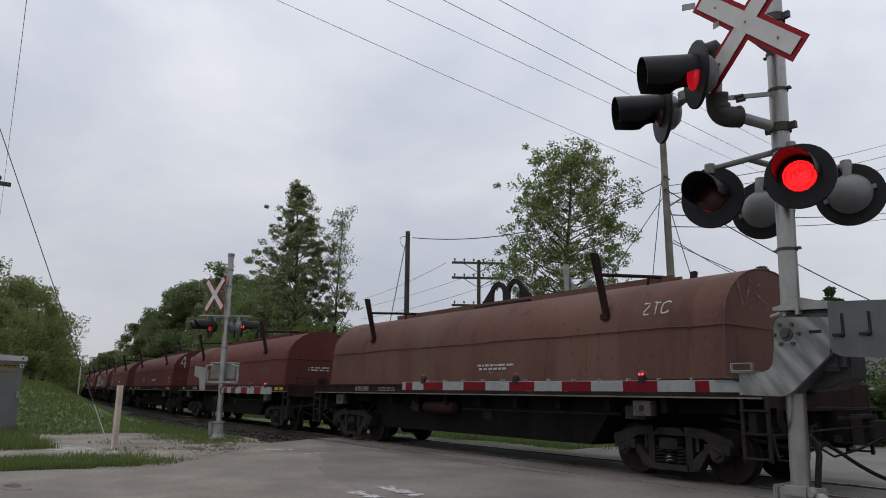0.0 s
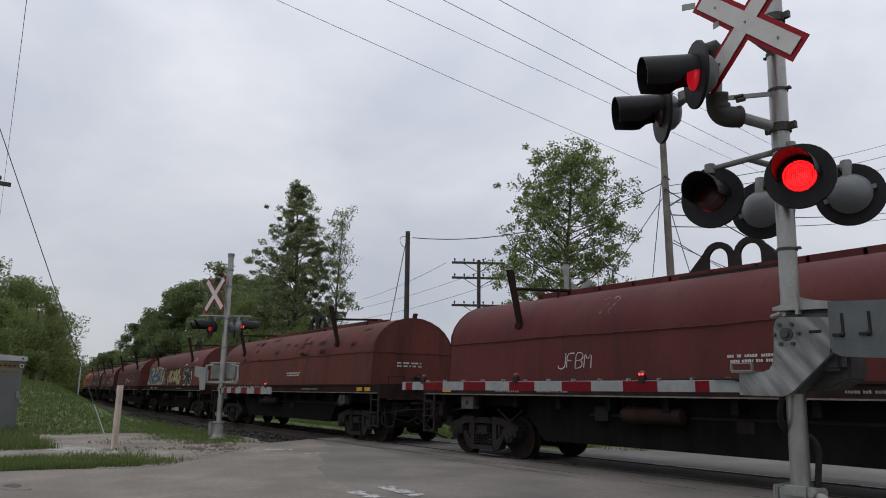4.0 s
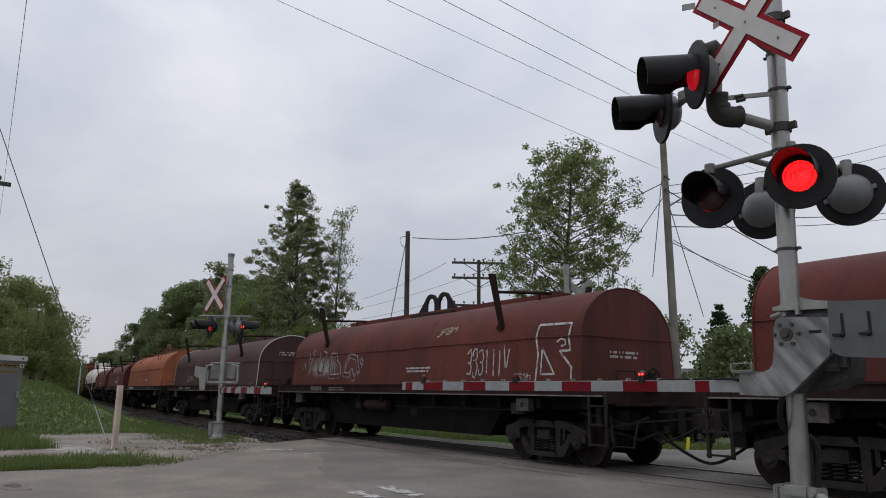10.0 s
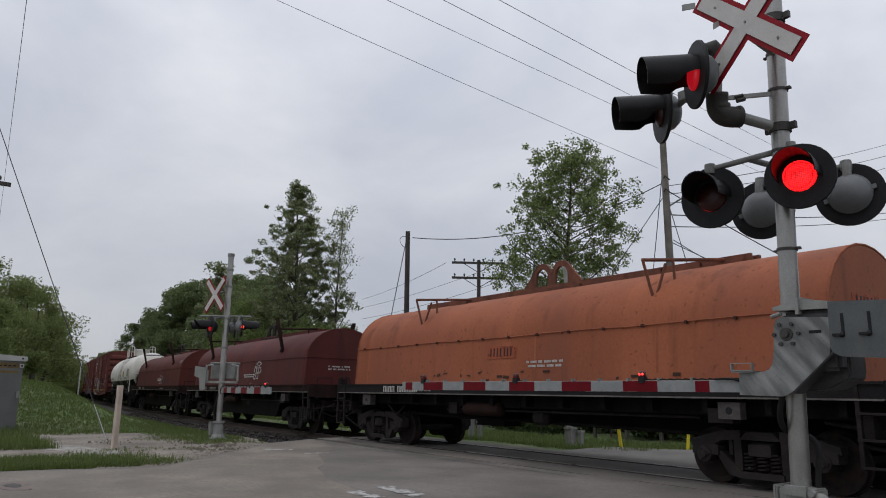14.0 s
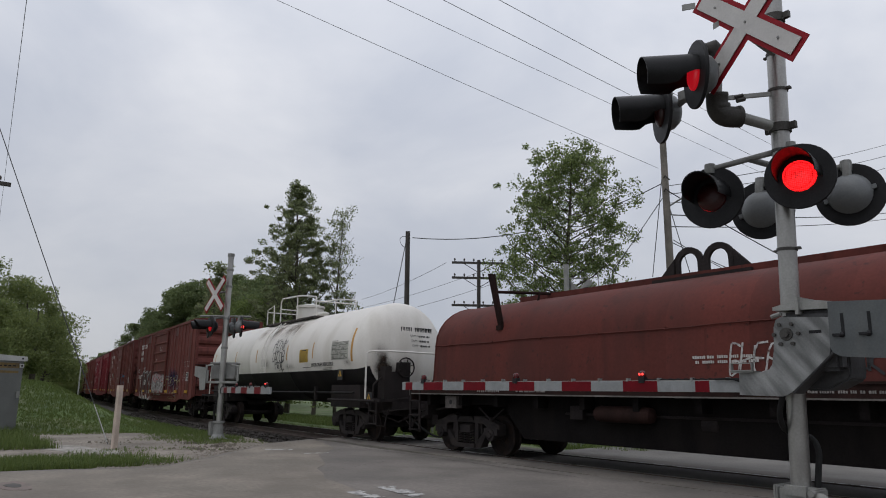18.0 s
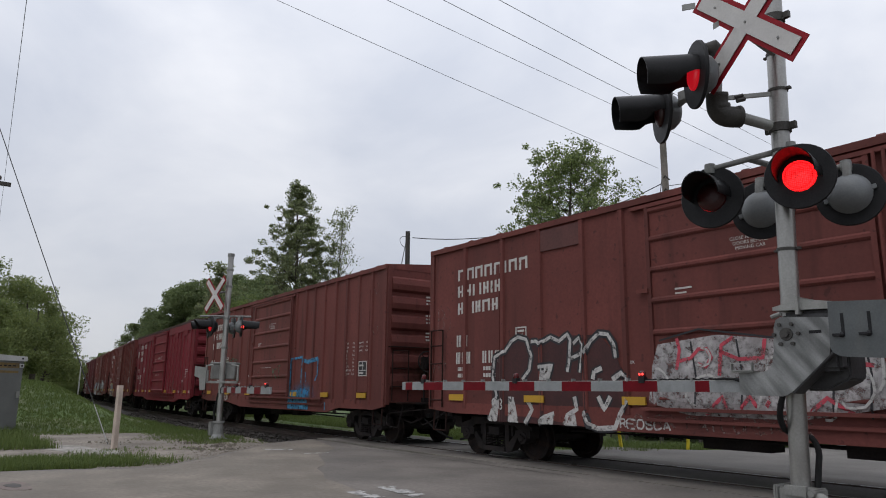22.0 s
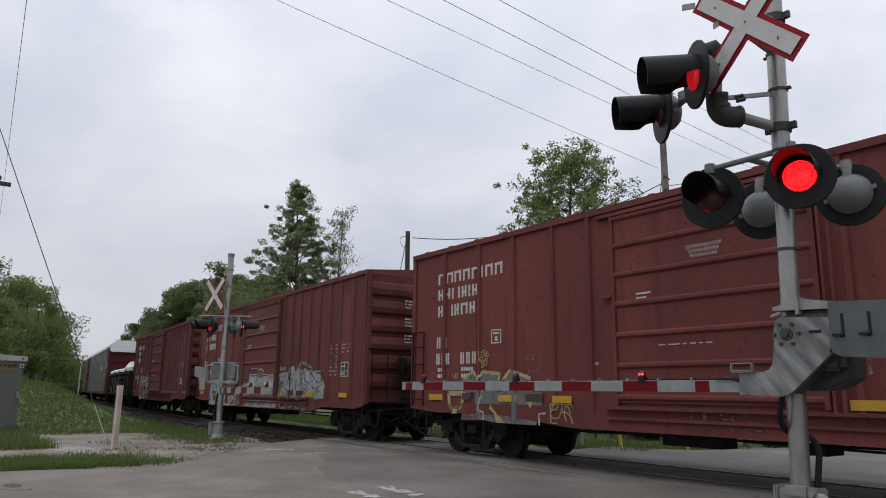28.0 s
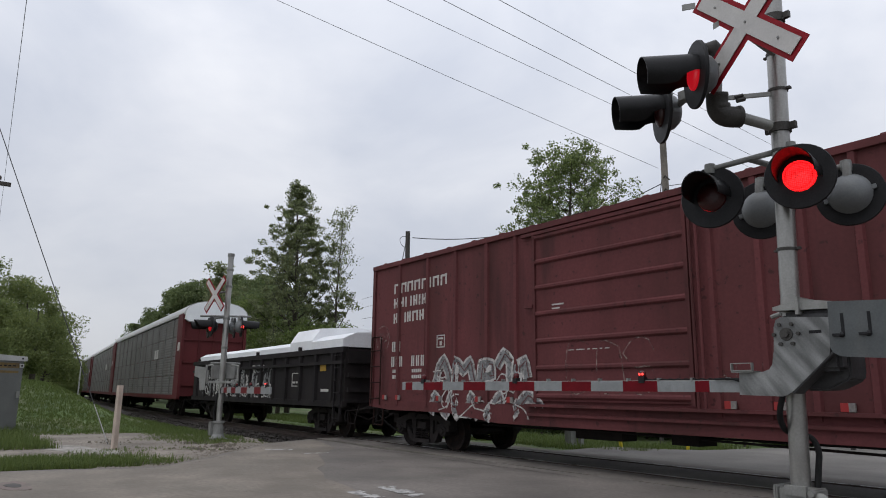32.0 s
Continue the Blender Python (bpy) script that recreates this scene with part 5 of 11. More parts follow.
    for x in (-2.50, -2.30):
        part("slot", box(B(), x - 0.012, x + 0.012, -5.119, -5.10, 1.80, 1.97), BLACK, cw)
    for x in (-2.52, -2.32):
        bm = B()
        rod(bm, (x, -5.13, 1.80), (x + 0.02, -5.12, 1.80), 0.02, 8)
        box(bm, x - 0.06, x + 0.03, -5.135, -5.116, 1.79, 1.81)
        part("bolt", bm, BLACK, cw)
    bm = B()
    tube(bm, round_off([(-3.09, -4.99, 1.34), (-3.17, -4.95, 1.15), (-3.21, -4.78, 1.0), (-3.17, -4.56, 0.98), (-3.06, -4.58, 0.95), (-3.0, -4.63, 0.84), (-3.0, -4.67, 0.73), (-3.0, -4.72, 0.55)]), 0.026, 8)
    part("conduit", bm, HOSE, sig, "black flexible conduit", True)
    gate_arm(sig, ARM_AT, ARM_DIR, 0.8128, -0.62, 5.58,
             [(-0.18, 0.0), (0.5, 1.0), (1.5, 2.0), (2.5, 3.0), (3.5, 4.0), (4.5, 5.0), (5.30, 5.49)], [(0.72, True), (2.88, False), (5.02, False)])
    return sig


near_signal()


def far_gate(base, scale_h=1.0):
    sig = thing("crossing_signal", "grey crossing signal mast by the gravel with its gate down", "crossing signal", "crossing signals", Matrix.Translation(base))
    bm = B()
    rod(bm, (0, 0, 0), (0, 0, 5.38), 0.083, 16)
    mast = part("mast", bm, MAST, sig, "galvanised steel mast", True)
    bm = B()
    rod(bm, (0, 0, 5.30), (0, 0, 5.40), 0.10, 12)
    part("mast_cap", bm, GALV_DULL, mast)
    for z in (4.9, 4.4, 3.45, 2.6):
        part("clamp", rod(B(), (0, 0, z - 0.03), (0, 0, z + 0.03), 0.10, 12), GALV_DULL, mast)
    bm = B()
    box(bm, -0.22, 0.22, -0.22, 0.22, -0.05, 0.06)
    lathe(bm, [(0.20, 0.06), (0.15, 0.16), (0.13, 0.45), (0.16, 0.47), (0.16, 0.52)], Matrix.Identity(4), 14)
    box(bm, -0.26, -0.08, -0.2, 0.05, 0.12, 0.5)
    part("base_casting", bm, GALV_DULL, sig)
    c = Vector((-0.22, -0.32, 4.16))
    crossbuck(sig, c, (0.978, 0.208, 0), (0.208, -0.978, 0), 0.66, 0.115)
    bm = B()
    rod(bm, (0, 0, 4.25), c + Vector((-0.03, 0.02, 0.05)), 0.03, 8)
    rod(bm, (-0.45, -0.62, 3.52), (0.42, 0.58, 3.52), 0.03, 8)
    rod(bm, (-0.72, -0.18, 3.50), (0.1, 0.05, 3.50), 0.03, 8)
    part("lamp_bracket", bm, GALV_DULL, sig)
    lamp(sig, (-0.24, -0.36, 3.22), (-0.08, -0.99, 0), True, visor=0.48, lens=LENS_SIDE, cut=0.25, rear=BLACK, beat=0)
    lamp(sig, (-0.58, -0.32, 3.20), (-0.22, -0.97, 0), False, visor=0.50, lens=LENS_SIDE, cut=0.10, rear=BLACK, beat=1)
    lamp(sig, (-0.10, 0.30, 3.20), (0.25, 0.97, 0), False, visor=0.40)
    lamp(sig, (0.28, 0.36, 3.22), (0.25, 0.97, 0), False, visor=0.50, cut=0.04)
    bm = B()
    lathe(bm, [(0.05, 0), (0.04, 0.02), (0.004, 0.025)], facing((0.46, 0.32, 3.20), (0.7, -0.7, 0)), 10)
    part("side_light", bm, ARM_ON, sig, "small glowing red side light")
    bm = B()
    box(bm, -0.38, 0.34, 0.09, 0.46, 1.70, 2.14)
    box(bm, -0.41, 0.37, 0.07, 0.49, 2.12, 2.19)
    bmesh.ops.bevel(bm, geom=list(bm.edges), offset=0.025, segments=1, affect="EDGES")
    turn = Matrix.Rotation(radians(52), 4, "Z")
    bm.transform(turn)
    part("gate_mechanism", bm, GALV_DULL, sig, "grey gate machine housing")
    bm = B()
    for x in (-0.62, 0.72):
        tube(bm, [(x * 0.4, -0.10, 2.10), (x * 0.68, -0.14, 2.08), (x * 0.68, -0.14, 1.66), (x * 0.6, -0.12, 1.60)], 0.035, 6)
    box(bm, -0.42, 0.48, -0.14, -0.09, 1.58, 1.65)
    box(bm, -0.48, -0.36, -0.16, -0.10, 1.64, 1.95)
    bm.transform(turn)
    part("arm_yoke", bm, GALV, sig, "pale bracket arms of the gate")
    bm = prism(B(), [(-0.74, 2.06), (-0.40, 2.02), (-0.42, 1.40), (-0.56, 1.38), (-0.60, 1.72), (-0.74, 1.78)], -0.20, -0.16)
    bm.transform(turn)
    part("counterweight_plate", bm, GALV, sig, "pale counterweight plate")
    bm = B()
    tube(bm, [(0, -0.08, 1.3), (-0.12, -0.12, 0.8), (-0.1, -0.1, 0.5)], 0.03, 6)
    part("conduit", bm, HOSE, sig)
    d = Vector((0.985, -0.17, 0)).normalized()
    gate_arm(sig, Vector((0.30, -0.1, 1.39)), d, 0.8128, 0.0, 6.9, [(0.5, 1.1), (1.8, 2.5), (3.3, 4.15), (5.1, 5.9)], [(2.5, False), (4.5, False), (6.45, True)], 0.075)
    return sig


far_gate((-20.2, -3.65, -0.08))


def beyond_signal():
    """The mast on the far side of the track, seen from behind."""
    sig = thing("crossing_signal", "pale grey crossing signal on the far side, seen from behind", "crossing signal", "crossing signals", Matrix.Translation((-15.0, 5.3, -0.2)))
    bm = B()
    rod(bm, (0, 0, 0), (0, 0, 5.55), 0.085, 14)
    part("mast", bm, GALV, sig, "galvanised steel mast", True)
    crossbuck(sig, (0.32, 0.22, 4.62), (0.8, 0.3, 0), (0.35, -0.93, 0), 0.55, 0.1)
    for o in [c for c in sig.children if c.name.startswith("crossbuck")]:
        o.data.materials.clear()
        o.data.materials.append(GALV)
    bm = B()
    rod(bm, (-0.45, -0.52, 3.02), (0.45, 0.52, 3.02), 0.03, 8)
    part("lamp_bracket", bm, GALV_DULL, sig)
    part("crossbuck_brace", rod(B(), (-0.14, -0.10, 5.10), (0.42, 0.34, 5.10), 0.022, 8), GALV, sig)
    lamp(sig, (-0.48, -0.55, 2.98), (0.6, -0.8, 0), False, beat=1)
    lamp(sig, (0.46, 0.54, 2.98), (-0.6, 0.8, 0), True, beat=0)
    bm = B()
    box(bm, -0.3, 0.3, -0.4, -0.1, 1.3, 1.9)
    part("gate_mechanism", bm, GALV_DULL, sig)


beyond_signal()


# ---------------------------------------------------------------- poles and wires
def pole(base, top, r, mat, label, arms=()):
    ob = thing("utility_pole", label, "utility pole", "utility poles", Matrix.Identity(4))
    rod_ = rod(B(), base, top, r, 12, r * 0.72)
    part("shaft", rod_, mat, ob, "", True)
    for z, half, d, pins in arms:
        f = (z - base[2]) / (top[2] - base[2])
        c = Vector(base).lerp(Vector(top), f)
        d = Vector(d).normalized()
        s = Vector((-d.y, d.x, 0))
        bm = B()
        a, b = c - d * half, c + d * half
        v = [bm.verts.new(p + s * j + Vector((0, 0, k))) for p in (a, b) for j in (0.12, 0.21) for k in (-0.06, 0.06)]
        for q in ((0, 1, 3, 2), (4, 6, 7, 5), (0, 4, 5, 1), (2, 3, 7, 6), (0, 2, 6, 4), (1, 5, 7, 3)):
            bm.faces.new([v[i] for i in q])
        for e in (-1, 1):
            rod(bm, c + s * 0.13 + d * (e * half * 0.55) - Vector((0, 0, 0.05)), c + s * 0.1 - Vector((0, 0, 0.55)), 0.02, 5)
        arm = part("crossarm", bm, mat, ob)
        for i in range(pins):
            p = c - d * half + d * (2 * half * (i + 0.3) / (pins - 0.4)) + s * 0.16
            bm = B()
            lathe(bm, [(0.02, 0.05), (0.02, 0.12), (0.045, 0.12), (0.05, 0.2), (0.02, 0.24)], Matrix.Translation(p), 8)
            part("insulator", bm, DARK_POLE, arm)
    return ob


pole((-27.1, 7.5, -0.3), (-26.6, 7.1, 8.77), 0.15, DARK_POLE, "plain dark wooden utility pole")
pole((-28.6, 13.2, -0.3), (-28.5, 13.1, 8.4), 0.13, DARK_POLE, "dark telegraph pole with three crossarms of insulators",
     [(8.28, 1.45, (0.56, 0.83, 0), 6), (7.45, 1.45, (0.56, 0.83, 0), 6), (5.95, 1.45, (0.56, 0.83, 0), 6)])
p3 = pole((-18.4, 15.9, -0.2), (-18.0, 15.2, 13.3), 0.20, WOOD_POLE, "tall weathered wooden pole carrying many wires")
bm = B()
tube(bm, [(-18.15, 15.4, 9.6), (-17.6, 15.6, 9.9), (-17.3, 15.8, 10.1)], 0.04, 6)
part("lamp_arm", bm, GALV_DULL, p3)
bm = B()
for z in (10.9, 10.3):
    tube(bm, [(-18.2, 15.3, z), (-17.9, 15.1, z + 0.1), (-17.75, 15.2, z - 0.1)], 0.035, 6)
part("fittings", bm, DARK_POLE, p3)


pole((-24.35, -11.0, -0.1), (-24.35, -11.0, 8.4), 0.14, DARK_POLE, "dark wooden pole with one crossarm beside the cabinet", [(7.40, 1.86, (0.04, 1.0, 0), 4)])
part("wire_coil", tube(B(), [(-26.62 + 0.05 * math.sin(2 * a), 6.92 + 0.24 * math.cos(a), 8.25 + 0.26 * math.sin(a)) for a in np.linspace(0, 12.0, 40)], 0.011, 5), WIRE, bpy.data.objects["utility_pole"], "loose coil of spare wire", True)


def wire(a, b, sag, r=0.012, label="thin black overhead wire against the sky"):
    a, b = Vector(a), Vector(b)
    pts = []
    for i in range(15):
        f = i / 14
        p = a.lerp(b, f)
        p.z -= 4 * sag * f * (1 - f)
        pts.append(p)
    ob = part("overhead_wire", tube(B(), pts, r, 5), WIRE)
    return tagged(ob, label, "wire", "overhead wires")


SKY_WIRES = (
        ((-19.6, -3.95, 13.76), (-18.37, 15.29, 11.52), 0.05, 0.009),
        ((-19.06, -0.27, 14.94), (-21.3, 30.45, 15.12), 0.05, 0.010),
        ((-17.83, 1.34, 14.96), (-21.47, 31.6, 16.04), 0.05, 0.012),
        ((-16.63, 2.92, 14.98), (-22.48, 34.59, 18.21), 0.05, 0.012),
        ((-15.2, -10.04, 9.04), (-46.6, -7.71, 9.75), 0.0, 0.007),
        ((-20.54, -10.2, 8.67), (-19.61, -6.64, -0.14), 0.0, 0.012),
        ((-26.51, 7.31, 8.48), (-18.37, 15.53, 10.84), 0.9, 0.022),
        ((-18.32, 15.63, 10.71), (-21.53, 54.43, 22.99), 0.3, 0.02),
        ((-18.38, 15.68, 10.33), (-21.68, 54.56, 22.04), 0.3, 0.02),
        ((-18.38, 15.81, 9.95), (-21.83, 54.69, 21.09), 0.5, 0.02))
POLE_WIRES = (
        ((-18.46, 15.88, 9.44), (-22.47, 55.24, 17.04), 0.3, 0.03),
        ((-18.5, 15.98, 8.9), (-22.54, 55.3, 16.56), 0.3, 0.025),
        ((-18.5, 16.26, 8.18), (-20.41, 30.87, 7.41), 0.1, 0.02),
        ((-18.45, 16.28, 8.3), (-20.72, 26.99, 7.73), 0.1, 0.02),
        ((-18.22, 15.85, 10.46), (-12.19, 22.22, 5.12), 0.2, 0.025),
        ((-18.37, 15.57, 10.71), (-20.42, 21.45, 5.34), 0, 0.02),
        ((-17.93, 15.36, 13.0), (-19.89, 16.58, 6.81), 0, 0.02),
        ((-18.45, 15.64, 10.2), (-19.08, 12.69, 6.53), 0, 0.02),
        ((-26.74, 7.09, 8.24), (-26.09, 5.9, 4.37), 0, 0.02),
        ((-27.96, 13.96, 8.15), (-51.79, 19.66, 8.4), 0.2, 0.012),
        ((-28.1, 14.08, 7.24), (-51.94, 19.78, 7.45), 0.2, 0.012),
        ((-29.62, 11.74, 8.26), (-51.67, 19.56, 9.11), 0.2, 0.012))
for a, b, sag, r in SKY_WIRES + POLE_WIRES:
    wire(a, b, sag, r)


a, b = Vector((-20.54, -10.2, 8.67)), Vector((-19.61, -6.64, -0.14))
guard = part("guy_guard", rod(B(), a.lerp(b, 0.88), a.lerp(b, 0.985), 0.014, 8), CAB_LID)
tagged(guard, "pale plastic guard round the foot of a guy wire", "guy guard")


# ---------------------------------------------------------------- small trackside things
def cabinet():
    ob = thing("equipment_cabinet", "grey steel equipment cabinet with a pale lid", "cabinet", "", Matrix.Translation((-25.85, -8.93, -0.1)) @ Matrix.Rotation(radians(16), 4, "Z"))
    bm = box(B(), -0.6, 0.6, -0.75, 0.75, 0.08, 2.25)
    bmesh.ops.bevel(bm, geom=list(bm.edges), offset=0.02, segments=2, affect="EDGES")
    part("body", bm, CABINET, ob)
    bm = prism(B(), [(-0.82, 2.22), (0.82, 2.22), (0.82, 2.36), (0.0, 2.40), (-0.82, 2.36)], -0.66, 0.66, "x")
    part("lid", bm, CAB_LID, ob, "pale sheet metal lid")
    for z, h in ((2.0, 0.16), (1.85, 0.07)):
        part("label", box(B(), 0.601, 0.606, -0.72, 0.62, z, z + h), CAB_LABEL, ob, "faded ochre label strip")
    bm = B()
    for i in range(9):
        box(bm, 0.606, 0.61, -0.6 + i * 0.13, -0.52 + i * 0.13, 2.05, 2.09)
    part("label_bars", bm, BLACK, ob)
    part("latch", box(B(), 0.60, 0.65, 0.62, 0.72, 1.1, 1.3), GALV, ob)
    for z in (2.02, 2.24):
        dev = part("padlock_box", box(B(), 0.60, 0.66, 0.62, 0.74, z, z + 0.11), CAB_LID, ob, "small pale lock box")
        part("keyhole", rod(B(), (0.66, 0.68, z + 0.055), (0.664, 0.68, z + 0.055), 0.03, 10), BLACK, dev)
    for x in (-0.5, 0.5):
        part("leg", box(B(), x - 0.06, x + 0.06, -0.7, 0.7, 0.0, 0.08), GALV_DULL, ob)


cabinet()


def stake(x, y, h, w, mat, label, name="marker_post", lean=0):
    ob = part(name, box(B(), -w / 2, w / 2, -w / 2, w / 2, -0.1, h), mat)
    ob.matrix_basis = pose(x, y, ground_z(x, y), lean, -lean, 20)
    return tagged(ob, label, "post", "marker posts")


stake(-42.0, -3.43, 2.1, 0.05, CAB_LID, "slim white marker post at the foot of the bank", "marker_post")
stake(-17.95, -6.9, 1.48, 0.105, POST_WOOD, "pale square wooden post in the verge")
for x, y, l in ((-12.27, 4.3, 5), (-11.1, 5.5, -4)):
    stake(x, y, 0.75, 0.07, YELLOW, "short yellow plastic marker post", "marker_post", l)


def pedestal(x, y, h, w):
    ob = thing("utility_pedestal", "small grey utility pedestal in the grass", "utility box", "utility pedestals", Matrix.Translation((x, y, ground_z(x, y))))
    part("body", box(B(), -w / 2, w / 2, -w / 2, w / 2, 0.1, h), GALV_DULL, ob)
    part("cap", box(B(), -w / 2 - 0.02, w / 2 + 0.02, -w / 2 - 0.02, w / 2 + 0.02, h, h + 0.06), GALV_DULL, ob)
    part("foot", box(B(), -w / 2 + 0.03, w / 2 - 0.03, -0.05, 0.05, -0.1, 0.1), GALV_DULL, ob)


for x, y, h, w in ((-14.2, 4.45, 0.58, 0.24), (-13.95, 4.6, 0.5, 0.12), (-18.0, 3.9, 0.62, 0.15), (-17.75, 4.05, 0.55, 0.12), (-20.6, 4.25, 0.8, 0.06), (-22.6, 4.4, 0.6, 0.08)):
    pedestal(x, y, h, w)


def fence(x0, y0, x1, y1, n):
    """A dark rail fence far back in the grass."""
    ob = thing("fence", "dark wooden post and rail fence beyond the grass", "fence")
    for i in range(n + 1):
        f = i / n
        x, y = x0 + (x1 - x0) * f, y0 + (y1 - y0) * f
        z = ground_z(x, y)
        part("post", box(B(), x - 0.05, x + 0.05, y - 0.05, y + 0.05, z - 0.1, z + 1.1), DARK_POLE, ob)
        if i < n:
            x2, y2 = x0 + (x1 - x0) * (i + 1) / n, y0 + (y1 - y0) * (i + 1) / n
            for h in (0.45, 0.85, 1.05):
                part("rail", rod(B(), (x, y, z + h), (x2, y2, ground_z(x2, y2) + h), 0.035, 6), DARK_POLE, ob)


fence(-31, 11.6, -8.5, 9.0, 14)
wood("hedge_bush", [(-33 + i * 1.45, 13.4 - i * 0.16 + 0.5 * math.sin(i * 2.3), 2.0 + 0.5 * math.sin(i * 1.7), 1.45) for i in range(18)], LEAF_HEDGE, 25, "dark leafy hedge bush behind the fence", 0.15, 17000, 0.3, "bush", "hedge")


def pillar(x, y):
    ob = thing("gate_pillar", "squat stone gate pillar with a lamp on top", "pillar", "gate pillars", Matrix.Translation((x, y, ground_z(x, y))))
    for i in range(5):
        part("stone_course", box(B(), -0.38 + 0.01 * (i % 2), 0.38 - 0.01 * (i % 2), -0.38, 0.38, 0.32 * i, 0.32 * i + 0.31), STONE, ob)
    part("cap", box(B(), -0.46, 0.46, -0.46, 0.46, 1.6, 1.72), CONCRETE, ob)
    bm = box(B(), -0.14, 0.14, -0.14, 0.14, 1.72, 2.1)
    prism(bm, [(-0.22, 2.1), (0.22, 2.1), (0, 2.28)], -0.2, 0.2)
    part("lantern", bm, LAMP_GREY, ob)


def house(x, y, turn, w, d, tall, rise, label, chimney):
    """A small gabled house: walls, pitched roof with shingle courses, sash windows, a door and a chimney."""
    ob = thing("house", label, "house", "houses beyond the far road", pose(x, y, ground_z(x, y) - 0.05, 0, 0, turn))
    part("wall", prism(B(), [(-d / 2, 0), (d / 2, 0), (d / 2, tall), (0, tall + rise - 0.12), (-d / 2, tall)], -w / 2, w / 2, "x"), HOUSE_WALL, ob, "pale horizontal siding")
    roof = None
    for sy in (-1, 1):
        bm = prism(B(), [(0, tall + rise), (sy * (d / 2 + 0.45), tall - 0.28), (sy * (d / 2 + 0.45), tall - 0.16), (0, tall + rise + 0.13)], -w / 2 - 0.35, w / 2 + 0.35, "x")
        part("roof", bm, HOUSE_ROOF, ob, "grey shingled roof slope")
    for wx, ww, z0, z1 in ((-w * 0.30, 0.9, 0.95, 2.05), (w * 0.05, 0.9, 0.95, 2.05), (w * 0.33, 1.3, 0.95, 2.05)):
        bm = box(B(), wx - ww / 2 - 0.09, wx + ww / 2 + 0.09, -d / 2 - 0.06, -d / 2 + 0.02, z0 - 0.09, z1 + 0.09)
        win = part("window", bm, SIGN_WHITE, ob, "white-framed sash window")
        for k in (0, 1):
            zz = z0 + (z1 - z0) * 0.5 * k
            part("pane", box(B(), wx - ww / 2, wx + ww / 2, -d / 2 - 0.066, -d / 2 - 0.055, zz + 0.03, zz + (z1 - z0) * 0.5 - 0.03), PANE_DARK, win)
    part("door", box(B(), -w * 0.14, -w * 0.14 + 0.95, -d / 2 - 0.05, -d / 2 + 0.02, 0.1, 2.1), SIGN_WHITE, ob, "plain white door")
    if chimney is not None:
        ch = part("chimney", box(B(), chimney - 0.24, chimney + 0.24, -0.24, 0.24, tall + rise - 0.4, tall + rise + 1.1), STONE, ob, "pale brick chimney")
        part("chimney_cap", box(B(), chimney - 0.31, chimney + 0.31, -0.31, 0.31, tall + rise + 1.1, tall + rise + 1.2), CONCRETE, ch)
        part("flue", rod(B(), (chimney, 0, tall + rise + 1.2), (chimney, 0, tall + rise + 1.42), 0.11, 10), STONE, ch)


house(-19.2, 41.0, 25, 11.0, 7.5, 2.6, 1.7, "small pale house with white windows across the road", None)
house(-28.6, 33.5, 30, 9.0, 6.5, 1.9, 1.35, "low grey-roofed house with a brick chimney behind the trees", 0.6)
pillar(-14.2, 17.2)
pillar(-12.4, 18.4)

# ---------------------------------------------------------------- rolling stock
MESH = {}


def cached(key, build, material, smooth=False):
    if key not in MESH:
        ob = part(key, build(), material, None, "", smooth)
        MESH[key] = ob.data
        bpy.data.objects.remove(ob)
    return MESH[key]


def share_pieces(name, key, build, material, parent, m=None):
    """Each separate piece of a built mesh as a part of its own."""
    if key not in MESH:
        bm = build()
        bm.verts.index_update()
        MESH[key] = []
        for b2 in islands(bm):
            ob = part(name, b2, material)
            MESH[key].append(ob.data)
            bpy.data.objects.remove(ob)
    for me in MESH[key]:
        share(name, me, parent, m)


def m_wheel():
    bm = B()
    lathe(bm, [(0.12, -0.09), (0.12, -0.06), (0.33, -0.045), (0.35, -0.062), (0.415, -0.065), (0.42, 0.045),
               (0.447, 0.06), (0.447, 0.085), (0.36, 0.085), (0.33, 0.03), (0.13, 0.02), (0.10, 0.06)], Matrix.Identity(4), 36)
    return bm


def m_axle():
    bm = B()
    rod(bm, (0, -1.0, 0), (0, 1.0, 0), 0.075, 12)
    return bm


def m_sideframe():
    bm = B()
    for sx in (-1, 1):
        prism(bm, [(sx * 1.14, 0.56), (sx * 1.12, 0.66), (sx * 0.62, 0.80), (sx * 0.30, 0.82), (sx * 0.30, 0.68), (sx * 0.62, 0.655), (sx * 0.72, 0.60), (sx * 0.72, 0.54)], -0.10, 0.10)
        prism(bm, [(sx * 0.74, 0.50), (sx * 0.62, 0.50), (sx * 0.24, 0.16), (sx * 0.34, 0.13), (sx * 0.52, 0.17)], -0.09, 0.09)
        box(bm, sx * 0.66, sx * 1.10, -0.13, 0.13, 0.44, 0.585)
        box(bm, sx * 0.30, sx * 0.42, -0.08, 0.08, 0.24, 0.70)
        box(bm, sx * 0.46, sx * 0.52, -0.05, 0.05, 0.45, 0.72)
    prism(bm, [(-0.32, 0.68), (-0.2, 0.80), (0.2, 0.80), (0.32, 0.68)], -0.10, 0.10)
    box(bm, -0.34, 0.34, -0.13, 0.13, 0.14, 0.23)
    return bm


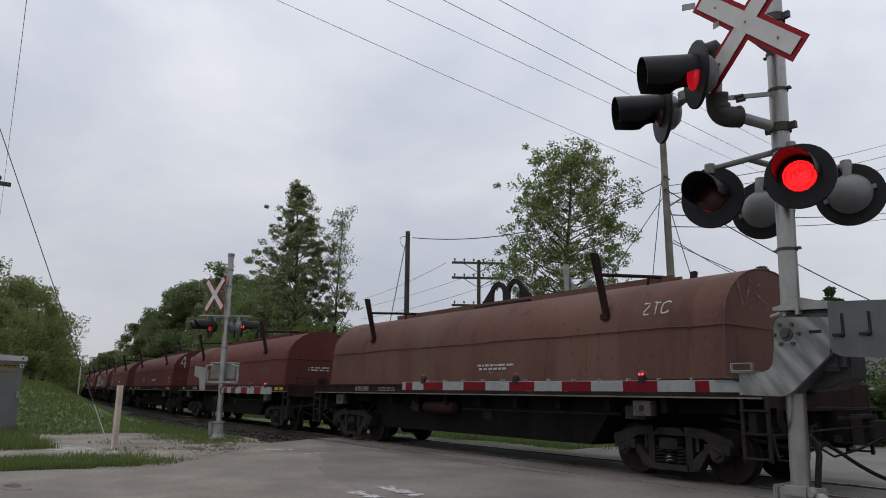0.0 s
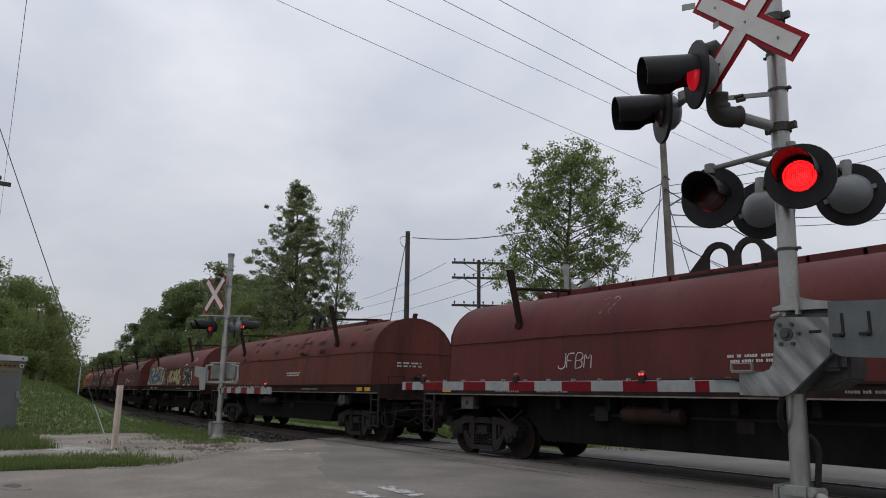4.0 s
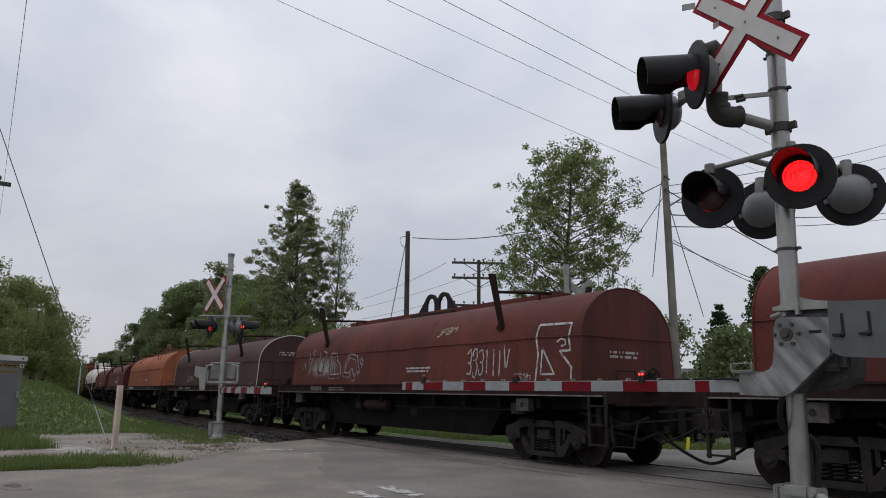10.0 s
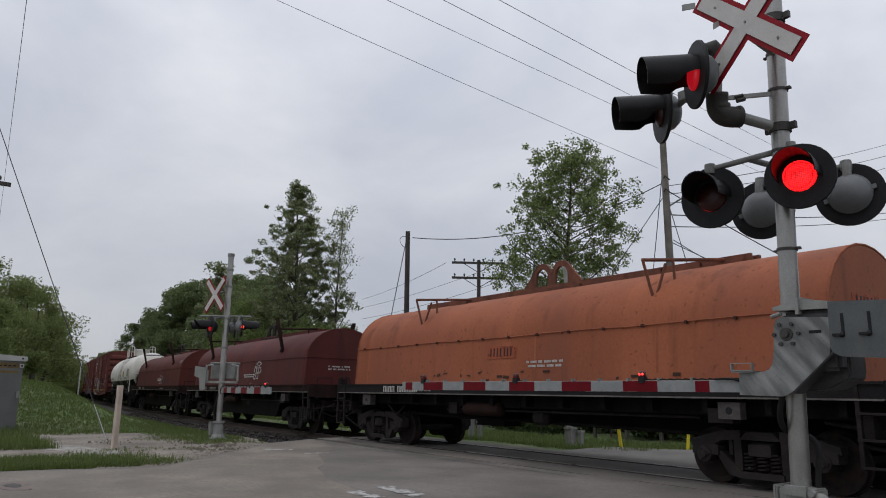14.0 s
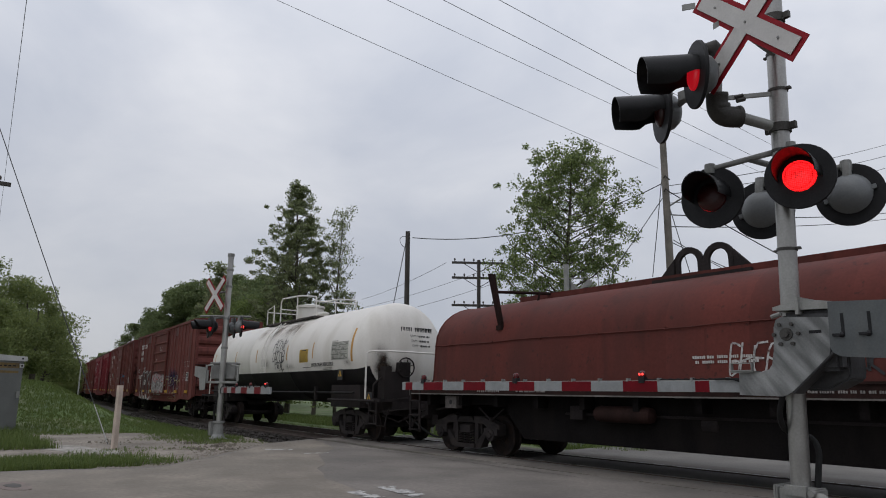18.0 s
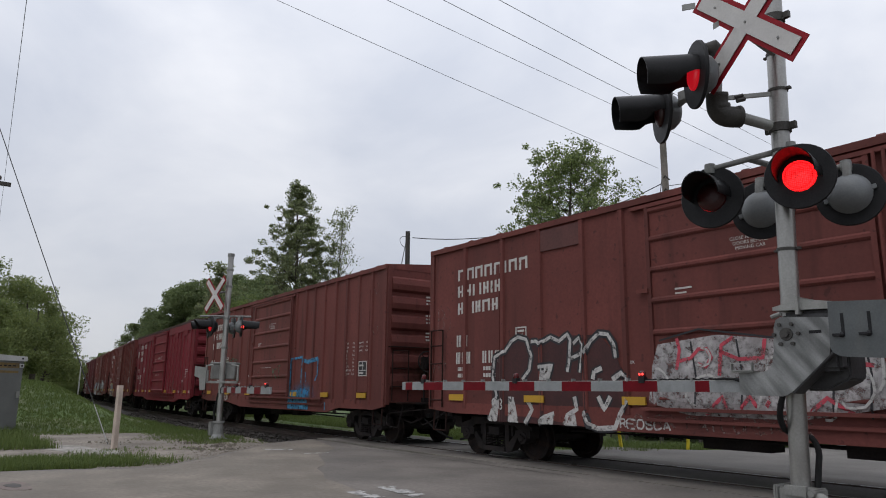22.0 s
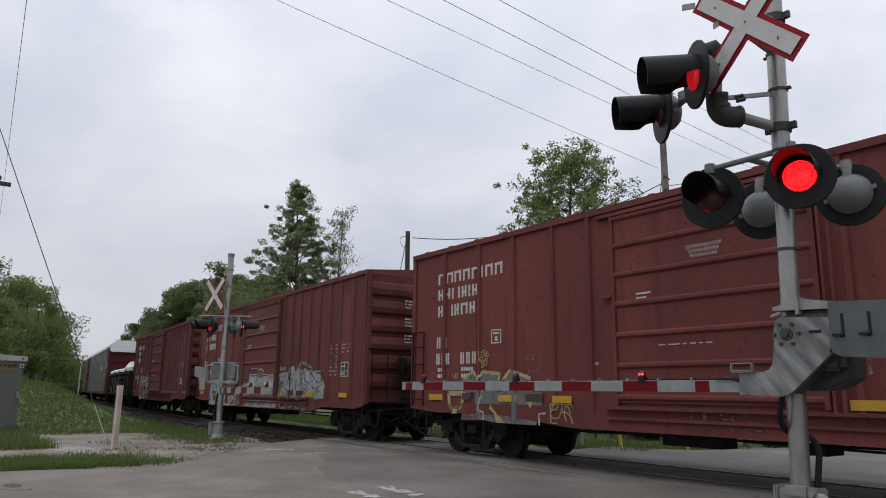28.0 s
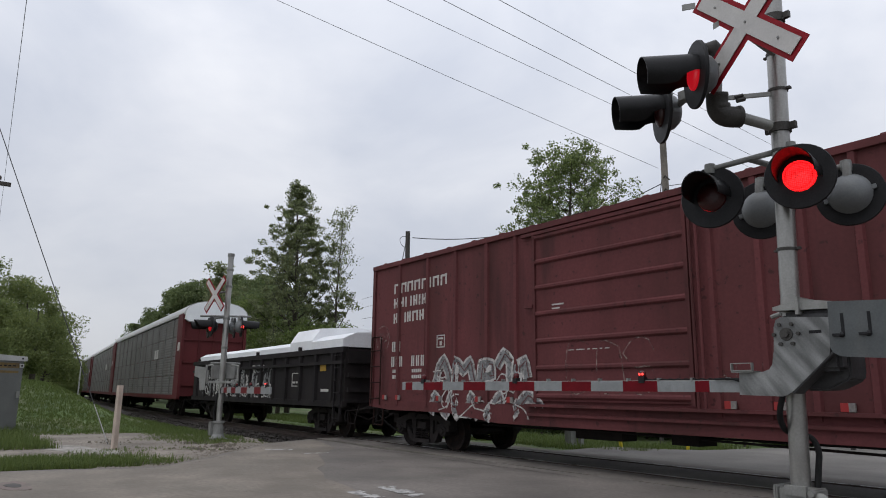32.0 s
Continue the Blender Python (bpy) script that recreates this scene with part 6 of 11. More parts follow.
def m_springs():
    bm = B()
    for x in (-0.2, 0.0, 0.2):
        pts = []
        for i in range(40):
            a = i * 0.785
            pts.append((x + 0.075 * math.cos(a), 0.075 * math.sin(a) - 0.03, 0.235 + 0.26 * i / 39))
        tube(bm, pts, 0.017, 5)
    return bm


def m_bearing():
    bm = B()
    lathe(bm, [(0.115, -0.10), (0.125, 0.0), (0.12, 0.05), (0.06, 0.06), (0.055, 0.085)], Matrix.Identity(4), 14)
    for i in range(3):
        a = i * 2.094
        rod(bm, (0.075 * math.cos(a), 0.075 * math.sin(a), 0.05), (0.075 * math.cos(a), 0.075 * math.sin(a), 0.085), 0.02, 6)
    return bm


def m_bolster():
    bm = B()
    prism(bm, [(-1.12, 0.46), (1.12, 0.46), (1.12, 0.62), (0.5, 0.78), (-0.5, 0.78), (-1.12, 0.62)], -0.17, 0.17, "x")
    for x in (-0.95, 0.95):
        box(bm, x - 0.1, x + 0.1, -0.55, 0.55, 0.42, 0.5)
    box(bm, -0.62, -0.5, -0.9, 0.9, 0.33, 0.42)
    box(bm, 0.5, 0.62, -0.9, 0.9, 0.33, 0.42)
    return bm


def m_coupler():
    bm = B()
    box(bm, -1.0, -0.32, -0.16, 0.16, 0.72, 1.02)
    box(bm, -0.40, -0.22, -0.24, 0.24, 0.66, 1.08)
    prism(bm, [(-0.30, -0.09), (0.02, -0.10), (0.14, -0.16), (0.14, 0.02), (0.05, 0.04), (0.05, 0.12), (-0.05, 0.16), (-0.30, 0.09)], 0.74, 1.0, "z")
    box(bm, -0.22, -0.18, -0.95, 0.1, 1.02, 1.06)
    return bm


def m_hose():
    bm = B()
    tube(bm, round_off([(-0.7, -0.38, 0.66), (-0.52, -0.37, 0.56), (-0.32, -0.24, 0.38), (-0.10, -0.06, 0.22), (0.05, 0.0, 0.19)]), 0.028, 7)
    box(bm, -0.56, -0.44, -0.40, -0.30, 0.68, 0.78)
    return bm


def m_angle_cock():
    bm = B()
    tube(bm, [(-0.9, -1.36, 0.78), (-0.87, -1.40, 0.62), (-0.82, -1.40, 0.50), (-0.78, -1.38, 0.52)], 0.016, 5)
    tube(bm, [(-0.9, -1.36, 0.78), (-0.5, -0.9, 0.86), (-0.1, -0.2, 0.92)], 0.016, 5)
    return bm


def m_end_clutter():
    """Draft gear, train line and brake rods crowded behind the coupler."""
    bm = B()
    box(bm, -1.75, -0.75, -0.42, 0.42, 0.68, 1.18)
    box(bm, -1.30, -1.18, -1.30, 1.30, 0.80, 1.08)
    for y, z in ((-1.05, 0.88), (-0.72, 0.62), (0.70, 0.66), (1.05, 0.9)):
        tube(bm, [(-1.9, y, z + 0.1), (-1.2, y, z), (-0.85, y * 0.9, z - 0.08), (-0.6, y * 0.7, z + 0.05)], 0.03, 6)
    box(bm, -1.15, -0.85, -0.95, -0.62, 0.72, 1.05)
    box(bm, -1.10, -0.88, 0.58, 0.86, 0.55, 0.95)
    tube(bm, [(-0.9, -0.5, 0.7), (-0.5, -0.55, 0.5), (-0.2, -0.45, 0.62), (0.05, -0.3, 0.78)], 0.018, 5)
    tube(bm, [(-1.0, -1.25, 0.95), (-0.9, -1.28, 0.45), (-0.5, -1.28, 0.45), (-0.45, -1.2, 0.9)], 0.02, 5)
    return bm


AXLES = []


def trucks(car, half, gauge_y=1.0, rear=None):
    """Two four-wheel trucks: side frames, bolsters, springs, bearings and turning axles."""
    for tx in (-(rear or half), half):
        share("bolster", cached("bolster", m_bolster, TRUCK), car, Matrix.Translation((tx, 0, 0)))
        for sy in (-1, 1):
            turn = 0 if sy < 0 else 180
            fr = share("side_frame", cached("side_frame", m_sideframe, TRUCK), car, pose(tx, sy * gauge_y, 0, 0, 0, turn))
            share("spring_nest", cached("spring_nest", m_springs, UNDER, True), fr)
            for ax in (-0.89, 0.89):
                share("bearing", cached("bearing", m_bearing, TRUCK, True), fr, facing((ax, -0.10, 0.44), (0, -1, 0)))
        for ax in (-0.89, 0.89):
            a = share("axle", cached("axle", m_axle, TRUCK, True), car, Matrix.Translation((tx + ax, 0, 0.42)))
            for sy in (-1, 1):
                w = share("wheel", cached("wheel", m_wheel, WHEEL, True), a, facing((0, sy * 0.735, 0), (0, -sy, 0)))
                w["label"] = "dark steel wheel with a worn rim"
            AXLES.append((car, a, tx + ax))


def ends(car, half):
    """Couplers, hoses and uncoupling levers at both ends."""
    for e in (-1, 1):
        m = pose(e * half, 0, 0, 0, 0, 0 if e > 0 else 180)
        share("coupler", cached("coupler", m_coupler, UNDER), car, m)
        share_pieces("brake_rod", "end_clutter", m_end_clutter, UNDER, car, m)
        share("air_hose", cached("air_hose", m_hose, HOSE, True), car, m)
        share("uncoupling_lever", cached("uncoupling_lever", m_angle_cock, UNDER), car, m)
        if e < 0:
            share("uncoupling_lever", cached("uncoupling_lever_b", lambda: bmesh_mirror(m_angle_cock()), UNDER), car, m)


def bmesh_mirror(bm):
    for v in bm.verts:
        v.co.y = -v.co.y
    return bm


def ladder(parent, x0, x1, y, z0, z1, rungs, mat, name="ladder", axis="x"):
    bm = B()
    if axis == "x":
        for x in (x0, x1):
            box(bm, x - 0.025, x + 0.025, y - 0.02, y + 0.04, z0, z1)
        for i in range(rungs):
            z = z0 + 0.08 + (z1 - z0 - 0.16) * i / max(1, rungs - 1)
            rod(bm, (x0, y - 0.03, z), (x1, y - 0.03, z), 0.014, 6)
    else:
        for yy in (x0, x1):
            box(bm, y - 0.04, y + 0.02, yy - 0.025, yy + 0.025, z0, z1)
        for i in range(rungs):
            z = z0 + 0.08 + (z1 - z0 - 0.16) * i / max(1, rungs - 1)
            rod(bm, (y, x0, z), (y, x1, z), 0.014, 6)
    return part(name, bm, mat, parent)


# letters as strokes on a 4 by 6 grid, for hand-sprayed writing
STROKE = {"A": "00 26 40|12 32", "B": "00 06 36 45 44 33 03|33 42 41 30 00", "C": "45 36 16 05 01 10 30 41", "D": "00 06 26 44 42 20 00",
          "E": "46 06 00 40|03 33", "F": "00 06 46|03 33", "G": "45 36 16 05 01 10 30 41 43 23", "H": "00 06|40 46|03 43", "I": "20 26",
          "J": "46 41 30 10 01", "K": "00 06|46 03 40", "L": "06 00 40", "M": "00 06 23 46 40", "N": "00 06 40 46", "O": "10 01 05 16 36 45 41 30 10",
          "P": "00 06 36 45 44 33 03", "R": "00 06 36 45 44 33 03|23 40", "S": "45 36 16 05 04 13 33 42 41 30 10 01", "T": "06 46|26 20", "U": "06 01 10 30 41 46",
          "V": "06 20 46", "W": "06 10 23 30 46", "X": "00 46|06 40", "Y": "06 23 46|23 20", "Z": "06 46 00 40", "0": "10 01 05 16 36 45 41 30 10",
          "1": "15 26 20", "2": "05 16 36 45 44 00 40", "3": "05 16 36 45 44 33 13|33 42 41 30 10 01", "4": "30 36 02 42", "5": "46 06 03 33 42 41 30 10 01",
          "8": "13 04 05 16 36 45 44 33 13 02 01 10 30 41 42 33", "9": "43 14 05 16 36 45 42 30 10", "7": "06 46 10", "6": "45 26 04 01 10 30 41 42 33 03", ".": "20 21"}


def strokes(word, x, z, h, w=None, gap=0.35, jit=0.0, rnd=None, slant=0.0):
    """Polylines (x, z) for a word of height h."""
    w = w or h * 0.62
    out = []
    for ch in word:
        if ch in STROKE:
            for run_ in STROKE[ch].split("|"):
                pl = []
                for p in run_.split():
                    u, v = int(p[0]) / 4, int(p[1]) / 6
                    if rnd:
                        u, v = u + rnd.uniform(-jit, jit), v + rnd.uniform(-jit, jit)
                    pl.append((x + u * w + v * h * slant, z + v * h))
                if rnd:
                    soft_ = [pl[0]]
                    for (ax, az), (bx, bz) in zip(pl, pl[1:]):
                        soft_ += [(ax * 0.75 + bx * 0.25, az * 0.75 + bz * 0.25), (ax * 0.25 + bx * 0.75, az * 0.25 + bz * 0.75)]
                    pl = soft_ + [pl[-1]]
                out.append(pl)
        x += w * (1 + gap)
    return out


def ribbon(bm, lines, width, fit, lift, step=0.06):
    """Flat sprayed or painted bands along polylines, laid on a surface y = fit(x, z)."""
    for pl in lines:
        pts = []
        for (ax, az), (bx, bz) in zip(pl, pl[1:]):
            n = max(1, int(math.hypot(bx - ax, bz - az) / step))
            pts += [(ax + (bx - ax) * i / n, az + (bz - az) * i / n) for i in range(n)]
        pts.append(pl[-1])
        rows = []
        for i, (px, pz) in enumerate(pts):
            a, b = pts[max(0, i - 1)], pts[min(len(pts) - 1, i + 1)]
            dx, dz = b[0] - a[0], b[1] - a[1]
            d = math.hypot(dx, dz) or 1
            nx, nz = -dz / d * width / 2, dx / d * width / 2
            row = []
            for k in (-1, 0, 1):
                qx, qz = px + nx * k, pz + nz * k
                row.append(bm.verts.new((qx, fit(qx, qz) - lift, qz)))
            rows.append(row)
        for r0, r1 in zip(rows, rows[1:]):
            for k in (0, 1):
                bm.faces.new((r0[k], r0[k + 1], r1[k + 1], r1[k]))
    return bm


def patch(bm, pts, fit, lift, step=0.12):
    """A painted area: an outline (x, z) filled in upright strips that follow the surface."""
    xs = [p[0] for p in pts]
    x0, x1 = min(xs), max(xs)
    n = max(2, int((x1 - x0) / step))

    def span(x):
        zs = []
        for (ax, az), (bx, bz) in zip(pts, pts[1:] + pts[:1]):
            if (ax <= x < bx) or (bx <= x < ax):
                zs.append(az + (bz - az) * (x - ax) / (bx - ax))
        return (min(zs), max(zs)) if len(zs) > 1 else None
    prev = None
    for i in range(n + 1):
        x = x0 + (x1 - x0) * min(max(i / n, 1e-4), 1 - 1e-4)
        s = span(x)
        col = None
        if s:
            col = [bm.verts.new((x, fit(x, z) - lift, z)) for z in np.linspace(s[0], s[1], 7)]
        if prev and col:
            for a, b, c, d in zip(prev, prev[1:], col[1:], col):
                bm.faces.new((a, b, c, d))
        prev = col
    return bm


def fill(bm, pts, fit, lift, step=0.03):
    """A painted area of any outline (x, z), filled in narrow upright strips."""
    def spans(x):
        zs = []
        for (ax, az), (bx, bz) in zip(pts, pts[1:] + pts[:1]):
            if (ax <= x < bx) or (bx <= x < ax):
                zs.append(az + (bz - az) * (x - ax) / (bx - ax))
        zs.sort()
        return list(zip(zs[::2], zs[1::2]))
    x0, x1 = min(p[0] for p in pts), max(p[0] for p in pts)
    n = max(2, int((x1 - x0) / step))
    for i in range(n):
        a, b = x0 + (x1 - x0) * i / n, x0 + (x1 - x0) * (i + 1) / n
        sa, sb = spans(a + 1e-5), spans(b - 1e-5)
        if len(sa) != len(sb):
            sa = sb = spans((a + b) / 2)
        for (l0, h0), (l1, h1) in zip(sa, sb):
            k = 4
            ca = [bm.verts.new((a, fit(a, z) - lift, z)) for z in np.linspace(l0, h0, k)]
            cb = [bm.verts.new((b, fit(b, z) - lift, z)) for z in np.linspace(l1, h1, k)]
            for j in range(k - 1):
                bm.faces.new((ca[j], ca[j + 1], cb[j + 1], cb[j]))
    bmesh.ops.remove_doubles(bm, verts=bm.verts, dist=0.0008)
    return bm


def fine_print(bm, x, z, h, length, fit, lift=0.006, seed=1):
    """A line of small print as short upright bars in word groups."""
    r = random.Random(seed)
    end = x + length
    while x < end:
        for k in range(r.randint(2, 6)):
            w = h * r.uniform(0.4, 0.75)
            box(bm, x, x + w, fit(x, z) - lift, fit(x, z) + 0.001, z, z + h * r.uniform(0.85, 1.0))
            x += w + h * 0.25
        x += h * r.uniform(0.5, 1.2)


def bars(bm, x, z, h, widths, fit, lift=0.006, gap=0.3):
    """Plain letter-sized bars in a row."""
    for w in widths:
        if w > 0:
            box(bm, x, x + w, fit(x, z) - lift, fit(x, z) + 0.001, z, z + h)
        x += abs(w) + gap * h
    return x


WORDS = {}


def lettering(name, text, size, m, mat, parent, bold=0.0, side="CENTER"):
    """Built-in letters as a flat mesh; alike words share one mesh."""
    key = (text, size, mat.name, bold, side)
    if key not in WORDS:
        cu = bpy.data.curves.new(name, "FONT")
        cu.offset = bold
        cu.body, cu.size, cu.align_x, cu.align_y, cu.resolution_u = text, size, side, "CENTER", 2
        tmp = bpy.data.objects.new(name, cu)
        WORDS[key] = bpy.data.meshes.new_from_object(tmp)
        bpy.data.objects.remove(tmp)
        WORDS[key].materials.clear()
        WORDS[key].materials.append(mat)
    return share(name, WORDS[key], parent, m)


FRONT = Matrix(((1, 0, 0, 0), (0, 0, -1, 0), (0, 1, 0, 0), (0, 0, 0, 1)))


def side_at(x, y, z):
    return Matrix.Translation((x, y, z)) @ FRONT


def end_at(x, y, z):
    return Matrix.Translation((x, y, z)) @ pose(0, 0, 0, 90, 0, 90)


# ---- coil cars
def hood_y(x, z):
    """The near face of a coil hood."""
    if z < 2.38:
        return -1.36 + 0.06 * max(0, z - 1.5) / 0.88
    return -1.30 * math.sqrt(max(0.0, 1 - ((z - 2.38) / 0.98) ** 2))


def hood_profile(n=14):
    pts = [(-1.36, 1.5), (-1.30, 2.38)]
    for i in range(1, n):
        a = math.pi - math.pi * i / n
        pts.append((1.30 * math.cos(a), 2.38 + 0.98 * math.sin(a)))
    return pts + [(1.30, 2.38), (1.36, 1.5)]


def m_hood():
    bm = B()
    prof = hood_profile()
    xs = [-6.40] + list(np.linspace(-6.37, 6.37, 46)) + [6.40]
    rows = []
    for x in xs:
        k = 0.985 if abs(x) > 6.38 else 1.0
        row = []
        for y, z in prof:
            # shallow dents in the thin sheet
            d = 0.010 * noise.noise((x * 0.9, y * 1.3, z * 1.3)) + 0.005 * noise.noise((x * 2.6, y * 2.0, z * 2.0)) if abs(x) < 6.3 and z > 1.6 else 0.0
            row.append(bm.verts.new((x, y * k * (1 - 0.004) + d, 1.5 + (z - 1.5) * k - abs(d))))
        rows.append(row)
    skin(bm, rows)
    return bm


def m_seam():
    bm = B()
    r = random.Random(4)
    for sy in (-1, 1):
        pts = []
        for i in range(27):
            x = -6.41 + 12.82 * i / 26
            pts.append((x, sy * 1.315, 2.385 + r.uniform(-0.012, 0.012)))
        tube(bm, pts, 0.011, 5)
        for i in range(9):
            x = -5.8 + i * 1.45
            box(bm, x - 0.016, x + 0.016, sy * 1.302 - 0.018, sy * 1.302 + 0.018, 2.36, 2.405)
    for e in (-1, 1):
        tube(bm, [(e * 6.41, -1.31, 2.385), (e * 6.43, 0, 2.37), (e * 6.41, 1.31, 2.385)], 0.010, 5)
    return bm


def m_joint():
    """Upright lap joints of the side sheets, each with its row of rivets."""
    bm = B()
    for sy in (-1, 1):
        for i in range(8):
            x = -5.075 + i * 1.45
            prism(bm, [(x - 0.022, 1.53), (x + 0.022, 1.53), (x + 0.022, 2.34), (x - 0.022, 2.34)], sy * 1.335, sy * 1.3535)
    for v in bm.verts:
        v.co.y += math.copysign(0.06, v.co.y) * -max(0.0, v.co.z - 1.5) / 0.88
    return bm


def m_rim():
    bm = B()
    for e in (-1, 1):
        pts = [(e * 6.392, y * 0.998, 1.5 + (z - 1.5) * 0.998) for y, z in hood_profile()]
        tube(bm, pts, 0.016, 5)
    return bm


def m_ridge():
    bm = B()
    for y in (-0.16, 0.10):
        box(bm, -4.7, 4.7, y, y + 0.06, 3.32, 3.47)
    for i in range(12):
        x = -4.6 + i * 0.836
        box(bm, x - 0.03, x + 0.03, -0.16, 0.16, 3.33, 3.45)
    return bm


def m_lift_hook():
    bm = B()
    for y in (-0.06,):
        for x in (-0.34, 0.26):
            outer = [(x + 0.30 * math.cos(math.pi * i / 10), 3.66 + 0.30 * math.sin(math.pi * i / 10)) for i in range(11)]
            inner = [(x + 0.19 * math.cos(math.pi * i / 10), 3.66 + 0.19 * math.sin(math.pi * i / 10)) for i in range(11)]
            for i in range(10):
                prism(bm, [outer[i], outer[i + 1], inner[i + 1], inner[i]], y, y + 0.07)
            box(bm, x - 0.30, x - 0.19, y, y + 0.07, 3.36, 3.66)
            box(bm, x + 0.19, x + 0.30, y, y + 0.07, 3.36, 3.66)
        prism(bm, [(-1.05, 3.36), (-0.60, 3.36), (-0.60, 3.80)], y, y + 0.06)
        prism(bm, [(0.98, 3.36), (0.54, 3.36), (0.54, 3.80)], y, y + 0.06)
    box(bm, -1.0, 0.95, -0.25, 0.25, 3.33, 3.40)
    return bm


def m_post():
    bm = B()
    prism(bm, [(-1.17, 2.66), (-1.26, 2.68), (-1.55, 3.80), (-1.43, 3.80)], -0.05, 0.05, "x")
    rod(bm, (0, -1.42, 3.42), (0.42, -0.1, 3.46), 0.035, 6)
    box(bm, -0.08, 0.08, -1.30, -1.14, 2.62, 2.72)
    rod(bm, (0.32, -0.45, 3.22), (0.34, -0.42, 3.44), 0.025, 6)
    return bm


def m_vpost():
    bm = B()
    rod(bm, (0.0, -1.10, 2.78), (-0.09, -1.24, 3.42), 0.026, 6)
    rod(bm, (0.03, -1.10, 2.78), (0.16, -0.95, 3.36), 0.024, 6)
    rod(bm, (-0.11, -1.24, 3.42), (0.80, -0.1, 3.43), 0.030, 6)
    rod(bm, (0.26, -0.85, 3.0), (0.24, -0.85, 3.42), 0.024, 6)
    return bm


def m_coil_under():
    bm = B()
    prism(bm, [(-6.95, 1.06), (-4.2, 1.06), (-3.6, 0.43), (3.5, 0.43), (3.95, 1.0), (6.95, 1.06), (6.95, 1.41), (-6.95, 1.41)], -1.12, 1.12)
    for x in np.linspace(-6.5, 6.5, 12):
        box(bm, x - 0.06, x + 0.06, -1.40, 1.40, 1.04, 1.40)
    box(bm, -7.6, 7.6, -0.32, 0.32, 0.70, 1.14)
    return bm


def m_flat_under():
    bm = B()
    box(bm, -6.95, 6.95, -1.2, 1.2, 1.02, 1.41)
    for x in np.linspace(-6.5, 6.5, 14):
        box(bm, x - 0.05, x + 0.05, -1.42, 1.42, 1.06, 1.40)
    box(bm, -7.6, 7.6, -0.32, 0.32, 0.70, 1.10)
    box(bm, -1.6, -0.7, -0.9, -0.4, 0.62, 1.02)
    rod(bm, (-4.5, -0.9, 0.8), (4.2, -0.9, 0.72), 0.03, 6)
    return bm


def m_flange():
    bm = B()
    for sy in (-1, 1):
        box(bm, -7.05, 7.05, sy * 1.535, sy * 1.40, 1.272, 1.296)
    return bm


def m_sill():
    bm = B()
    for sy in (-1, 1):
        box(bm, -7.05, 7.05, sy * 1.50, sy * 1.44, 1.29, 1.50)
        box(bm, -7.05, 7.05, sy * 1.53, sy * 1.40, 1.475, 1.51)
    box(bm, -7.05, 7.05, -1.44, 1.44, 1.40, 1.47)
    for e in (-1, 1):
        box(bm, e * 7.05, e * 7.12, -1.5, 1.5, 1.15, 1.52)
        box(bm, e * 7.12, e * 7.42, -1.3, 1.3, 1.12, 1.16)
    return bm


def m_tank_small():
    bm = B()
    m = facing((-0.95, -1.26, 0.98), (1, 0, 0))
    lathe(bm, [(0.05, -0.62), (0.12, -0.58), (0.14, -0.50), (0.14, 0.50), (0.12, 0.58), (0.05, 0.62)], m, 16)
    return bm


def m_valves():
    bm = B()
    box(bm, -2.2, -1.9, -1.25, -1.0, 0.86, 1.1)
    rod(bm, (-2.4, -1.15, 0.95), (4.2, -1.1, 0.98), 0.025, 6)
    tube(bm, [(-4.9, -1.2, 1.0), (-4.5, -1.2, 0.75), (-4.1, -1.2, 1.0)], 0.02, 6)
    lathe(bm, [(0.04, -0.18), (0.15, -0.15), (0.15, 0.12), (0.05, 0.18)], facing((0.6, -1.0, 0.85), (1, 0, 0)), 12)
    box(bm, 4.55, 4.95, -1.42, -1.2, 0.92, 1.13)
    return bm


def m_box_tag():
    bm = B()
    box(bm, 4.75, 5.10, -1.46, -1.30, 0.98, 1.22)
    box(bm, -5.78, -5.38, -1.46, -1.30, 0.98, 1.24)
    return bm


def m_end_gear():
    bm = B()
    for sy in (-1, 1):
        for x in (6.72, 7.10):
            box(bm, x - 0.025, x + 0.025, sy * 1.50 - 0.02, sy * 1.50 + 0.02, 0.42, 1.5)
        for z in (0.45, 0.78, 1.10):
            box(bm, 6.70, 7.12, sy * 1.52 - 0.025, sy * 1.52 + 0.025, z, z + 0.03)
    for y in (-1.25, -0.75):
        rod(bm, (7.14, y, 1.5), (7.14, y, 1.72), 0.016, 6)
    rod(bm, (7.14, -1.25, 1.72), (7.14, -0.75, 1.72), 0.016, 6)
    return bm


def m_brake_wheel():
    bm = B()
    pts = [(7.2, -0.35 + 0.20 * math.cos(a), 1.58 + 0.20 * math.sin(a)) for a in np.linspace(0, 2 * math.pi, 17)]
    tube(bm, pts, 0.018, 5)
    for a in np.linspace(0, math.pi, 4)[:3]:
        rod(bm, (7.2, -0.35 - 0.20 * math.cos(a), 1.58 - 0.20 * math.sin(a)), (7.2, -0.35 + 0.20 * math.cos(a), 1.58 + 0.20 * math.sin(a)), 0.012, 5)
    box(bm, 7.0, 7.18, -0.47, -0.23, 1.4, 1.70)
    return bm


def m_sill_yellow():
    bm = B()
    for x in (-6.4, 5.9, 6.35):
        box(bm, x, x + 0.3, -1.514, -1.49, 1.33, 1.43)
    return bm


# slack in the couplings moves each car a little along the train
SLACK = {0: -0.12, 1: -0.26, 2: -0.22, 3: -0.42, 4: -0.40, 5: -0.32, 6: -0.33, 7: -0.30, 8: -0.10, 9: -0.20, 10: -0.06}
TRAIN = []


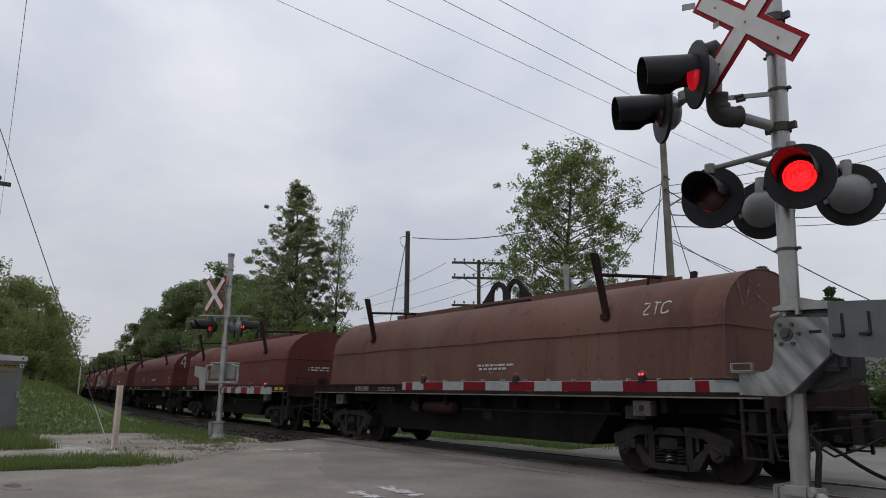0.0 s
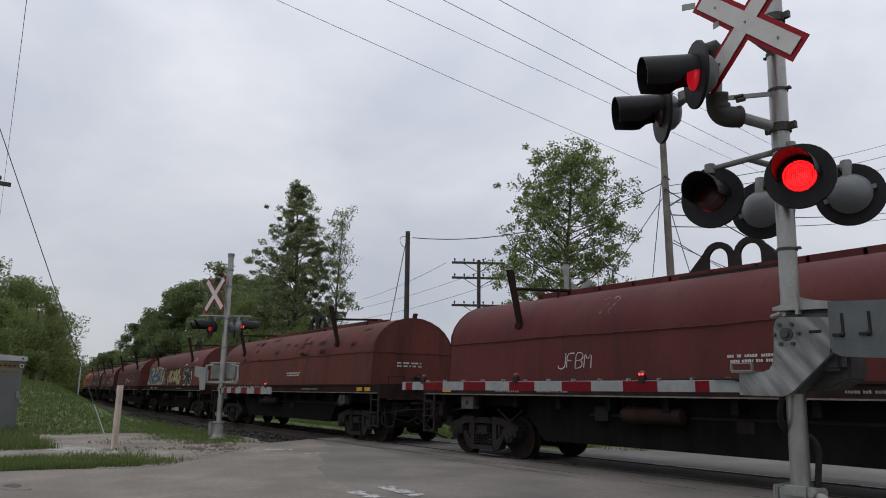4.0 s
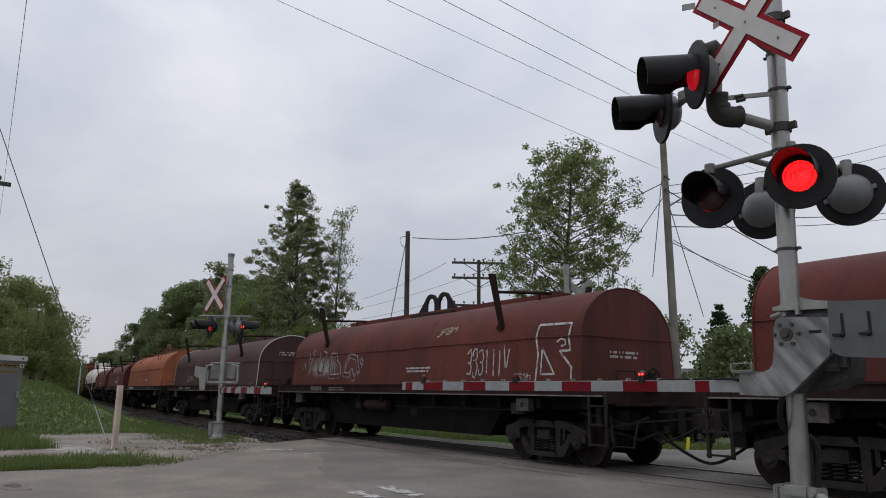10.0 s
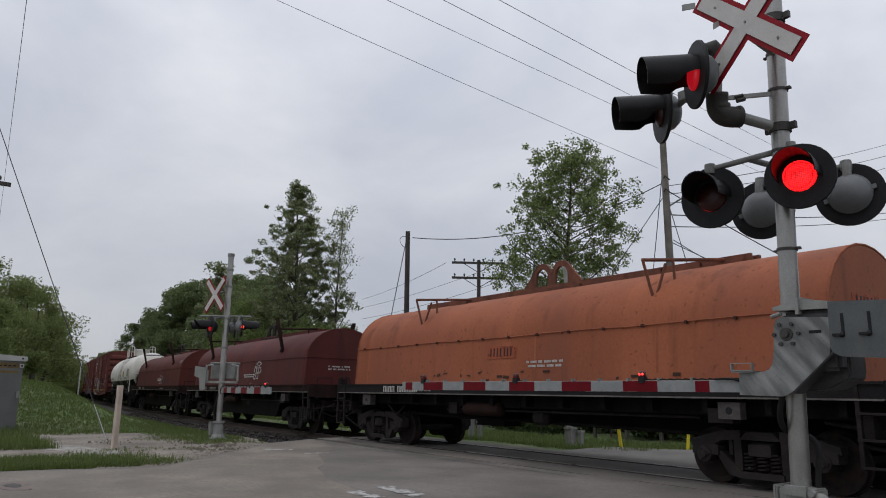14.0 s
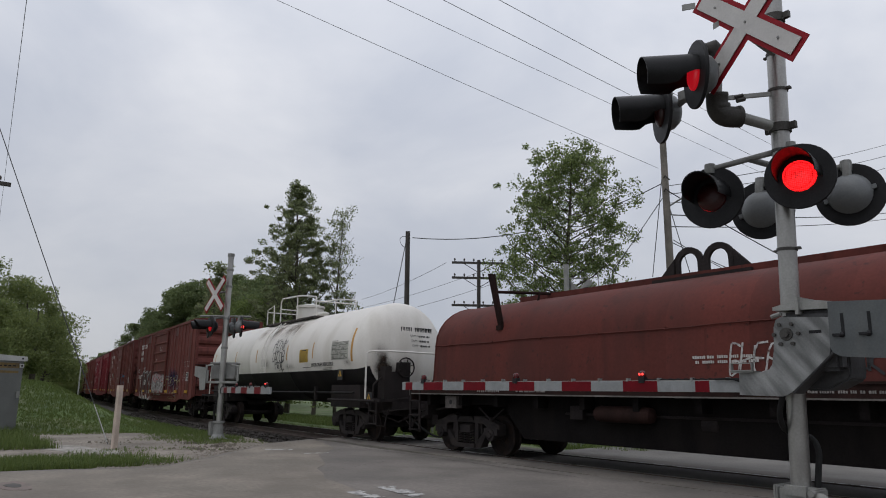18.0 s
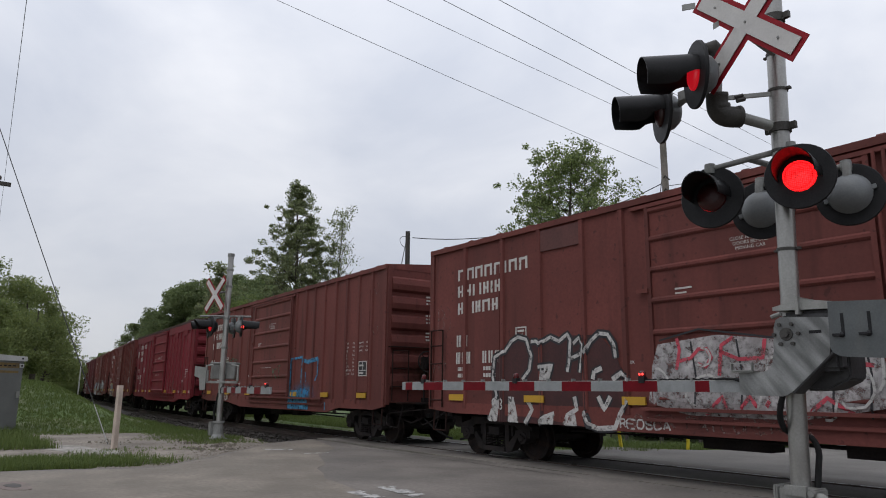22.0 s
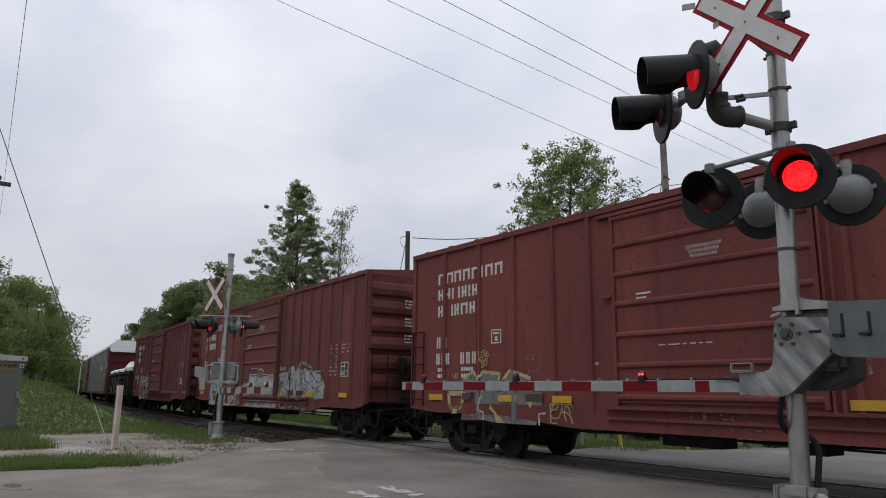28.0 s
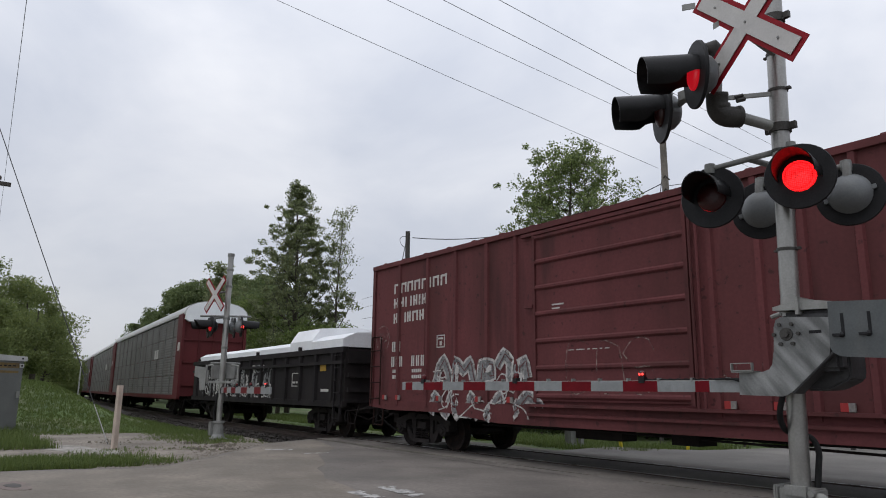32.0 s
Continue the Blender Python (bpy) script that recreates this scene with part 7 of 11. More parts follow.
def coil_car(index, paint, label, deck=None, vposts=False):
    car = thing("coil_car", label, "freight car", "coil cars of the train")
    hood = share("hood", cached("hood_" + paint.name, m_hood, paint, True), car)
    if vposts:
        hood.matrix_basis = Matrix.Translation((0, 0, -0.135)) @ Matrix.Diagonal((1, 1, 1.09, 1))
    share("seam_lip", cached("seam_" + paint.name, m_seam, paint), hood)
    share_pieces("edge_rim", "rim_" + paint.name, m_rim, paint, hood)
    dark = RUSTY if vposts else DECK
    ridge_mat = RUSTY if vposts else paint
    share("ridge_beam", cached("ridge_" + ridge_mat.name, m_ridge, ridge_mat), hood)
    share_pieces("sheet_joint", "joint_" + paint.name, m_joint, paint, hood)
    share("lifting_bracket", cached("hook_" + dark.name, m_lift_hook, dark if vposts else UNDER), hood)
    for x in (-4.15, 4.05):
        x = x * (0.85 if vposts else 1)
        for turn in (0, 180):
            share("guide_post", cached("post_" + dark.name, m_vpost if vposts else m_post, dark), hood, pose(x, 0, 0, 0, 0, turn) if turn == 0 else pose(x, 0, 0, 0, 0, 180))
    share_pieces("deck_sill", "sill_" + (deck or DECK).name, m_sill, deck or DECK, car)
    share_pieces("sill_flange", "sill_flange", m_flange, FLANGE, car)
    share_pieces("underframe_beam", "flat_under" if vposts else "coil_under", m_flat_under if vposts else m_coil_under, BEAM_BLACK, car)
    share("air_reservoir", cached("air_reservoir", m_tank_small, DECK, True), car, None, "dull brown air reservoir")
    share_pieces("brake_rigging", "brake_rigging", m_valves, UNDER, car)
    share_pieces("placard_box", "placard_box", m_box_tag, PLACARD, car)
    for x, z in ((4.925, 1.10), (-5.58, 1.11)):
        part("hole", rod(B(), (x, -1.463, z), (x, -1.458, z), 0.055, 10), BLACK, car)
    for turn in (0, 180):
        share_pieces("end_step", "end_gear", m_end_gear, UNDER, car, pose(0, 0, 0, 0, 0, turn))
    share("brake_wheel", cached("brake_wheel", m_brake_wheel, UNDER), car)
    if index in (1, 2, 3):
        share_pieces("yellow_reflector", "sill_yellow", m_sill_yellow, REFL_YELLOW, car)
    trucks(car, 5.15, rear=5.50)
    ends(car, 7.98)
    bm = B()
    fit = lambda x, z: -1.50
    x = -4.6
    for w in (0.09, 0.09, 0.04, 0.09, 0.09, 0.09) if not vposts else ():
        for u in ((0.0, 0.03), (w - 0.03, w)) if w > 0.05 else ((0.0, 0.03),):
            box(bm, x + u[0], x + u[1], -1.508, -1.499, 1.335, 1.455)
        if w > 0.05:
            box(bm, x, x + w, -1.507, -1.499, 1.43, 1.454)
        x += w + 0.04
    for k in range(2):
        fine_print(bm, -3.4, 1.40 - 0.06 * k, 0.035, 0.8, fit, 0.008, index + 3 + k)
    fine_print(bm, 2.2, 1.36, 0.04, 1.1, fit, 0.008, index + 9)
    tagged(part("stencil_marking", bm, STENCIL_DIM, car), "", "", "", "stuff")
    bm = B()
    for i in range(2):
        fine_print(bm, 0.5 + 0.05 * i, 1.87 - i * 0.075, 0.045, 1.0 - 0.1 * i, hood_y, 0.006, index + 20 + i)
    if index not in (0, 8):
        for i in range(2):
            top = 2.70 if index == 7 else 2.08
            rr = random.Random(index + i)
            y = -0.55
            while y < 0.22:
                w = rr.uniform(0.015, 0.035)
                box(bm, 6.398, 6.408, y, y + w, top - i * 0.085, top + 0.045 - i * 0.085)
                y += w + (0.012 if rr.random() < 0.75 else 0.07)
    tagged(part("stencil_marking", bm, STENCIL, hood), "", "", "", "stuff")
    TRAIN.append((car, -12.05 - 16.05 * index + SLACK.get(index, 0.0)))
    return car, hood


def spray(hood, lines, width, mat, fit=hood_y, lift=0.008, label=""):
    ob = part("graffiti_tag", ribbon(B(), lines, width, fit, lift), mat, hood, label)
    return tagged(ob, kind="stuff") if len(lines) > 1 else ob


def end_spray(parent, lines, width, mat, x, label="", lift=0.012):
    """Writing on the end wall at x, laid out in (y, z)."""
    ob = part("graffiti_tag", ribbon(B(), lines, width, lambda a, b: 0.0, 0.0), mat, parent, label)
    ob.matrix_basis = Matrix(((0, -1, 0, x + lift), (1, 0, 0, 0), (0, 0, 1, 0), (0, 0, 0, 1)))
    return ob


R = random.Random(11)
car, hood = coil_car(-1, C_BROWN, "dusty brown covered coil car with closed hood")
car, hood = coil_car(0, C_BROWN, "dusty brown covered coil car with faded chalk marks")
spray(hood, strokes("ZTC", 4.85, 2.64, 0.20, 0.15, 0.3, 0.06, R), 0.025, G_WHITE)
spray(hood, strokes("G", 0.9, 1.72, 0.3, 0.26), 0.03, G_FAINT)
end_spray(hood, strokes("VS", -0.9, 2.6, 0.5, 0.35, 0.4, 0.1, R), 0.04, G_FAINT, 6.4)
car, hood = coil_car(1, C_RED, "oxide red covered coil car with closed hood")
spray(hood, strokes("JFBM", 3.6, 1.85, 0.3, 0.24, 0.35, 0.05, R), 0.03, G_FAINT)
spray(hood, strokes("JFM", -6.35, 2.86, 0.15, 0.15, 0.5, 0.12, R, 0.4), 0.028, G_FAINT)
car, hood = coil_car(2, C_RED_C, "dark red coil car with a heart chalked on its end")
spray(hood, strokes("JFBM", -2.98, 1.78, 0.27, 0.17, 0.25, 0.05, R, 0.1), 0.022, G_WHITE)
spray(hood, [[(x, z + 0.10 * (x - 5.2)) for x, z in pl] for pl in strokes("LOCAL", 5.2, 1.86, 0.10, 0.08, 0.25, 0.05, R, 0.2)], 0.018, G_WHITE)
spray(hood, strokes("13", 5.38, 1.70, 0.12, 0.09, 0.3, 0.05, R, 0.2), 0.018, G_WHITE)
spray(hood, strokes("22", -2.1, 2.75, 0.3, 0.16, 0.3, 0.1, R), 0.03, G_FAINT)
end_spray(hood, strokes("4", -0.97, 2.45, 0.60, 0.27), 0.045, G_WHITE, 6.4)
end_spray(hood, [[(-0.13 + 0.34 * math.sin(a) ** 3, 2.78 + 0.021 * (13 * math.cos(a) - 5 * math.cos(2 * a) - 2 * math.cos(3 * a) - math.cos(4 * a))) for a in np.linspace(0, 2 * math.pi, 25)]], 0.055, G_WHITE, 6.4, "chalked heart")
end_spray(hood, strokes("J", -0.38, 2.78, 0.16, 0.1) + [[(-0.17, 2.78), (-0.03, 2.78)], [(-0.1, 2.70), (-0.1, 2.86)]] + strokes("M", 0.0, 2.68, 0.14, 0.1), 0.025, G_WHITE, 6.4)
for k, ch in enumerate("EVER"):
    end_spray(hood, strokes(ch, 0.36 + 0.11 * k, 2.86 - 0.19 * k, 0.15, 0.11, 0.1, 0.05, R), 0.028, G_WHITE, 6.4)
DATE = strokes("D", -0.47, 1.98, 0.22, 0.13, 0.2) + strokes("EC", -0.28, 1.98, 0.14, 0.11, 0.4, 0.05, R) + strokes("14", 0.12, 1.97, 0.22, 0.11, 0.4, 0.04, R) + strokes("2012", 0.52, 1.98, 0.21, 0.11, 0.3, 0.04, R)
end_spray(hood, [[(y, z - 0.17 * (y + 0.47)) for y, z in pl] for pl in DATE], 0.028, G_WHITE, 6.4)
car, hood = coil_car(3, C_RED_B, "faded red coil car with blotched hood and a chalk tag")
spray(hood, strokes("COPED", -5.25, 1.64, 0.34, 0.17, 0.05, 0.14, R, 0.15), 0.05, G_WHITE)
for i in range(22):
    x, z = R.uniform(-4.5, 5.0), R.uniform(2.3, 3.0)
    w, h = R.uniform(0.3, 1.1), R.uniform(0.12, 0.34)
    part("scorched_paint", patch(B(), [(x, z), (x, min(3.25, z + h)), (x + w, min(3.25, z + h)), (x + w, z)], hood_y, 0.003 + 0.0004 * i, 0.1), SCORCH, hood, "sooty scorch mark", True)
car, hood = coil_car(4, C_RED_B, "faded red coil car covered in colourful graffiti letters")
[c for c in hood.children if c.name.startswith("seam_lip")][0].data = cached("seam_black", m_seam, BLACK)
KING = [[(-0.36, 2.29), (-0.36, 1.69)], [(0.12, 2.29), (-0.22, 1.96), (0.11, 1.70)], [(0.38, 2.20), (0.48, 2.16), (0.40, 2.12)], [(0.37, 1.99), (0.30, 1.70)], [(0.78, 2.24), (0.75, 1.69)],
        [(0.84, 2.06), (1.06, 2.21), (1.26, 2.09), (1.24, 1.69)], [(1.96, 2.24), (1.58, 2.19), (1.47, 1.86), (1.64, 1.70), (2.04, 1.71), (2.14, 1.87), (1.84, 1.91)]]
spray(hood, KING, 0.34, OLIVE, lift=0.006, label="olive outline of a graffiti word")
spray(hood, KING, 0.265, G_YELLOW, lift=0.012, label="straw yellow graffiti letters")
spray(hood, [[(x + 0.05, z - 0.03) for x, z in pl] for pl in KING], 0.02, OLIVE, lift=0.017)
NUMBER = [[(3.34, 2.40), (2.95, 2.37), (2.94, 2.12), (3.28, 2.12), (3.46, 1.92), (3.36, 1.71), (2.92, 1.68)], [(3.58, 2.38), (3.66, 2.1), (3.70, 1.74)], [(3.66, 2.02), (3.86, 2.04)], [(3.88, 2.15), (3.88, 1.66)],
          [(4.24, 2.08), (4.08, 1.88), (4.10, 1.66), (4.36, 1.66), (4.42, 1.88), (4.24, 2.08)]]
spray(hood, NUMBER, 0.38, G_WHITE, lift=0.006, label="white halo of sprayed numbers")
spray(hood, NUMBER, 0.235, G_BLACK, lift=0.012, label="black sprayed numbers")
spray(hood, strokes("JFBM", 4.25, 2.60, 0.2, 0.15, 0.3, 0.05, R, 0.2), 0.025, G_WHITE)
DEEP = surf("deep_blue_spray", (0.022, 0.06, 0.125), 0.65, 0.0, 0.2, 2.0, 20.0, 0.0, (0.03, 0.045, 0.07), 0.5)
OUTLINE = [(-6.21, 2.41), (-6.02, 2.5), (-5.54, 2.56), (-5.4, 2.57), (-5.35, 2.5), (-5.06, 2.55), (-4.89, 2.44), (-4.37, 2.5), (-4.25, 2.6), (-4.1, 2.6), (-3.95, 2.45), (-3.77, 2.42), (-3.68, 2.56), (-3.45, 2.57), (-3.26, 2.54), (-2.27, 2.47), (-2.27, 2.39),
           (-2.52, 2.25), (-2.6, 2.12), (-2.61, 1.93), (-2.28, 2.05), (-1.97, 2.06), (-1.96, 1.94), (-2.03, 1.58), (-6.13, 1.57), (-6.44, 1.62), (-6.18, 1.92), (-6.04, 2.26)]
LETTER_M = [(-6.15, 2.41), (-5.82, 2.51), (-5.4, 2.49), (-5.02, 2.34), (-5.28, 2.31), (-5.27, 1.92), (-5.2, 1.58), (-5.49, 1.60), (-5.56, 1.74), (-5.84, 1.74), (-6.02, 1.60), (-6.12, 1.79), (-5.98, 2.04), (-5.91, 2.3)]
LETTER_A = [(-4.76, 2.42), (-4.37, 2.48), (-4.16, 2.5), (-4.34, 2.19), (-4.56, 1.84), (-4.62, 1.60), (-4.82, 1.58), (-5.02, 1.65), (-5.18, 1.81), (-5.22, 2.02), (-5.02, 2.12), (-4.76, 2.13), (-4.69, 2.25)]
LETTER_S = [(-4.44, 2.04), (-4.28, 2.17), (-4.01, 2.2), (-3.92, 2.33), (-3.68, 2.36), (-3.49, 2.26), (-3.54, 2.16), (-3.43, 1.97), (-3.47, 1.64), (-3.84, 1.60), (-4.25, 1.62), (-4.38, 1.60), (-4.5, 1.72), (-4.25, 1.83), (-3.86, 1.85), (-3.83, 1.98), (-4.01, 2.02), (-4.38, 1.92)]
LETTER_H = [(-3.68, 2.45), (-3.26, 2.51), (-2.57, 2.46), (-2.52, 2.42), (-2.78, 2.28), (-2.81, 2.1), (-2.71, 1.78), (-2.48, 1.98), (-2.26, 2.03), (-2.22, 1.93), (-2.29, 1.62), (-2.85, 1.62), (-2.87, 1.75), (-3.27, 1.78), (-3.38, 1.60), (-3.43, 2.08), (-3.49, 2.27)]
part("graffiti_outline", fill(B(), OUTLINE, hood_y, 0.006), G_CREAM, hood, "cream outline of a graffiti word")
for pts in (LETTER_M, LETTER_A, LETTER_S, LETTER_H):
    part("graffiti_letter", fill(B(), pts, hood_y, 0.011), DEEP, hood, "deep blue sprayed letter")
    spray(hood, [pts + pts[:1]], 0.024, G_WHITE, lift=0.017, label="white rim of a sprayed letter")
for pts in ([(-5.62, 2.51), (-5.44, 2.50), (-5.52, 2.26)], [(-5.58, 2.16), (-5.51, 2.17), (-5.49, 1.82), (-5.77, 1.82)], [(-5.05, 2.0), (-4.82, 2.01), (-4.98, 1.87)], [(-3.14, 2.37), (-3.03, 2.37), (-3.06, 2.08), (-3.24, 2.08)], [(-4.22, 1.86), (-4.0, 1.98), (-3.88, 1.96), (-3.9, 1.88), (-4.05, 1.84)]):
    part("sprayed_patch", fill(B(), pts, hood_y, 0.015, 0.02), G_CREAM, hood)
for x, z in ((-5.05, 1.62), (-3.66, 1.62), (-2.49, 1.61), (-6.32, 1.63), (-2.80, 1.58), (-5.70, 1.58), (-4.15, 1.58)):
    part("sprayed_patch", fill(B(), [(x - 0.1, z - 0.03), (x - 0.11, z + 0.05), (x - 0.04, z + 0.09), (x - 0.01, z + 0.20), (x + 0.05, z + 0.10), (x + 0.12, z + 0.05), (x + 0.08, z - 0.04)], hood_y, 0.019, 0.02), G_YELLOW, hood)
DAB = surf("amber_spray", (0.40, 0.22, 0.06), 0.7, 0.0, 0.3, 6.0, 30.0, 0.0)
thin(DAB, 0.40, 0.56, 0.1)
for x, z in ((-5.9, 2.63), (-4.92, 2.61), (-3.98, 2.60), (-2.8, 2.61)):
    for k in range(5):
        a, b, r = x + R.uniform(-0.10, 0.12), z + R.uniform(-0.05, 0.08), R.uniform(0.02, 0.06)
        part("sprayed_patch", fill(B(), [(a + r * math.cos(w) * R.uniform(0.6, 1.3), b + r * 0.8 * math.sin(w) * R.uniform(0.6, 1.3)) for w in np.linspace(0, 5.6, 9)], hood_y, 0.005 + 0.001 * k, 0.012), DAB, hood)
for x, w in ((-6.3, 1.2), (-3.0, 1.8)):
    bm = B()
    patch(bm, [(x, 1.56), (x, 2.75), (x + w, 2.75), (x + w, 1.56)], hood_y, 0.005)
    part("spray_mist", bm, HAZE_CREAM, hood, "soft cream mist of spray")
spray(hood, strokes("GRUM", -1.86, 1.74, 0.17, 0.1, 0.1, 0.08, R) + strokes("NOW", -1.78, 1.58, 0.12, 0.1, 0.2, 0.08, R), 0.024, G_WHITE)
spray(hood, strokes("OS", -0.88, 1.90, 0.16, 0.15, 0.2, 0.08, R) + strokes("2013", -0.86, 1.74, 0.11, 0.07, 0.2, 0.04, R) + strokes("JAS", -0.84, 1.58, 0.11, 0.09, 0.2, 0.04, R), 0.02, G_WHITE)
car, hood = coil_car(5, C_RED, "oxide red coil car with chalked tags along its side")
spray(hood, [[(x, z + 0.10 * (x - 5.2)) for x, z in pl] for pl in strokes("JFBM", 5.25, 2.56, 0.19, 0.17, 0.3, 0.04, R, 0.25)], 0.03, G_WHITE)
spray(hood, strokes("GNZX", -0.79, 1.66, 0.36, 0.2, 0.05, 0.14, R, 0.2) + strokes("VWM", -0.75, 1.70, 0.42, 0.24, 0.05, 0.16, R, 0.3), 0.026, G_WHITE)
spray(hood, strokes("NGWUKS", -4.6, 1.72, 0.3, 0.3, 0.2, 0.1, R), 0.035, G_FAINT)
spray(hood, strokes("SAUTE", 2.38, 1.66, 0.34, 0.18, 0.2, 0.10, R, 0.15), 0.026, G_WHITE)
spray(hood, strokes("0", 2.75, 2.13, 0.13, 0.10), 0.026, G_WHITE)
car, hood = coil_car(6, C_RED_B, "faded red coil car with chalk tags and a sprayed box")
TAG = [[(-5.28, 2.42), (-5.10, 2.14), (-5.18, 1.79)], [(-4.87, 2.54), (-5.10, 2.14)], [(-4.49, 2.42), (-4.55, 1.92), (-4.38, 1.84), (-4.22, 1.88), (-4.05, 2.40), (-4.25, 2.45)],
       [(-3.74, 2.34), (-3.72, 1.74), (-3.05, 1.76), (-3.10, 2.01), (-3.36, 2.18), (-3.38, 2.36), (-3.74, 2.36)], [(-3.45, 2.0), (-3.48, 1.76)],
       [(-2.75, 2.05), (-2.54, 2.32), (-2.12, 2.24), (-2.02, 1.95), (-1.94, 1.84), (-2.24, 1.66), (-2.36, 1.90), (-2.52, 1.76), (-2.83, 1.80), (-2.75, 2.05)],
       [(-5.53, 2.02), (-5.48, 2.08), (-5.53, 2.14), (-5.58, 2.08), (-5.53, 2.02)], [(-1.86, 1.98), (-1.78, 2.08), (-1.86, 2.18), (-1.94, 2.08), (-1.86, 1.98)]]
spray(hood, TAG, 0.16, G_GREY, lift=0.006, label="silver outline of sprayed letters")
spray(hood, TAG, 0.085, C_RED_C, lift=0.012)
spray(hood, [[(x + 0.06, z + 0.05) for x, z in pl] for pl in TAG], 0.018, G_WHITE, lift=0.016)
bm = B()
patch(bm, [(-5.5, 1.62), (-5.4, 2.35), (-4.4, 2.45), (-3.2, 2.4), (-2.8, 1.9), (-2.95, 1.6)], hood_y, 0.005)
part("spray_mist", bm, HAZE_WHITE, hood, "thin mist of white spray")
spray(hood, [[(x, z + 0.1 * (x - 1.7)) for x, z in pl] for pl in strokes("JFBM", 1.7, 2.60, 0.15, 0.15, 0.3, 0.05, R, 0.2)], 0.022, G_CREAM)
spray(hood, strokes("333111V", 2.99, 1.68, 0.56, 0.16, 0.30, 0.1, R), 0.035, G_WHITE)
spray(hood, [[(5.21, 1.56), (5.27, 2.05), (5.20, 2.40), (5.27, 2.64), (6.14, 2.62), (6.08, 2.36), (6.13, 2.11), (5.85, 2.11), (6.17, 1.80), (6.16, 1.58)]], 0.045, G_WHITE, label="white sprayed frame")
spray(hood, [[(5.38, 2.18), (5.72, 1.68), (5.35, 1.68), (5.38, 2.18)]], 0.04, G_WHITE, label="white sprayed triangle")
spray(hood, [[(5.77, 2.28), (5.88, 2.34), (5.99, 2.31), (6.0, 2.22), (5.88, 2.20)]], 0.035, G_WHITE)
spray(hood, strokes("SYVM", 4.72, 1.58, 0.12, 0.08, 0.1, 0.1, R), 0.016, G_WHITE)
car, hood = coil_car(7, C_BLACK, "charcoal brown coil car with a white-edged hood end")
part("white_edge", tube(B(), [(6.405, y * 1.006, 1.5 + (z - 1.5) * 1.006) for y, z in hood_profile()[:11]], 0.016, 6), STENCIL, hood)
part("white_edge", tube(B(), [(-6.405, y * 1.006, 1.5 + (z - 1.5) * 1.006) for y, z in hood_profile()[:9]], 0.014, 6), STENCIL, hood)
spray(hood, strokes("JFBM.", -3.85, 1.68, 0.27, 0.2, 0.45, 0.06, R, 0.1), 0.020, G_WHITE)
spray(hood, [[(x, z + 0.12 * (x - 4.8)) for x, z in pl] for pl in strokes("ATA", 4.80, 1.76, 0.33, 0.26, 0.15, 0.10, R, 0.2)], 0.024, G_FAINT)
spray(hood, strokes("WXM", -6.2, 1.66, 0.36, 0.26, 0.0, 0.15, R), 0.03, G_FAINT)
spray(hood, strokes("SIKE", 0.9, 1.6, 0.26, 0.2, 0.1, 0.1, R), 0.03, G_FAINT)
car, hood = coil_car(8, C_ORANGE, "bright orange coil car on a black flat deck", TANK_BLACK, True)
part("mark_ground", fill(B(), [(-0.74, 1.98), (-0.74, 2.21), (0.18, 2.21), (0.18, 1.98)], hood_y, 0.006, 0.1), MARK_ORANGE, hood, "redder orange repaint under the mark")
part("mark_ground", box(B(), 6.402, 6.406, -0.61, 0.39, 2.42, 2.66), MARK_ORANGE, hood, "redder orange repaint under the mark")
for x, w in ((-0.63, 0.15), (-0.42, 0.04), (-0.32, 0.17), (-0.10, 0.15)):
    for u in ((0.0, 0.045), (w - 0.045, w)) if w > 0.1 else ((0.0, 0.04),):
        part("stencil_bar", fill(B(), [(x + u[0], 2.02), (x + u[0], 2.18), (x + u[1], 2.18), (x + u[1], 2.02)], hood_y, 0.010, 0.05), STENCIL_RED, hood)
for y, w in ((-0.49, 0.17), (-0.26, 0.04), (-0.16, 0.18), (0.08, 0.16)):
    for u in ((0.0, 0.05), (w - 0.05, w)) if w > 0.1 else ((0.0, 0.04),):
        part("stencil_bar", box(B(), 6.406, 6.41, y + u[0], y + u[1], 2.45, 2.63), STENCIL_RED, hood)
for i in range(15):
    x = -6.0 + i * 0.85
    part("seam_clip", box(B(), x - 0.022, x + 0.022, -1.345, -1.27, 2.355, 2.40), RUST_EDGE, hood)
bm = B()
x = -4.66
for w in (0.12, 0.04, 0.12, 0.12, -0.06, 0.11, 0.11, 0.11, 0.11, 0.11, 0.11):
    if w > 0:
        for u in ((0.0, 0.035), (w - 0.035, w)) if w > 0.05 else ((0.0, 0.035),):
            box(bm, x + u[0], x + u[1], -1.512, -1.499, 1.315, 1.46)
        box(bm, x, x + w, -1.511, -1.499, 1.43, 1.46)
    x += abs(w) + 0.04
tagged(part("stencil_marking", bm, STENCIL, car), "", "", "", "stuff")
part("rust_run", fill(B(), [(6.02, 1.54), (6.0, 1.70), (6.15, 1.78), (6.3, 1.95), (6.36, 1.90), (6.38, 1.54)], hood_y, 0.006), RUST_SMEAR, hood, "dark rust smear at the hood's corner")
for i in range(16):
    x, z = R.uniform(-3.5, 4.5), R.uniform(1.54, 1.72)
    spray(hood, [[(x, z), (x + R.uniform(0.03, 0.2), z + R.uniform(-0.02, 0.03))]], R.uniform(0.02, 0.06), RUST_EDGE, label="rust speck along the hood's edge")
car, hood = coil_car(9, C_RED_C, "dark red coil car with chalked tags beside the deck")
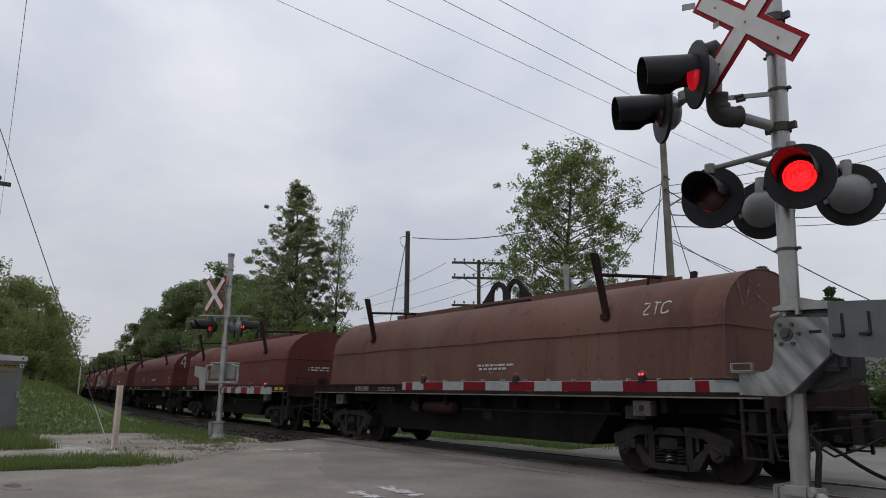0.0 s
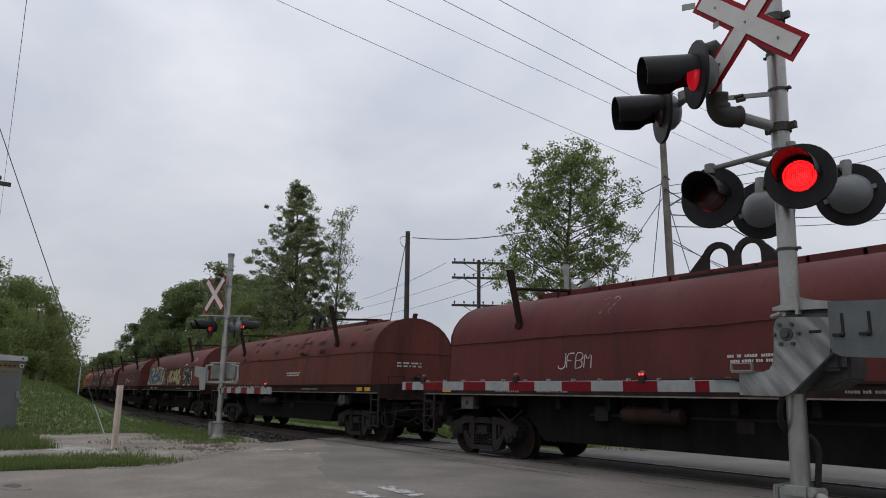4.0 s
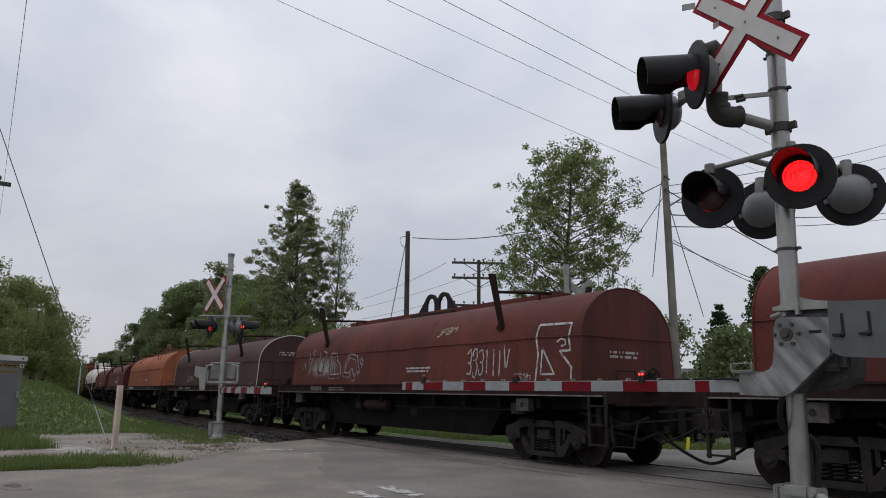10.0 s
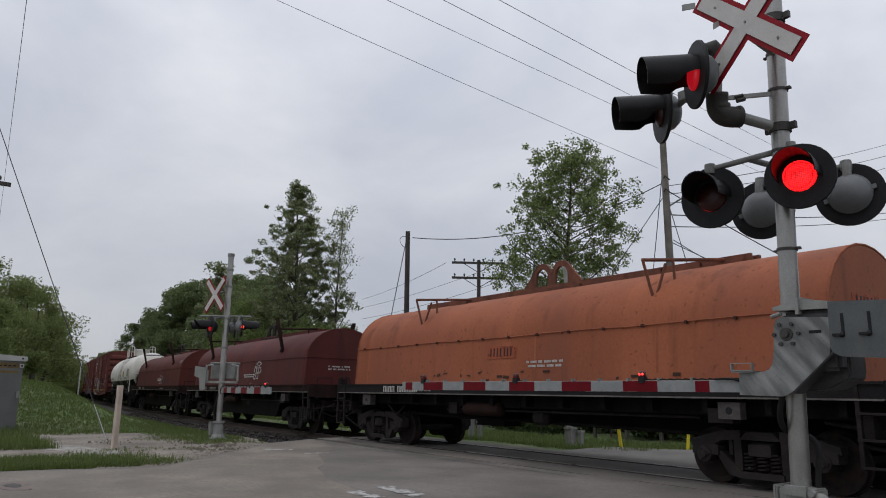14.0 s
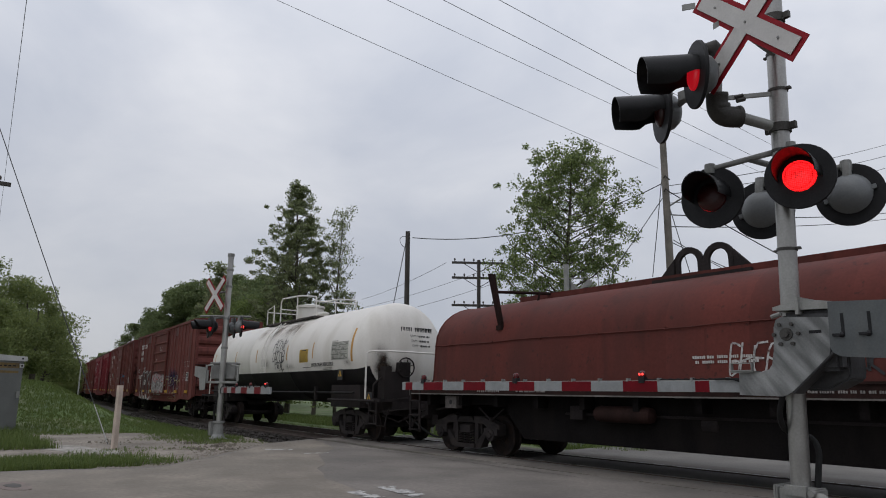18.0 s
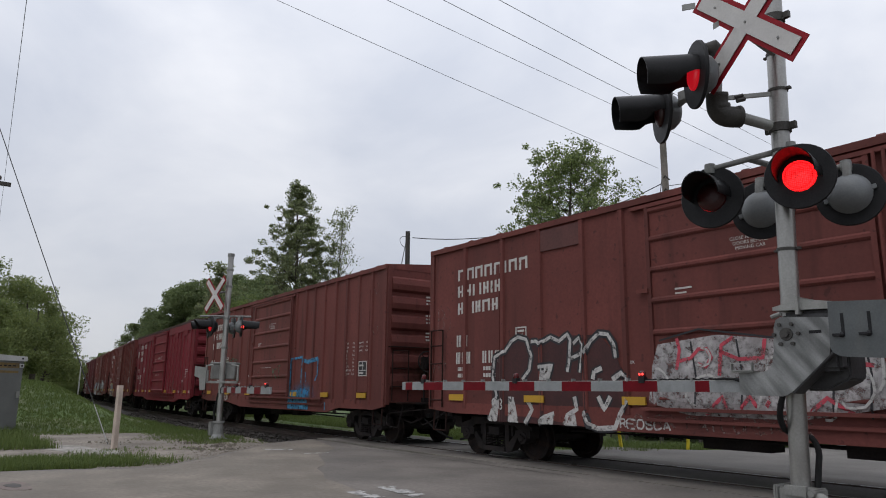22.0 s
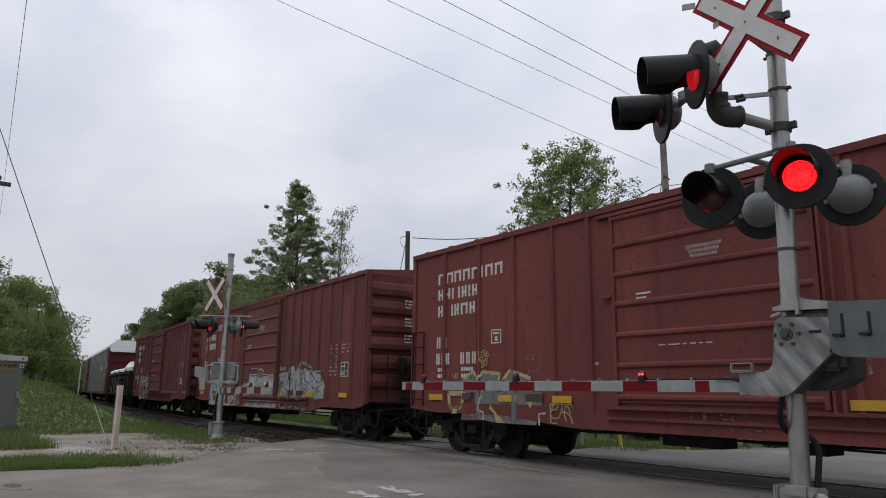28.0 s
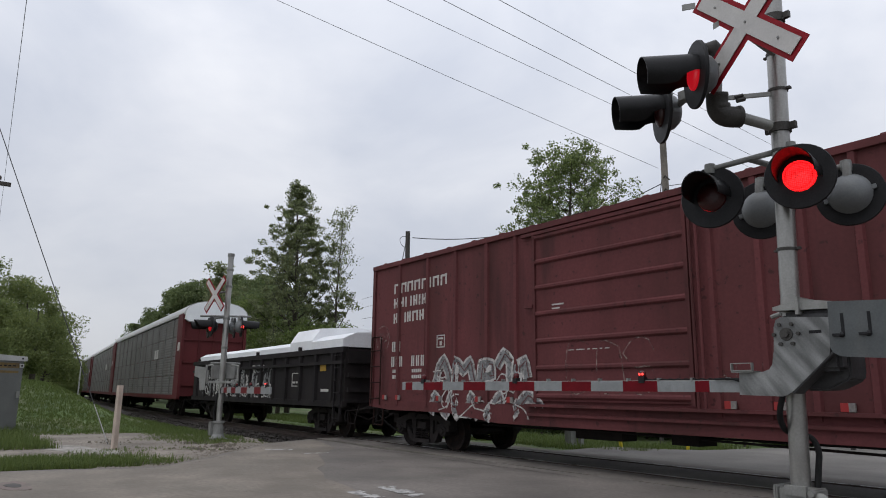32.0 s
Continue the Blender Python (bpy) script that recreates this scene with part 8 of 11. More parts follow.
spray(hood, strokes("GEP", 1.6, 1.75, 0.4, 0.22, 0.05, 0.1, R), 0.05, G_WHITE)
spray(hood, [[(2.0, 2.2), (1.75, 2.28), (2.0, 2.36), (2.3, 2.28), (2.0, 2.2)]], 0.03, G_WHITE)
spray(hood, strokes("GRANULE", -0.2, 1.66, 0.24, 0.2, 0.1, 0.1, R), 0.03, G_FAINT)
spray(hood, strokes("JFBM", -4.2, 1.72, 0.42, 0.26, 0.3, 0.06, R, 0.1), 0.045, G_FAINT)
car, hood = coil_car(10, C_RED, "oxide red coil car with a bright white tag")
spray(hood, strokes("GHERI", 1.1, 1.62, 0.46, 0.18, 0.1, 0.1, R, 0.1), 0.03, G_WHITE)
spray(hood, strokes("JFBM", 5.45, 2.64, 0.15, 0.12, 0.3, 0.05, R, 0.25), 0.022, G_WHITE)
spray(hood, strokes("DRUNK", 2.2, 1.62, 0.3, 0.2, 0.05, 0.1, R), 0.04, STENCIL_BLACK)
end_spray(hood, strokes("1", 0.1, 2.5, 0.45, 0.3), 0.05, G_FAINT, 6.4)


# ---- tank car
def tank_car(s):
    car = thing("tank_car", "white tank car with black belly band and side ladder", "freight car")
    m = facing((0, 0, 2.42), (1, 0, 0))
    bm = B()
    prof = []
    for i in range(9):
        a = math.pi / 2 * i / 8
        prof.append((1.45 * math.sin(a) + 0.001, -6.55 - 0.72 * math.cos(a)))
    prof += [(1.45, -1.9), (1.465, -1.88), (1.465, -1.85), (1.45, -1.83)]
    prof += [(1.45, 1.83), (1.465, 1.85), (1.465, 1.88), (1.45, 1.9)]
    prof += [(r, -h) for r, h in prof[8::-1]]
    n = 40
    low = math.asin(-0.49 / 1.45)
    angles = list(np.linspace(low, math.pi - low, 27)[:-1]) + list(np.linspace(math.pi - low, 2 * math.pi + low, 15)[:-1])
    rows = []
    for r, h in prof:
        rows.append([bm.verts.new((h, r * math.cos(a), 2.42 + r * math.sin(a))) for a in angles])
    skin(bm, rows)
    shell = part("tank_shell", bm, TANK_WHITE, car, "glossy white cylindrical tank", True)
    shell.data.materials.append(TANK_BLACK)
    for p in shell.data.polygons:
        if p.center.z < 2.0 and abs(p.center.x) < 6.95 and p.center.y ** 2 + (p.center.z - 2.42) ** 2 > 1.0 and p.normal.z < -0.2:
            p.material_index = 1

    def fit(x, z):
        return -math.sqrt(max(0.0, 1.45 ** 2 - (z - 2.42) ** 2))
    bm = B()
    for x in (-6.2, -3.55, -1.2, 1.7, 3.8):
        patch(bm, [(x - 0.03, 2.31), (x + 0.03, 2.31), (x + 0.03, 2.80), (x - 0.03, 2.80)], fit, 0.006, 0.05)
    patch(bm, [(6.38, 2.14), (6.49, 2.14), (6.49, 3.08), (6.38, 3.08)], fit, 0.006, 0.05)
    bm.verts.index_update()
    for b2 in islands(bm):
        part("amber_band", b2, AMBER, shell)
    bm = B()
    patch(bm, [(2.78, 2.20), (3.44, 2.20), (3.44, 2.61), (2.78, 2.61)], fit, 0.006, 0.1)
    part("warning_notice", bm, NOTICE_YELLOW, shell, "dull yellow notice with fine print")
    bm = B()
    for i in range(9):
        z = 2.235 + i * 0.034
        x = 2.83
        while x < 3.3:
            w = R.uniform(0.05, 0.16)
            ribbon(bm, [[(x, z), (min(3.39, x + w), z)]], 0.009, fit, 0.011, 0.2)
            x += w + 0.02
    ribbon(bm, [[(2.93, 2.57), (3.30, 2.57)]], 0.03, fit, 0.011, 0.2)
    part("notice_text_bars", bm, STENCIL_BLACK, shell)
    bm = B()
    patch(bm, [(5.11, 2.21), (6.22, 2.21), (6.22, 2.73), (5.11, 2.73)], fit, 0.006, 0.1)
    part("data_panel", bm, surf("grey_data_panel", (0.40, 0.395, 0.35), 0.6, 0.0, 0.1), shell, "pale grey data panel with printed columns")
    bm = B()
    for i in range(14):
        z = 2.25 + i * 0.033
        x = 5.18
        while x < 6.08:
            w = R.uniform(0.04, 0.22)
            ribbon(bm, [[(x, z), (min(6.16, x + w), z)]], 0.010, fit, 0.011, 0.2)
            x += w + (0.03 if R.random() < 0.7 else 0.12)
    for z in (2.235, 2.365, 2.50, 2.63, 2.71):
        ribbon(bm, [[(5.13, z), (6.20, z)]], 0.007, fit, 0.011, 0.3)
    ribbon(bm, [[(5.13, 2.76), (5.5, 2.76)]], 0.012, fit, 0.011, 0.3)
    part("data_text_bars", bm, STENCIL_BLACK, shell)
    bm = B()
    x = -5.95
    for w in (0.13, 0.05, 0.11, 0.15, -0.10, 0.15, 0.15, 0.15, 0.15, 0.15, 0.15):
        if w > 0:
            # each sign as an upright bar pair
            for u in ((0.0, 0.05), (w - 0.05, w)) if w > 0.12 else ((0.0, 0.05),):
                patch(bm, [(x + u[0], 2.02), (x + u[1], 2.02), (x + u[1], 2.21), (x + u[0], 2.21)], fit, 0.007, 0.03)
        x += abs(w) + 0.055
    part("number_bars", bm, STENCIL_BLACK, shell)
    bm = B()
    for i in range(2):
        x = -5.8
        for w in (0.1, 0.2, 0.35, 0.12, 0.3):
            ribbon(bm, [[(x, 1.93 - i * 0.13), (x + w, 1.93 - i * 0.13)]], 0.06, fit, 0.008, 0.2)
            x += w + 0.07
    tagged(part("stencil_marking", bm, STENCIL, shell), "", "", "", "stuff")
    words = lettering("cargo_name", "HYDROGEN PEROXIDE", 0.150, side_at(4.47, fit(4.47, 2.10) - 0.016, 2.10) @ pose(0, 0, 0, 12.5, 0, 0), STENCIL_BLACK, shell, 0.0035)
    words["label"] = "black words naming the cargo"
    bm = B()
    for i in range(2):
        ribbon(bm, [[(4.5, 1.995 - i * 0.04), (5.1, 1.995 - i * 0.04)]], 0.012, fit, 0.008, 0.3)
    ribbon(bm, [[(3.0, 2.04), (3.6, 2.04)]], 0.012, fit, 0.008, 0.3)
    def head(y, z):
        return 6.55 + 0.72 * math.sqrt(max(0, 1 - (math.hypot(y, z - 2.42) / 1.45) ** 2))
    for i in range(4):
        y, z = (-0.30, 3.0) if i == 0 else (-0.12 + 0.03 * i, 2.98 - 0.135 * i)
        big = i == 0
        for w in ((0.075, 0.035, 0.06, 0.075, -0.06, 0.08, 0.075, 0.075, 0.075, 0.08, 0.08) if big else (-0.31, 0.05, 0.05, 0.05, 0.05, -0.03, 0.05, 0.05)[:8 - i // 2]):
            if w > 0:
                tall = 0.12 if big else 0.05
                edge = 0.018 if big else 0.009
                for u in ((0.0, edge), (w - edge, w)) if w > 0.045 else ((0.0, edge),):
                    x = head(y, z + tall / 2)
                    box(bm, x - 0.05, x + 0.012, y + u[0], y + u[1], z, z + tall)
                if w > 0.078:
                    box(bm, head(y, z + tall) - 0.05, head(y, z + tall) + 0.012, y, y + w, z + tall - edge, z + tall)
            y += abs(w) + (0.03 if big else 0.015)
    for i in (1, 2, 3):
        y, z = 0.03 + 0.03 * i, 2.98 - 0.135 * i + 0.03
        lettering("capacity_word", "CAPY", 0.085, end_at(head(y, z) + 0.02, y, z) @ pose(0, 0, 0, -12, 0, 0), STENCIL_BLACK, shell, 0.001)
    tagged(part("stencil_marking", bm, STENCIL_BLACK, shell), "", "", "", "stuff")
    ls = strokes("PEONY", 0.42, 2.62, 0.40, 0.2, 0.05, 0.18, R, 0.1) + strokes("OWLOB", 0.45, 2.28, 0.34, 0.2, 0.02, 0.2, R, 0.1) + strokes("MVXC", 0.62, 2.0, 0.32, 0.2, 0.0, 0.2, R, 0.1)
    spray(shell, ls, 0.028, G_BLACK, fit, label="black scribbled tag")
    # warning diamond plates
    for x, z, r in ((5.60, 1.80, 0.20), (7.35, 1.15, 0.19)):
        y = fit(x, z) - 0.05 if x < 7 else -1.35
        r = r * 0.8
        part("hazard_placard", box(B(), x - r, x + r, y - 0.008, y, z - r, z + r), STENCIL_BLACK, car, "square black hazard placard")
        part("placard_triangle", prism(B(), [(x - 0.11, z - 0.06), (x + 0.11, z - 0.06), (x, z + 0.12)], y - 0.008, y - 0.011), REFL_YELLOW, car, "yellow hazard triangle")
        part("placard_sign", prism(B(), [(x - 0.03, z - 0.04), (x + 0.03, z - 0.04), (x, z + 0.05)], y - 0.011, y - 0.014), STENCIL_BLACK, car)
    # saddle, walkway, dome and rails
    bm = B()
    for sx in (-1, 1):
        box(bm, sx * 4.9, sx * 7.9, -0.35, 0.35, 0.75, 1.12)
        box(bm, sx * 4.9, sx * 6.7, -1.28, 1.28, 0.88, 1.5)
        box(bm, sx * 6.7, sx * 8.0, -1.0, 1.0, 0.86, 1.12)
        box(bm, sx * 7.55, sx * 8.0, -1.4, 1.4, 1.06, 1.14)
        for sy in (-1, 1):
            rod(bm, (sx * 7.8, sy * 1.42, 1.08), (sx * 5.0, sy * 1.42, 1.08), 0.04, 6)
            box(bm, sx * 4.0, sx * 4.1, sy * 1.35, sy * 1.43, 1.05, 1.45)
            for z in (0.5, 0.82):
                rod(bm, (sx * 7.5, sy * 1.42, z), (sx * 7.9, sy * 1.42, z), 0.02, 6)
            for x in (7.5, 7.9):
                rod(bm, (sx * x, sy * 1.42, 0.48), (sx * x, sy * 1.42, 1.08), 0.02, 6)
    bm.verts.index_update()
    for b2 in islands(bm):
        part("underframe_beam", b2, UNDER, car)
    bm = B()
    for sy in (-1, 1):
        rod(bm, (-6.5, sy * 1.38, 1.28), (6.5, sy * 1.38, 1.28), 0.03, 8)
    part("side_rail", bm, TANK_BLACK, car)
    for e in (-1, 1):
        bm = tube(B(), round_off([(7.27, -1.42, 1.12), (7.27, -1.42, 2.30), (7.34, -1.36, 2.40), (7.90, -0.75, 2.38), (7.98, 0.0, 2.36), (7.98, 1.05, 2.36), (7.95, 1.15, 2.28), (7.95, 1.16, 1.14)], 1), 0.025, 7)
        bm.transform(pose(0 if e > 0 else 0.22, 0, 0, 0, 0, 0 if e > 0 else 180))
        part("end_handrail", bm, TANK_WHITE, car, "white tubular handrail")
    bm = B()
    box(bm, -2.2, 2.3, -0.75, 0.75, 3.78, 3.82)
    for x in np.linspace(-2.1, 2.2, 14):
        box(bm, x - 0.02, x + 0.02, -0.78, 0.78, 3.72, 3.79)
    bm.verts.index_update()
    for b2 in islands(bm):
        part("walkway_grate", b2, GRATE, car)
    bm = B()
    lathe(bm, [(0.43, 0.0), (0.43, 0.42), (0.47, 0.43), (0.47, 0.50), (0.2, 0.56), (0.02, 0.57)], Matrix.Translation((0.15, 0, 3.82)) @ Matrix.Diagonal((1.12, 1.12, 1.1, 1)), 24)
    part("dome", bm, TANK_WHITE, car, "white valve dome", True)
    bm = B()
    for x in (0.85, 1.15):
        lathe(bm, [(0.14, 0.0), (0.14, 0.2), (0.18, 0.2), (0.18, 0.26), (0.05, 0.3)], Matrix.Translation((x, 0.1, 3.8)), 12)
    rod(bm, (0.7, -0.2, 3.95), (1.4, -0.1, 4.0), 0.03, 6)
    part("valve_housing", bm, TANK_WHITE, car)
    bm = B()
    for y in (-0.75, 0.75):
        tube(bm, [(-0.85, y, 3.8), (-0.85, y, 4.55), (-0.7, y, 4.68), (1.0, y, 4.62), (2.3, y, 4.45), (2.35, y, 3.8)], 0.025, 6)
        rod(bm, (0.7, y, 3.8), (0.7, y, 4.64), 0.022, 6)
        tube(bm, [(-2.2, y, 3.8), (-2.2, y, 4.38), (-1.55, y, 4.5), (-1.5, y, 3.8)], 0.022, 6)
    for x in (-0.85, 2.35, -2.2):
        rod(bm, (x, -0.75, 4.3), (x, 0.75, 4.3), 0.02, 6)
    part("platform_rail", bm, TANK_WHITE, car, "white safety railing")
    bm = B()
    for dx in (-0.21, 0.21):
        pts = []
        for a in np.linspace(0.6, math.pi / 2, 9):
            pts.append((-0.15 + dx, -1.56 * math.sin(a), 2.42 + 1.56 * math.cos(a)))
        pts.append((-0.15 + dx, -1.54, 1.93))
        tube(bm, pts, 0.017, 6)
    for a in np.linspace(0.75, math.pi / 2, 4):
        rod(bm, (-0.36, -1.56 * math.sin(a), 2.42 + 1.56 * math.cos(a)), (0.06, -1.56 * math.sin(a), 2.42 + 1.56 * math.cos(a)), 0.016, 6)
    for z in (2.1, 1.94):
        rod(bm, (-0.36, -1.56, z), (0.06, -1.56, z), 0.016, 6)
    part("ladder", bm, TANK_WHITE, car, "white curved side ladder")
    bm = B()
    pts = [(7.50, -0.30 + 0.26 * math.cos(a), 1.98 + 0.26 * math.sin(a)) for a in np.linspace(0, 2 * math.pi, 17)]
    tube(bm, pts, 0.02, 5)
    box(bm, 7.1, 7.46, -0.95, -0.15, 1.15, 1.86)
    box(bm, 7.15, 7.48, -0.45, -0.15, 1.78, 2.12)
    box(bm, 7.15, 7.44, -0.92, -0.72, 1.80, 2.00)
    tube(bm, [(7.3, -0.95, 1.7), (7.3, -1.2, 1.5), (7.3, -1.2, 1.1)], 0.03, 6)
    for a in (0.3, 1.35, 2.4):
        rod(bm, (7.50, -0.30 - 0.26 * math.cos(a), 1.98 - 0.26 * math.sin(a)), (7.50, -0.30 + 0.26 * math.cos(a), 1.98 + 0.26 * math.sin(a)), 0.012, 5)
    part("brake_wheel", bm, UNDER, car)
    for cy, cz, ry, rz, mat in ((-0.82, 2.12, 0.18, 0.38, SOOT_END), (-0.82, 1.98, 0.28, 0.34, SOOT_END), (-0.70, 1.95, 0.5, 0.42, GRIME_END), (-0.10, 2.15, 0.34, 0.25, GRIME_END), (-0.9, 2.3, 0.3, 0.55, GRIME_END)):
        bm = B()
        rows = []
        for i in range(13):
            y = cy - ry + 2 * ry * i / 12
            rows.append([bm.verts.new((6.55 + 0.72 * math.sqrt(max(0.0, 1 - (math.hypot(y, z - 2.42) / 1.45) ** 2)) + 0.010 + 0.004 * ry, y, z)) for z in np.linspace(cz - rz, cz + rz, 13)])
        for r0, r1 in zip(rows, rows[1:]):
            for k in range(12):
                bm.faces.new((r0[k], r0[k + 1], r1[k + 1], r1[k]))
        part("soot_stain", bm, mat, shell, "sooty brown stain", True)
    for x, w, z0 in ((-2.1, 1.3, 2.95), (-1.0, 1.6, 2.85), (0.2, 1.5, 2.9), (1.1, 1.3, 2.95), (-0.4, 0.9, 3.2), (0.9, 1.0, 3.15)):
        part("run_off_stain", patch(B(), [(x, z0), (x, 3.86), (x + w, 3.86), (x + w, z0)], fit, 0.004 + 0.001 * w, 0.08), RUST_RUN, shell, "thin brown run-off stain", True)
    for x, w, z0, z1 in ((5.75, 0.75, 1.95, 2.3), (-0.6, 0.9, 1.95, 2.5), (1.3, 1.2, 1.93, 2.25)):
        part("grime_stain", patch(B(), [(x, z0), (x, z1), (x + w, z1), (x + w, z0)], fit, 0.005, 0.08), GRIME, shell, "soft grey grime", True)
    trucks(car, 5.8)
    ends(car, 8.6)
    TRAIN.append((car, s))


tank_car(-189.28)

# ---- boxcars
RIBS = (-6.67, -5.44, -4.35, -3.25, -2.34, 2.05, 2.82, 3.47, 4.20, 4.95, 5.67, 6.41, 7.15)


def box_y(x, z):
    """The near face of a boxcar side, ribs included."""
    if -1.84 < x < 1.70:
        return -1.575 if z > 1.15 else -1.53
    for r in RIBS:
        if abs(x - r) < 0.05:
            return -1.57
    return -1.53


def m_box_shell():
    bm = B()
    box(bm, -7.92, 7.92, -1.52, 1.52, 1.05, 4.52)
    return bm


def m_box_roof():
    bm = B()
    prism(bm, [(-1.58, 4.48), (1.58, 4.48), (1.58, 4.59), (0, 4.74), (-1.58, 4.59)], -7.94, 7.94, "x")
    return bm


def m_roof_seam():
    bm = B()
    for i in range(17):
        x = -7.4 + i * 0.925
        prism(bm, [(-1.57, 4.59), (1.57, 4.59), (1.55, 4.62), (0, 4.78), (-1.55, 4.62)], x - 0.05, x + 0.05, "x")
    return bm


def m_rib():
    bm = B()
    prism(bm, [(-0.065, 0.0), (0.065, 0.0), (0.042, -0.048), (-0.042, -0.048)], 1.0, 4.48, "z")
    return bm


def m_box_door():
    bm = B()
    box(bm, -1.78, 1.66, -1.56, -1.50, 1.18, 4.36)
    return bm


def m_door_fit():
    bm = B()
    for z in (1.22, 1.74, 2.25, 2.77, 3.28, 3.79, 4.28):
        prism(bm, [(-1.575, z), (-1.60, z + 0.03), (-1.60, z + 0.07), (-1.575, z + 0.10), (-1.55, z + 0.1), (-1.55, z)], -1.74, 1.62, "x")
    for x in (-1.80, 1.62):
        box(bm, x, x + 0.07, -1.60, -1.5, 1.15, 4.4)
    rod(bm, (1.76, -1.62, 1.1), (1.76, -1.62, 4.4), 0.025, 6)
    rod(bm, (1.88, -1.62, 1.1), (1.88, -1.62, 4.4), 0.025, 6)
    box(bm, -2.0, -1.78, -1.63, -1.57, 2.95, 3.02)
    box(bm, -2.0, 4.4, -1.66, -1.5, 1.07, 1.12)
    box(bm, -2.0, 4.4, -1.60, -1.5, 0.90, 0.95)
    box(bm, -2.1, 2.0, -1.61, -1.5, 4.38, 4.44)
    return bm


def m_box_sill():
    bm = B()
    for sy in (-1, 1):
        prism(bm, [(-7.92, 1.1), (-7.92, 0.95), (-7.0, 0.88), (-4.6, 0.88), (-2.9, 0.72), (4.6, 0.72), (5.3, 0.86), (7.4, 0.86), (7.92, 0.95), (7.92, 1.1)], sy * 1.545, sy * 1.47)
    return bm


def m_box_under():
    bm = B()
    box(bm, -8.2, 8.2, -0.33, 0.33, 0.72, 1.06)
    for x in np.linspace(-4.2, 4.2, 8):
        box(bm, x - 0.05, x + 0.05, -1.45, 1.45, 0.82, 1.06)
    box(bm, -1.4, -0.3, -0.9, -0.5, 0.5, 0.85)
    box(bm, 0.8, 1.3, -1.0, -0.5, 0.52, 0.85)
    rod(bm, (-4.4, -1.0, 0.72), (4.6, -0.95, 0.58), 0.02, 5)
    rod(bm, (-4.4, -0.7, 0.62), (4.6, -0.7, 0.66), 0.02, 5)
    box(bm, -7.8, 7.8, -1.48, 1.48, 1.02, 1.08)
    return bm


def m_box_end():
    """A pressed end with lying corrugations."""
    bm = B()
    prof = [(7.92, 1.1)]
    for i in range(6):
        z = 1.38 + i * 0.50
        prof += [(7.93, z), (8.02, z + 0.06), (8.05, z + 0.20), (8.02, z + 0.35), (7.93, z + 0.41)]
    prof += [(7.93, 4.54), (7.86, 4.54), (7.86, 1.1)]
    prism(bm, prof, -1.42, 1.42)
    for sy in (-1, 1):
        box(bm, 7.86, 8.0, sy * 1.42, sy * 1.53, 1.0, 4.54)
    return bm


def m_box_corner_post():
    bm = B()
    for e in (-1, 1):
        box(bm, e * 7.82, e * 7.945, -1.56, -1.50, 0.95, 4.50)
        box(bm, e * 7.82, e * 7.945, 1.56, 1.50, 0.95, 4.50)
    return bm


def m_box_panel():
    """The raised door-post panels near the ends."""
    bm = B()
    box(bm, 6.50, 7.05, -1.55, -1.51, 1.3, 4.0)
    box(bm, -6.35, -5.55, -1.53, -1.51, 1.3, 4.05)
    return bm


def m_box_header():
    """Flat header strips over the side sheets, drawn lower over the wide sheets."""
    bm = B()
    for x0, x1, z0 in ((-7.82, -6.2, 4.14), (-6.2, -5.5, 3.98), (-5.5, -2.2, 4.14), (2.1, 3.6, 4.14), (3.6, 4.3, 3.96), (4.3, 5.74, 4.14), (5.74, 6.46, 3.93), (6.46, 7.82, 4.14)):
        box(bm, x0 + 0.002, x1 - 0.002, -1.572, -1.51, z0, 4.478)
    return bm


def m_box_steps():
    bm = B()
    for x in (7.42, 7.86):
        rod(bm, (x, 1.58, 1.0), (x, 1.58, 2.7), 0.018, 6)
    for z in (1.15, 1.55, 1.95, 2.35, 2.7):
        rod(bm, (7.42, 1.60, z), (7.86, 1.60, z), 0.016, 6)
    for sy in (-1, 1):
        tube(bm, [(7.35, sy * 1.5, 0.9), (7.35, sy * 1.52, 0.5), (7.8, sy * 1.52, 0.5), (7.8, sy * 1.5, 0.9)], 0.022, 6)
    for z in (1.45, 1.9, 2.35):
        rod(bm, (8.12, -1.42, z), (8.12, -0.95, z), 0.015, 6)
    for y in (-1.42, -0.95):
        rod(bm, (8.12, y, 1.1), (8.12, y, 2.35), 0.015, 6)
    box(bm, 7.95, 8.25, -1.2, 1.2, 1.02, 1.06)
    for y in (0.75, 1.3):
        rod(bm, (8.15, y, 1.1), (8.15, y, 2.4), 0.018, 6)
    for z in np.linspace(1.3, 2.35, 4):
        rod(bm, (8.15, 0.75, z), (8.15, 1.3, z), 0.015, 6)
    rod(bm, (8.12, -1.4, 2.45), (8.12, 0.6, 2.45), 0.016, 6)
    rod(bm, (8.12, -1.4, 2.45), (8.02, -1.5, 2.45), 0.016, 6)
    return bm


def m_box_brake():
    bm = B()
    pts = [(8.22, -0.45 + 0.26 * math.cos(a), 2.1 + 0.26 * math.sin(a)) for a in np.linspace(0, 2 * math.pi, 17)]
    tube(bm, pts, 0.02, 5)
    box(bm, 8.0, 8.18, -0.53, -0.37, 1.92, 2.22)
    for a in (0.2, 1.25, 2.3):
        rod(bm, (8.22, -0.45 - 0.26 * math.cos(a), 2.1 - 0.26 * math.sin(a)), (8.22, -0.45 + 0.26 * math.cos(a), 2.1 + 0.26 * math.sin(a)), 0.012, 5)
    rod(bm, (8.1, -0.45, 1.0), (8.1, -0.45, 1.95), 0.02, 6)
    return bm


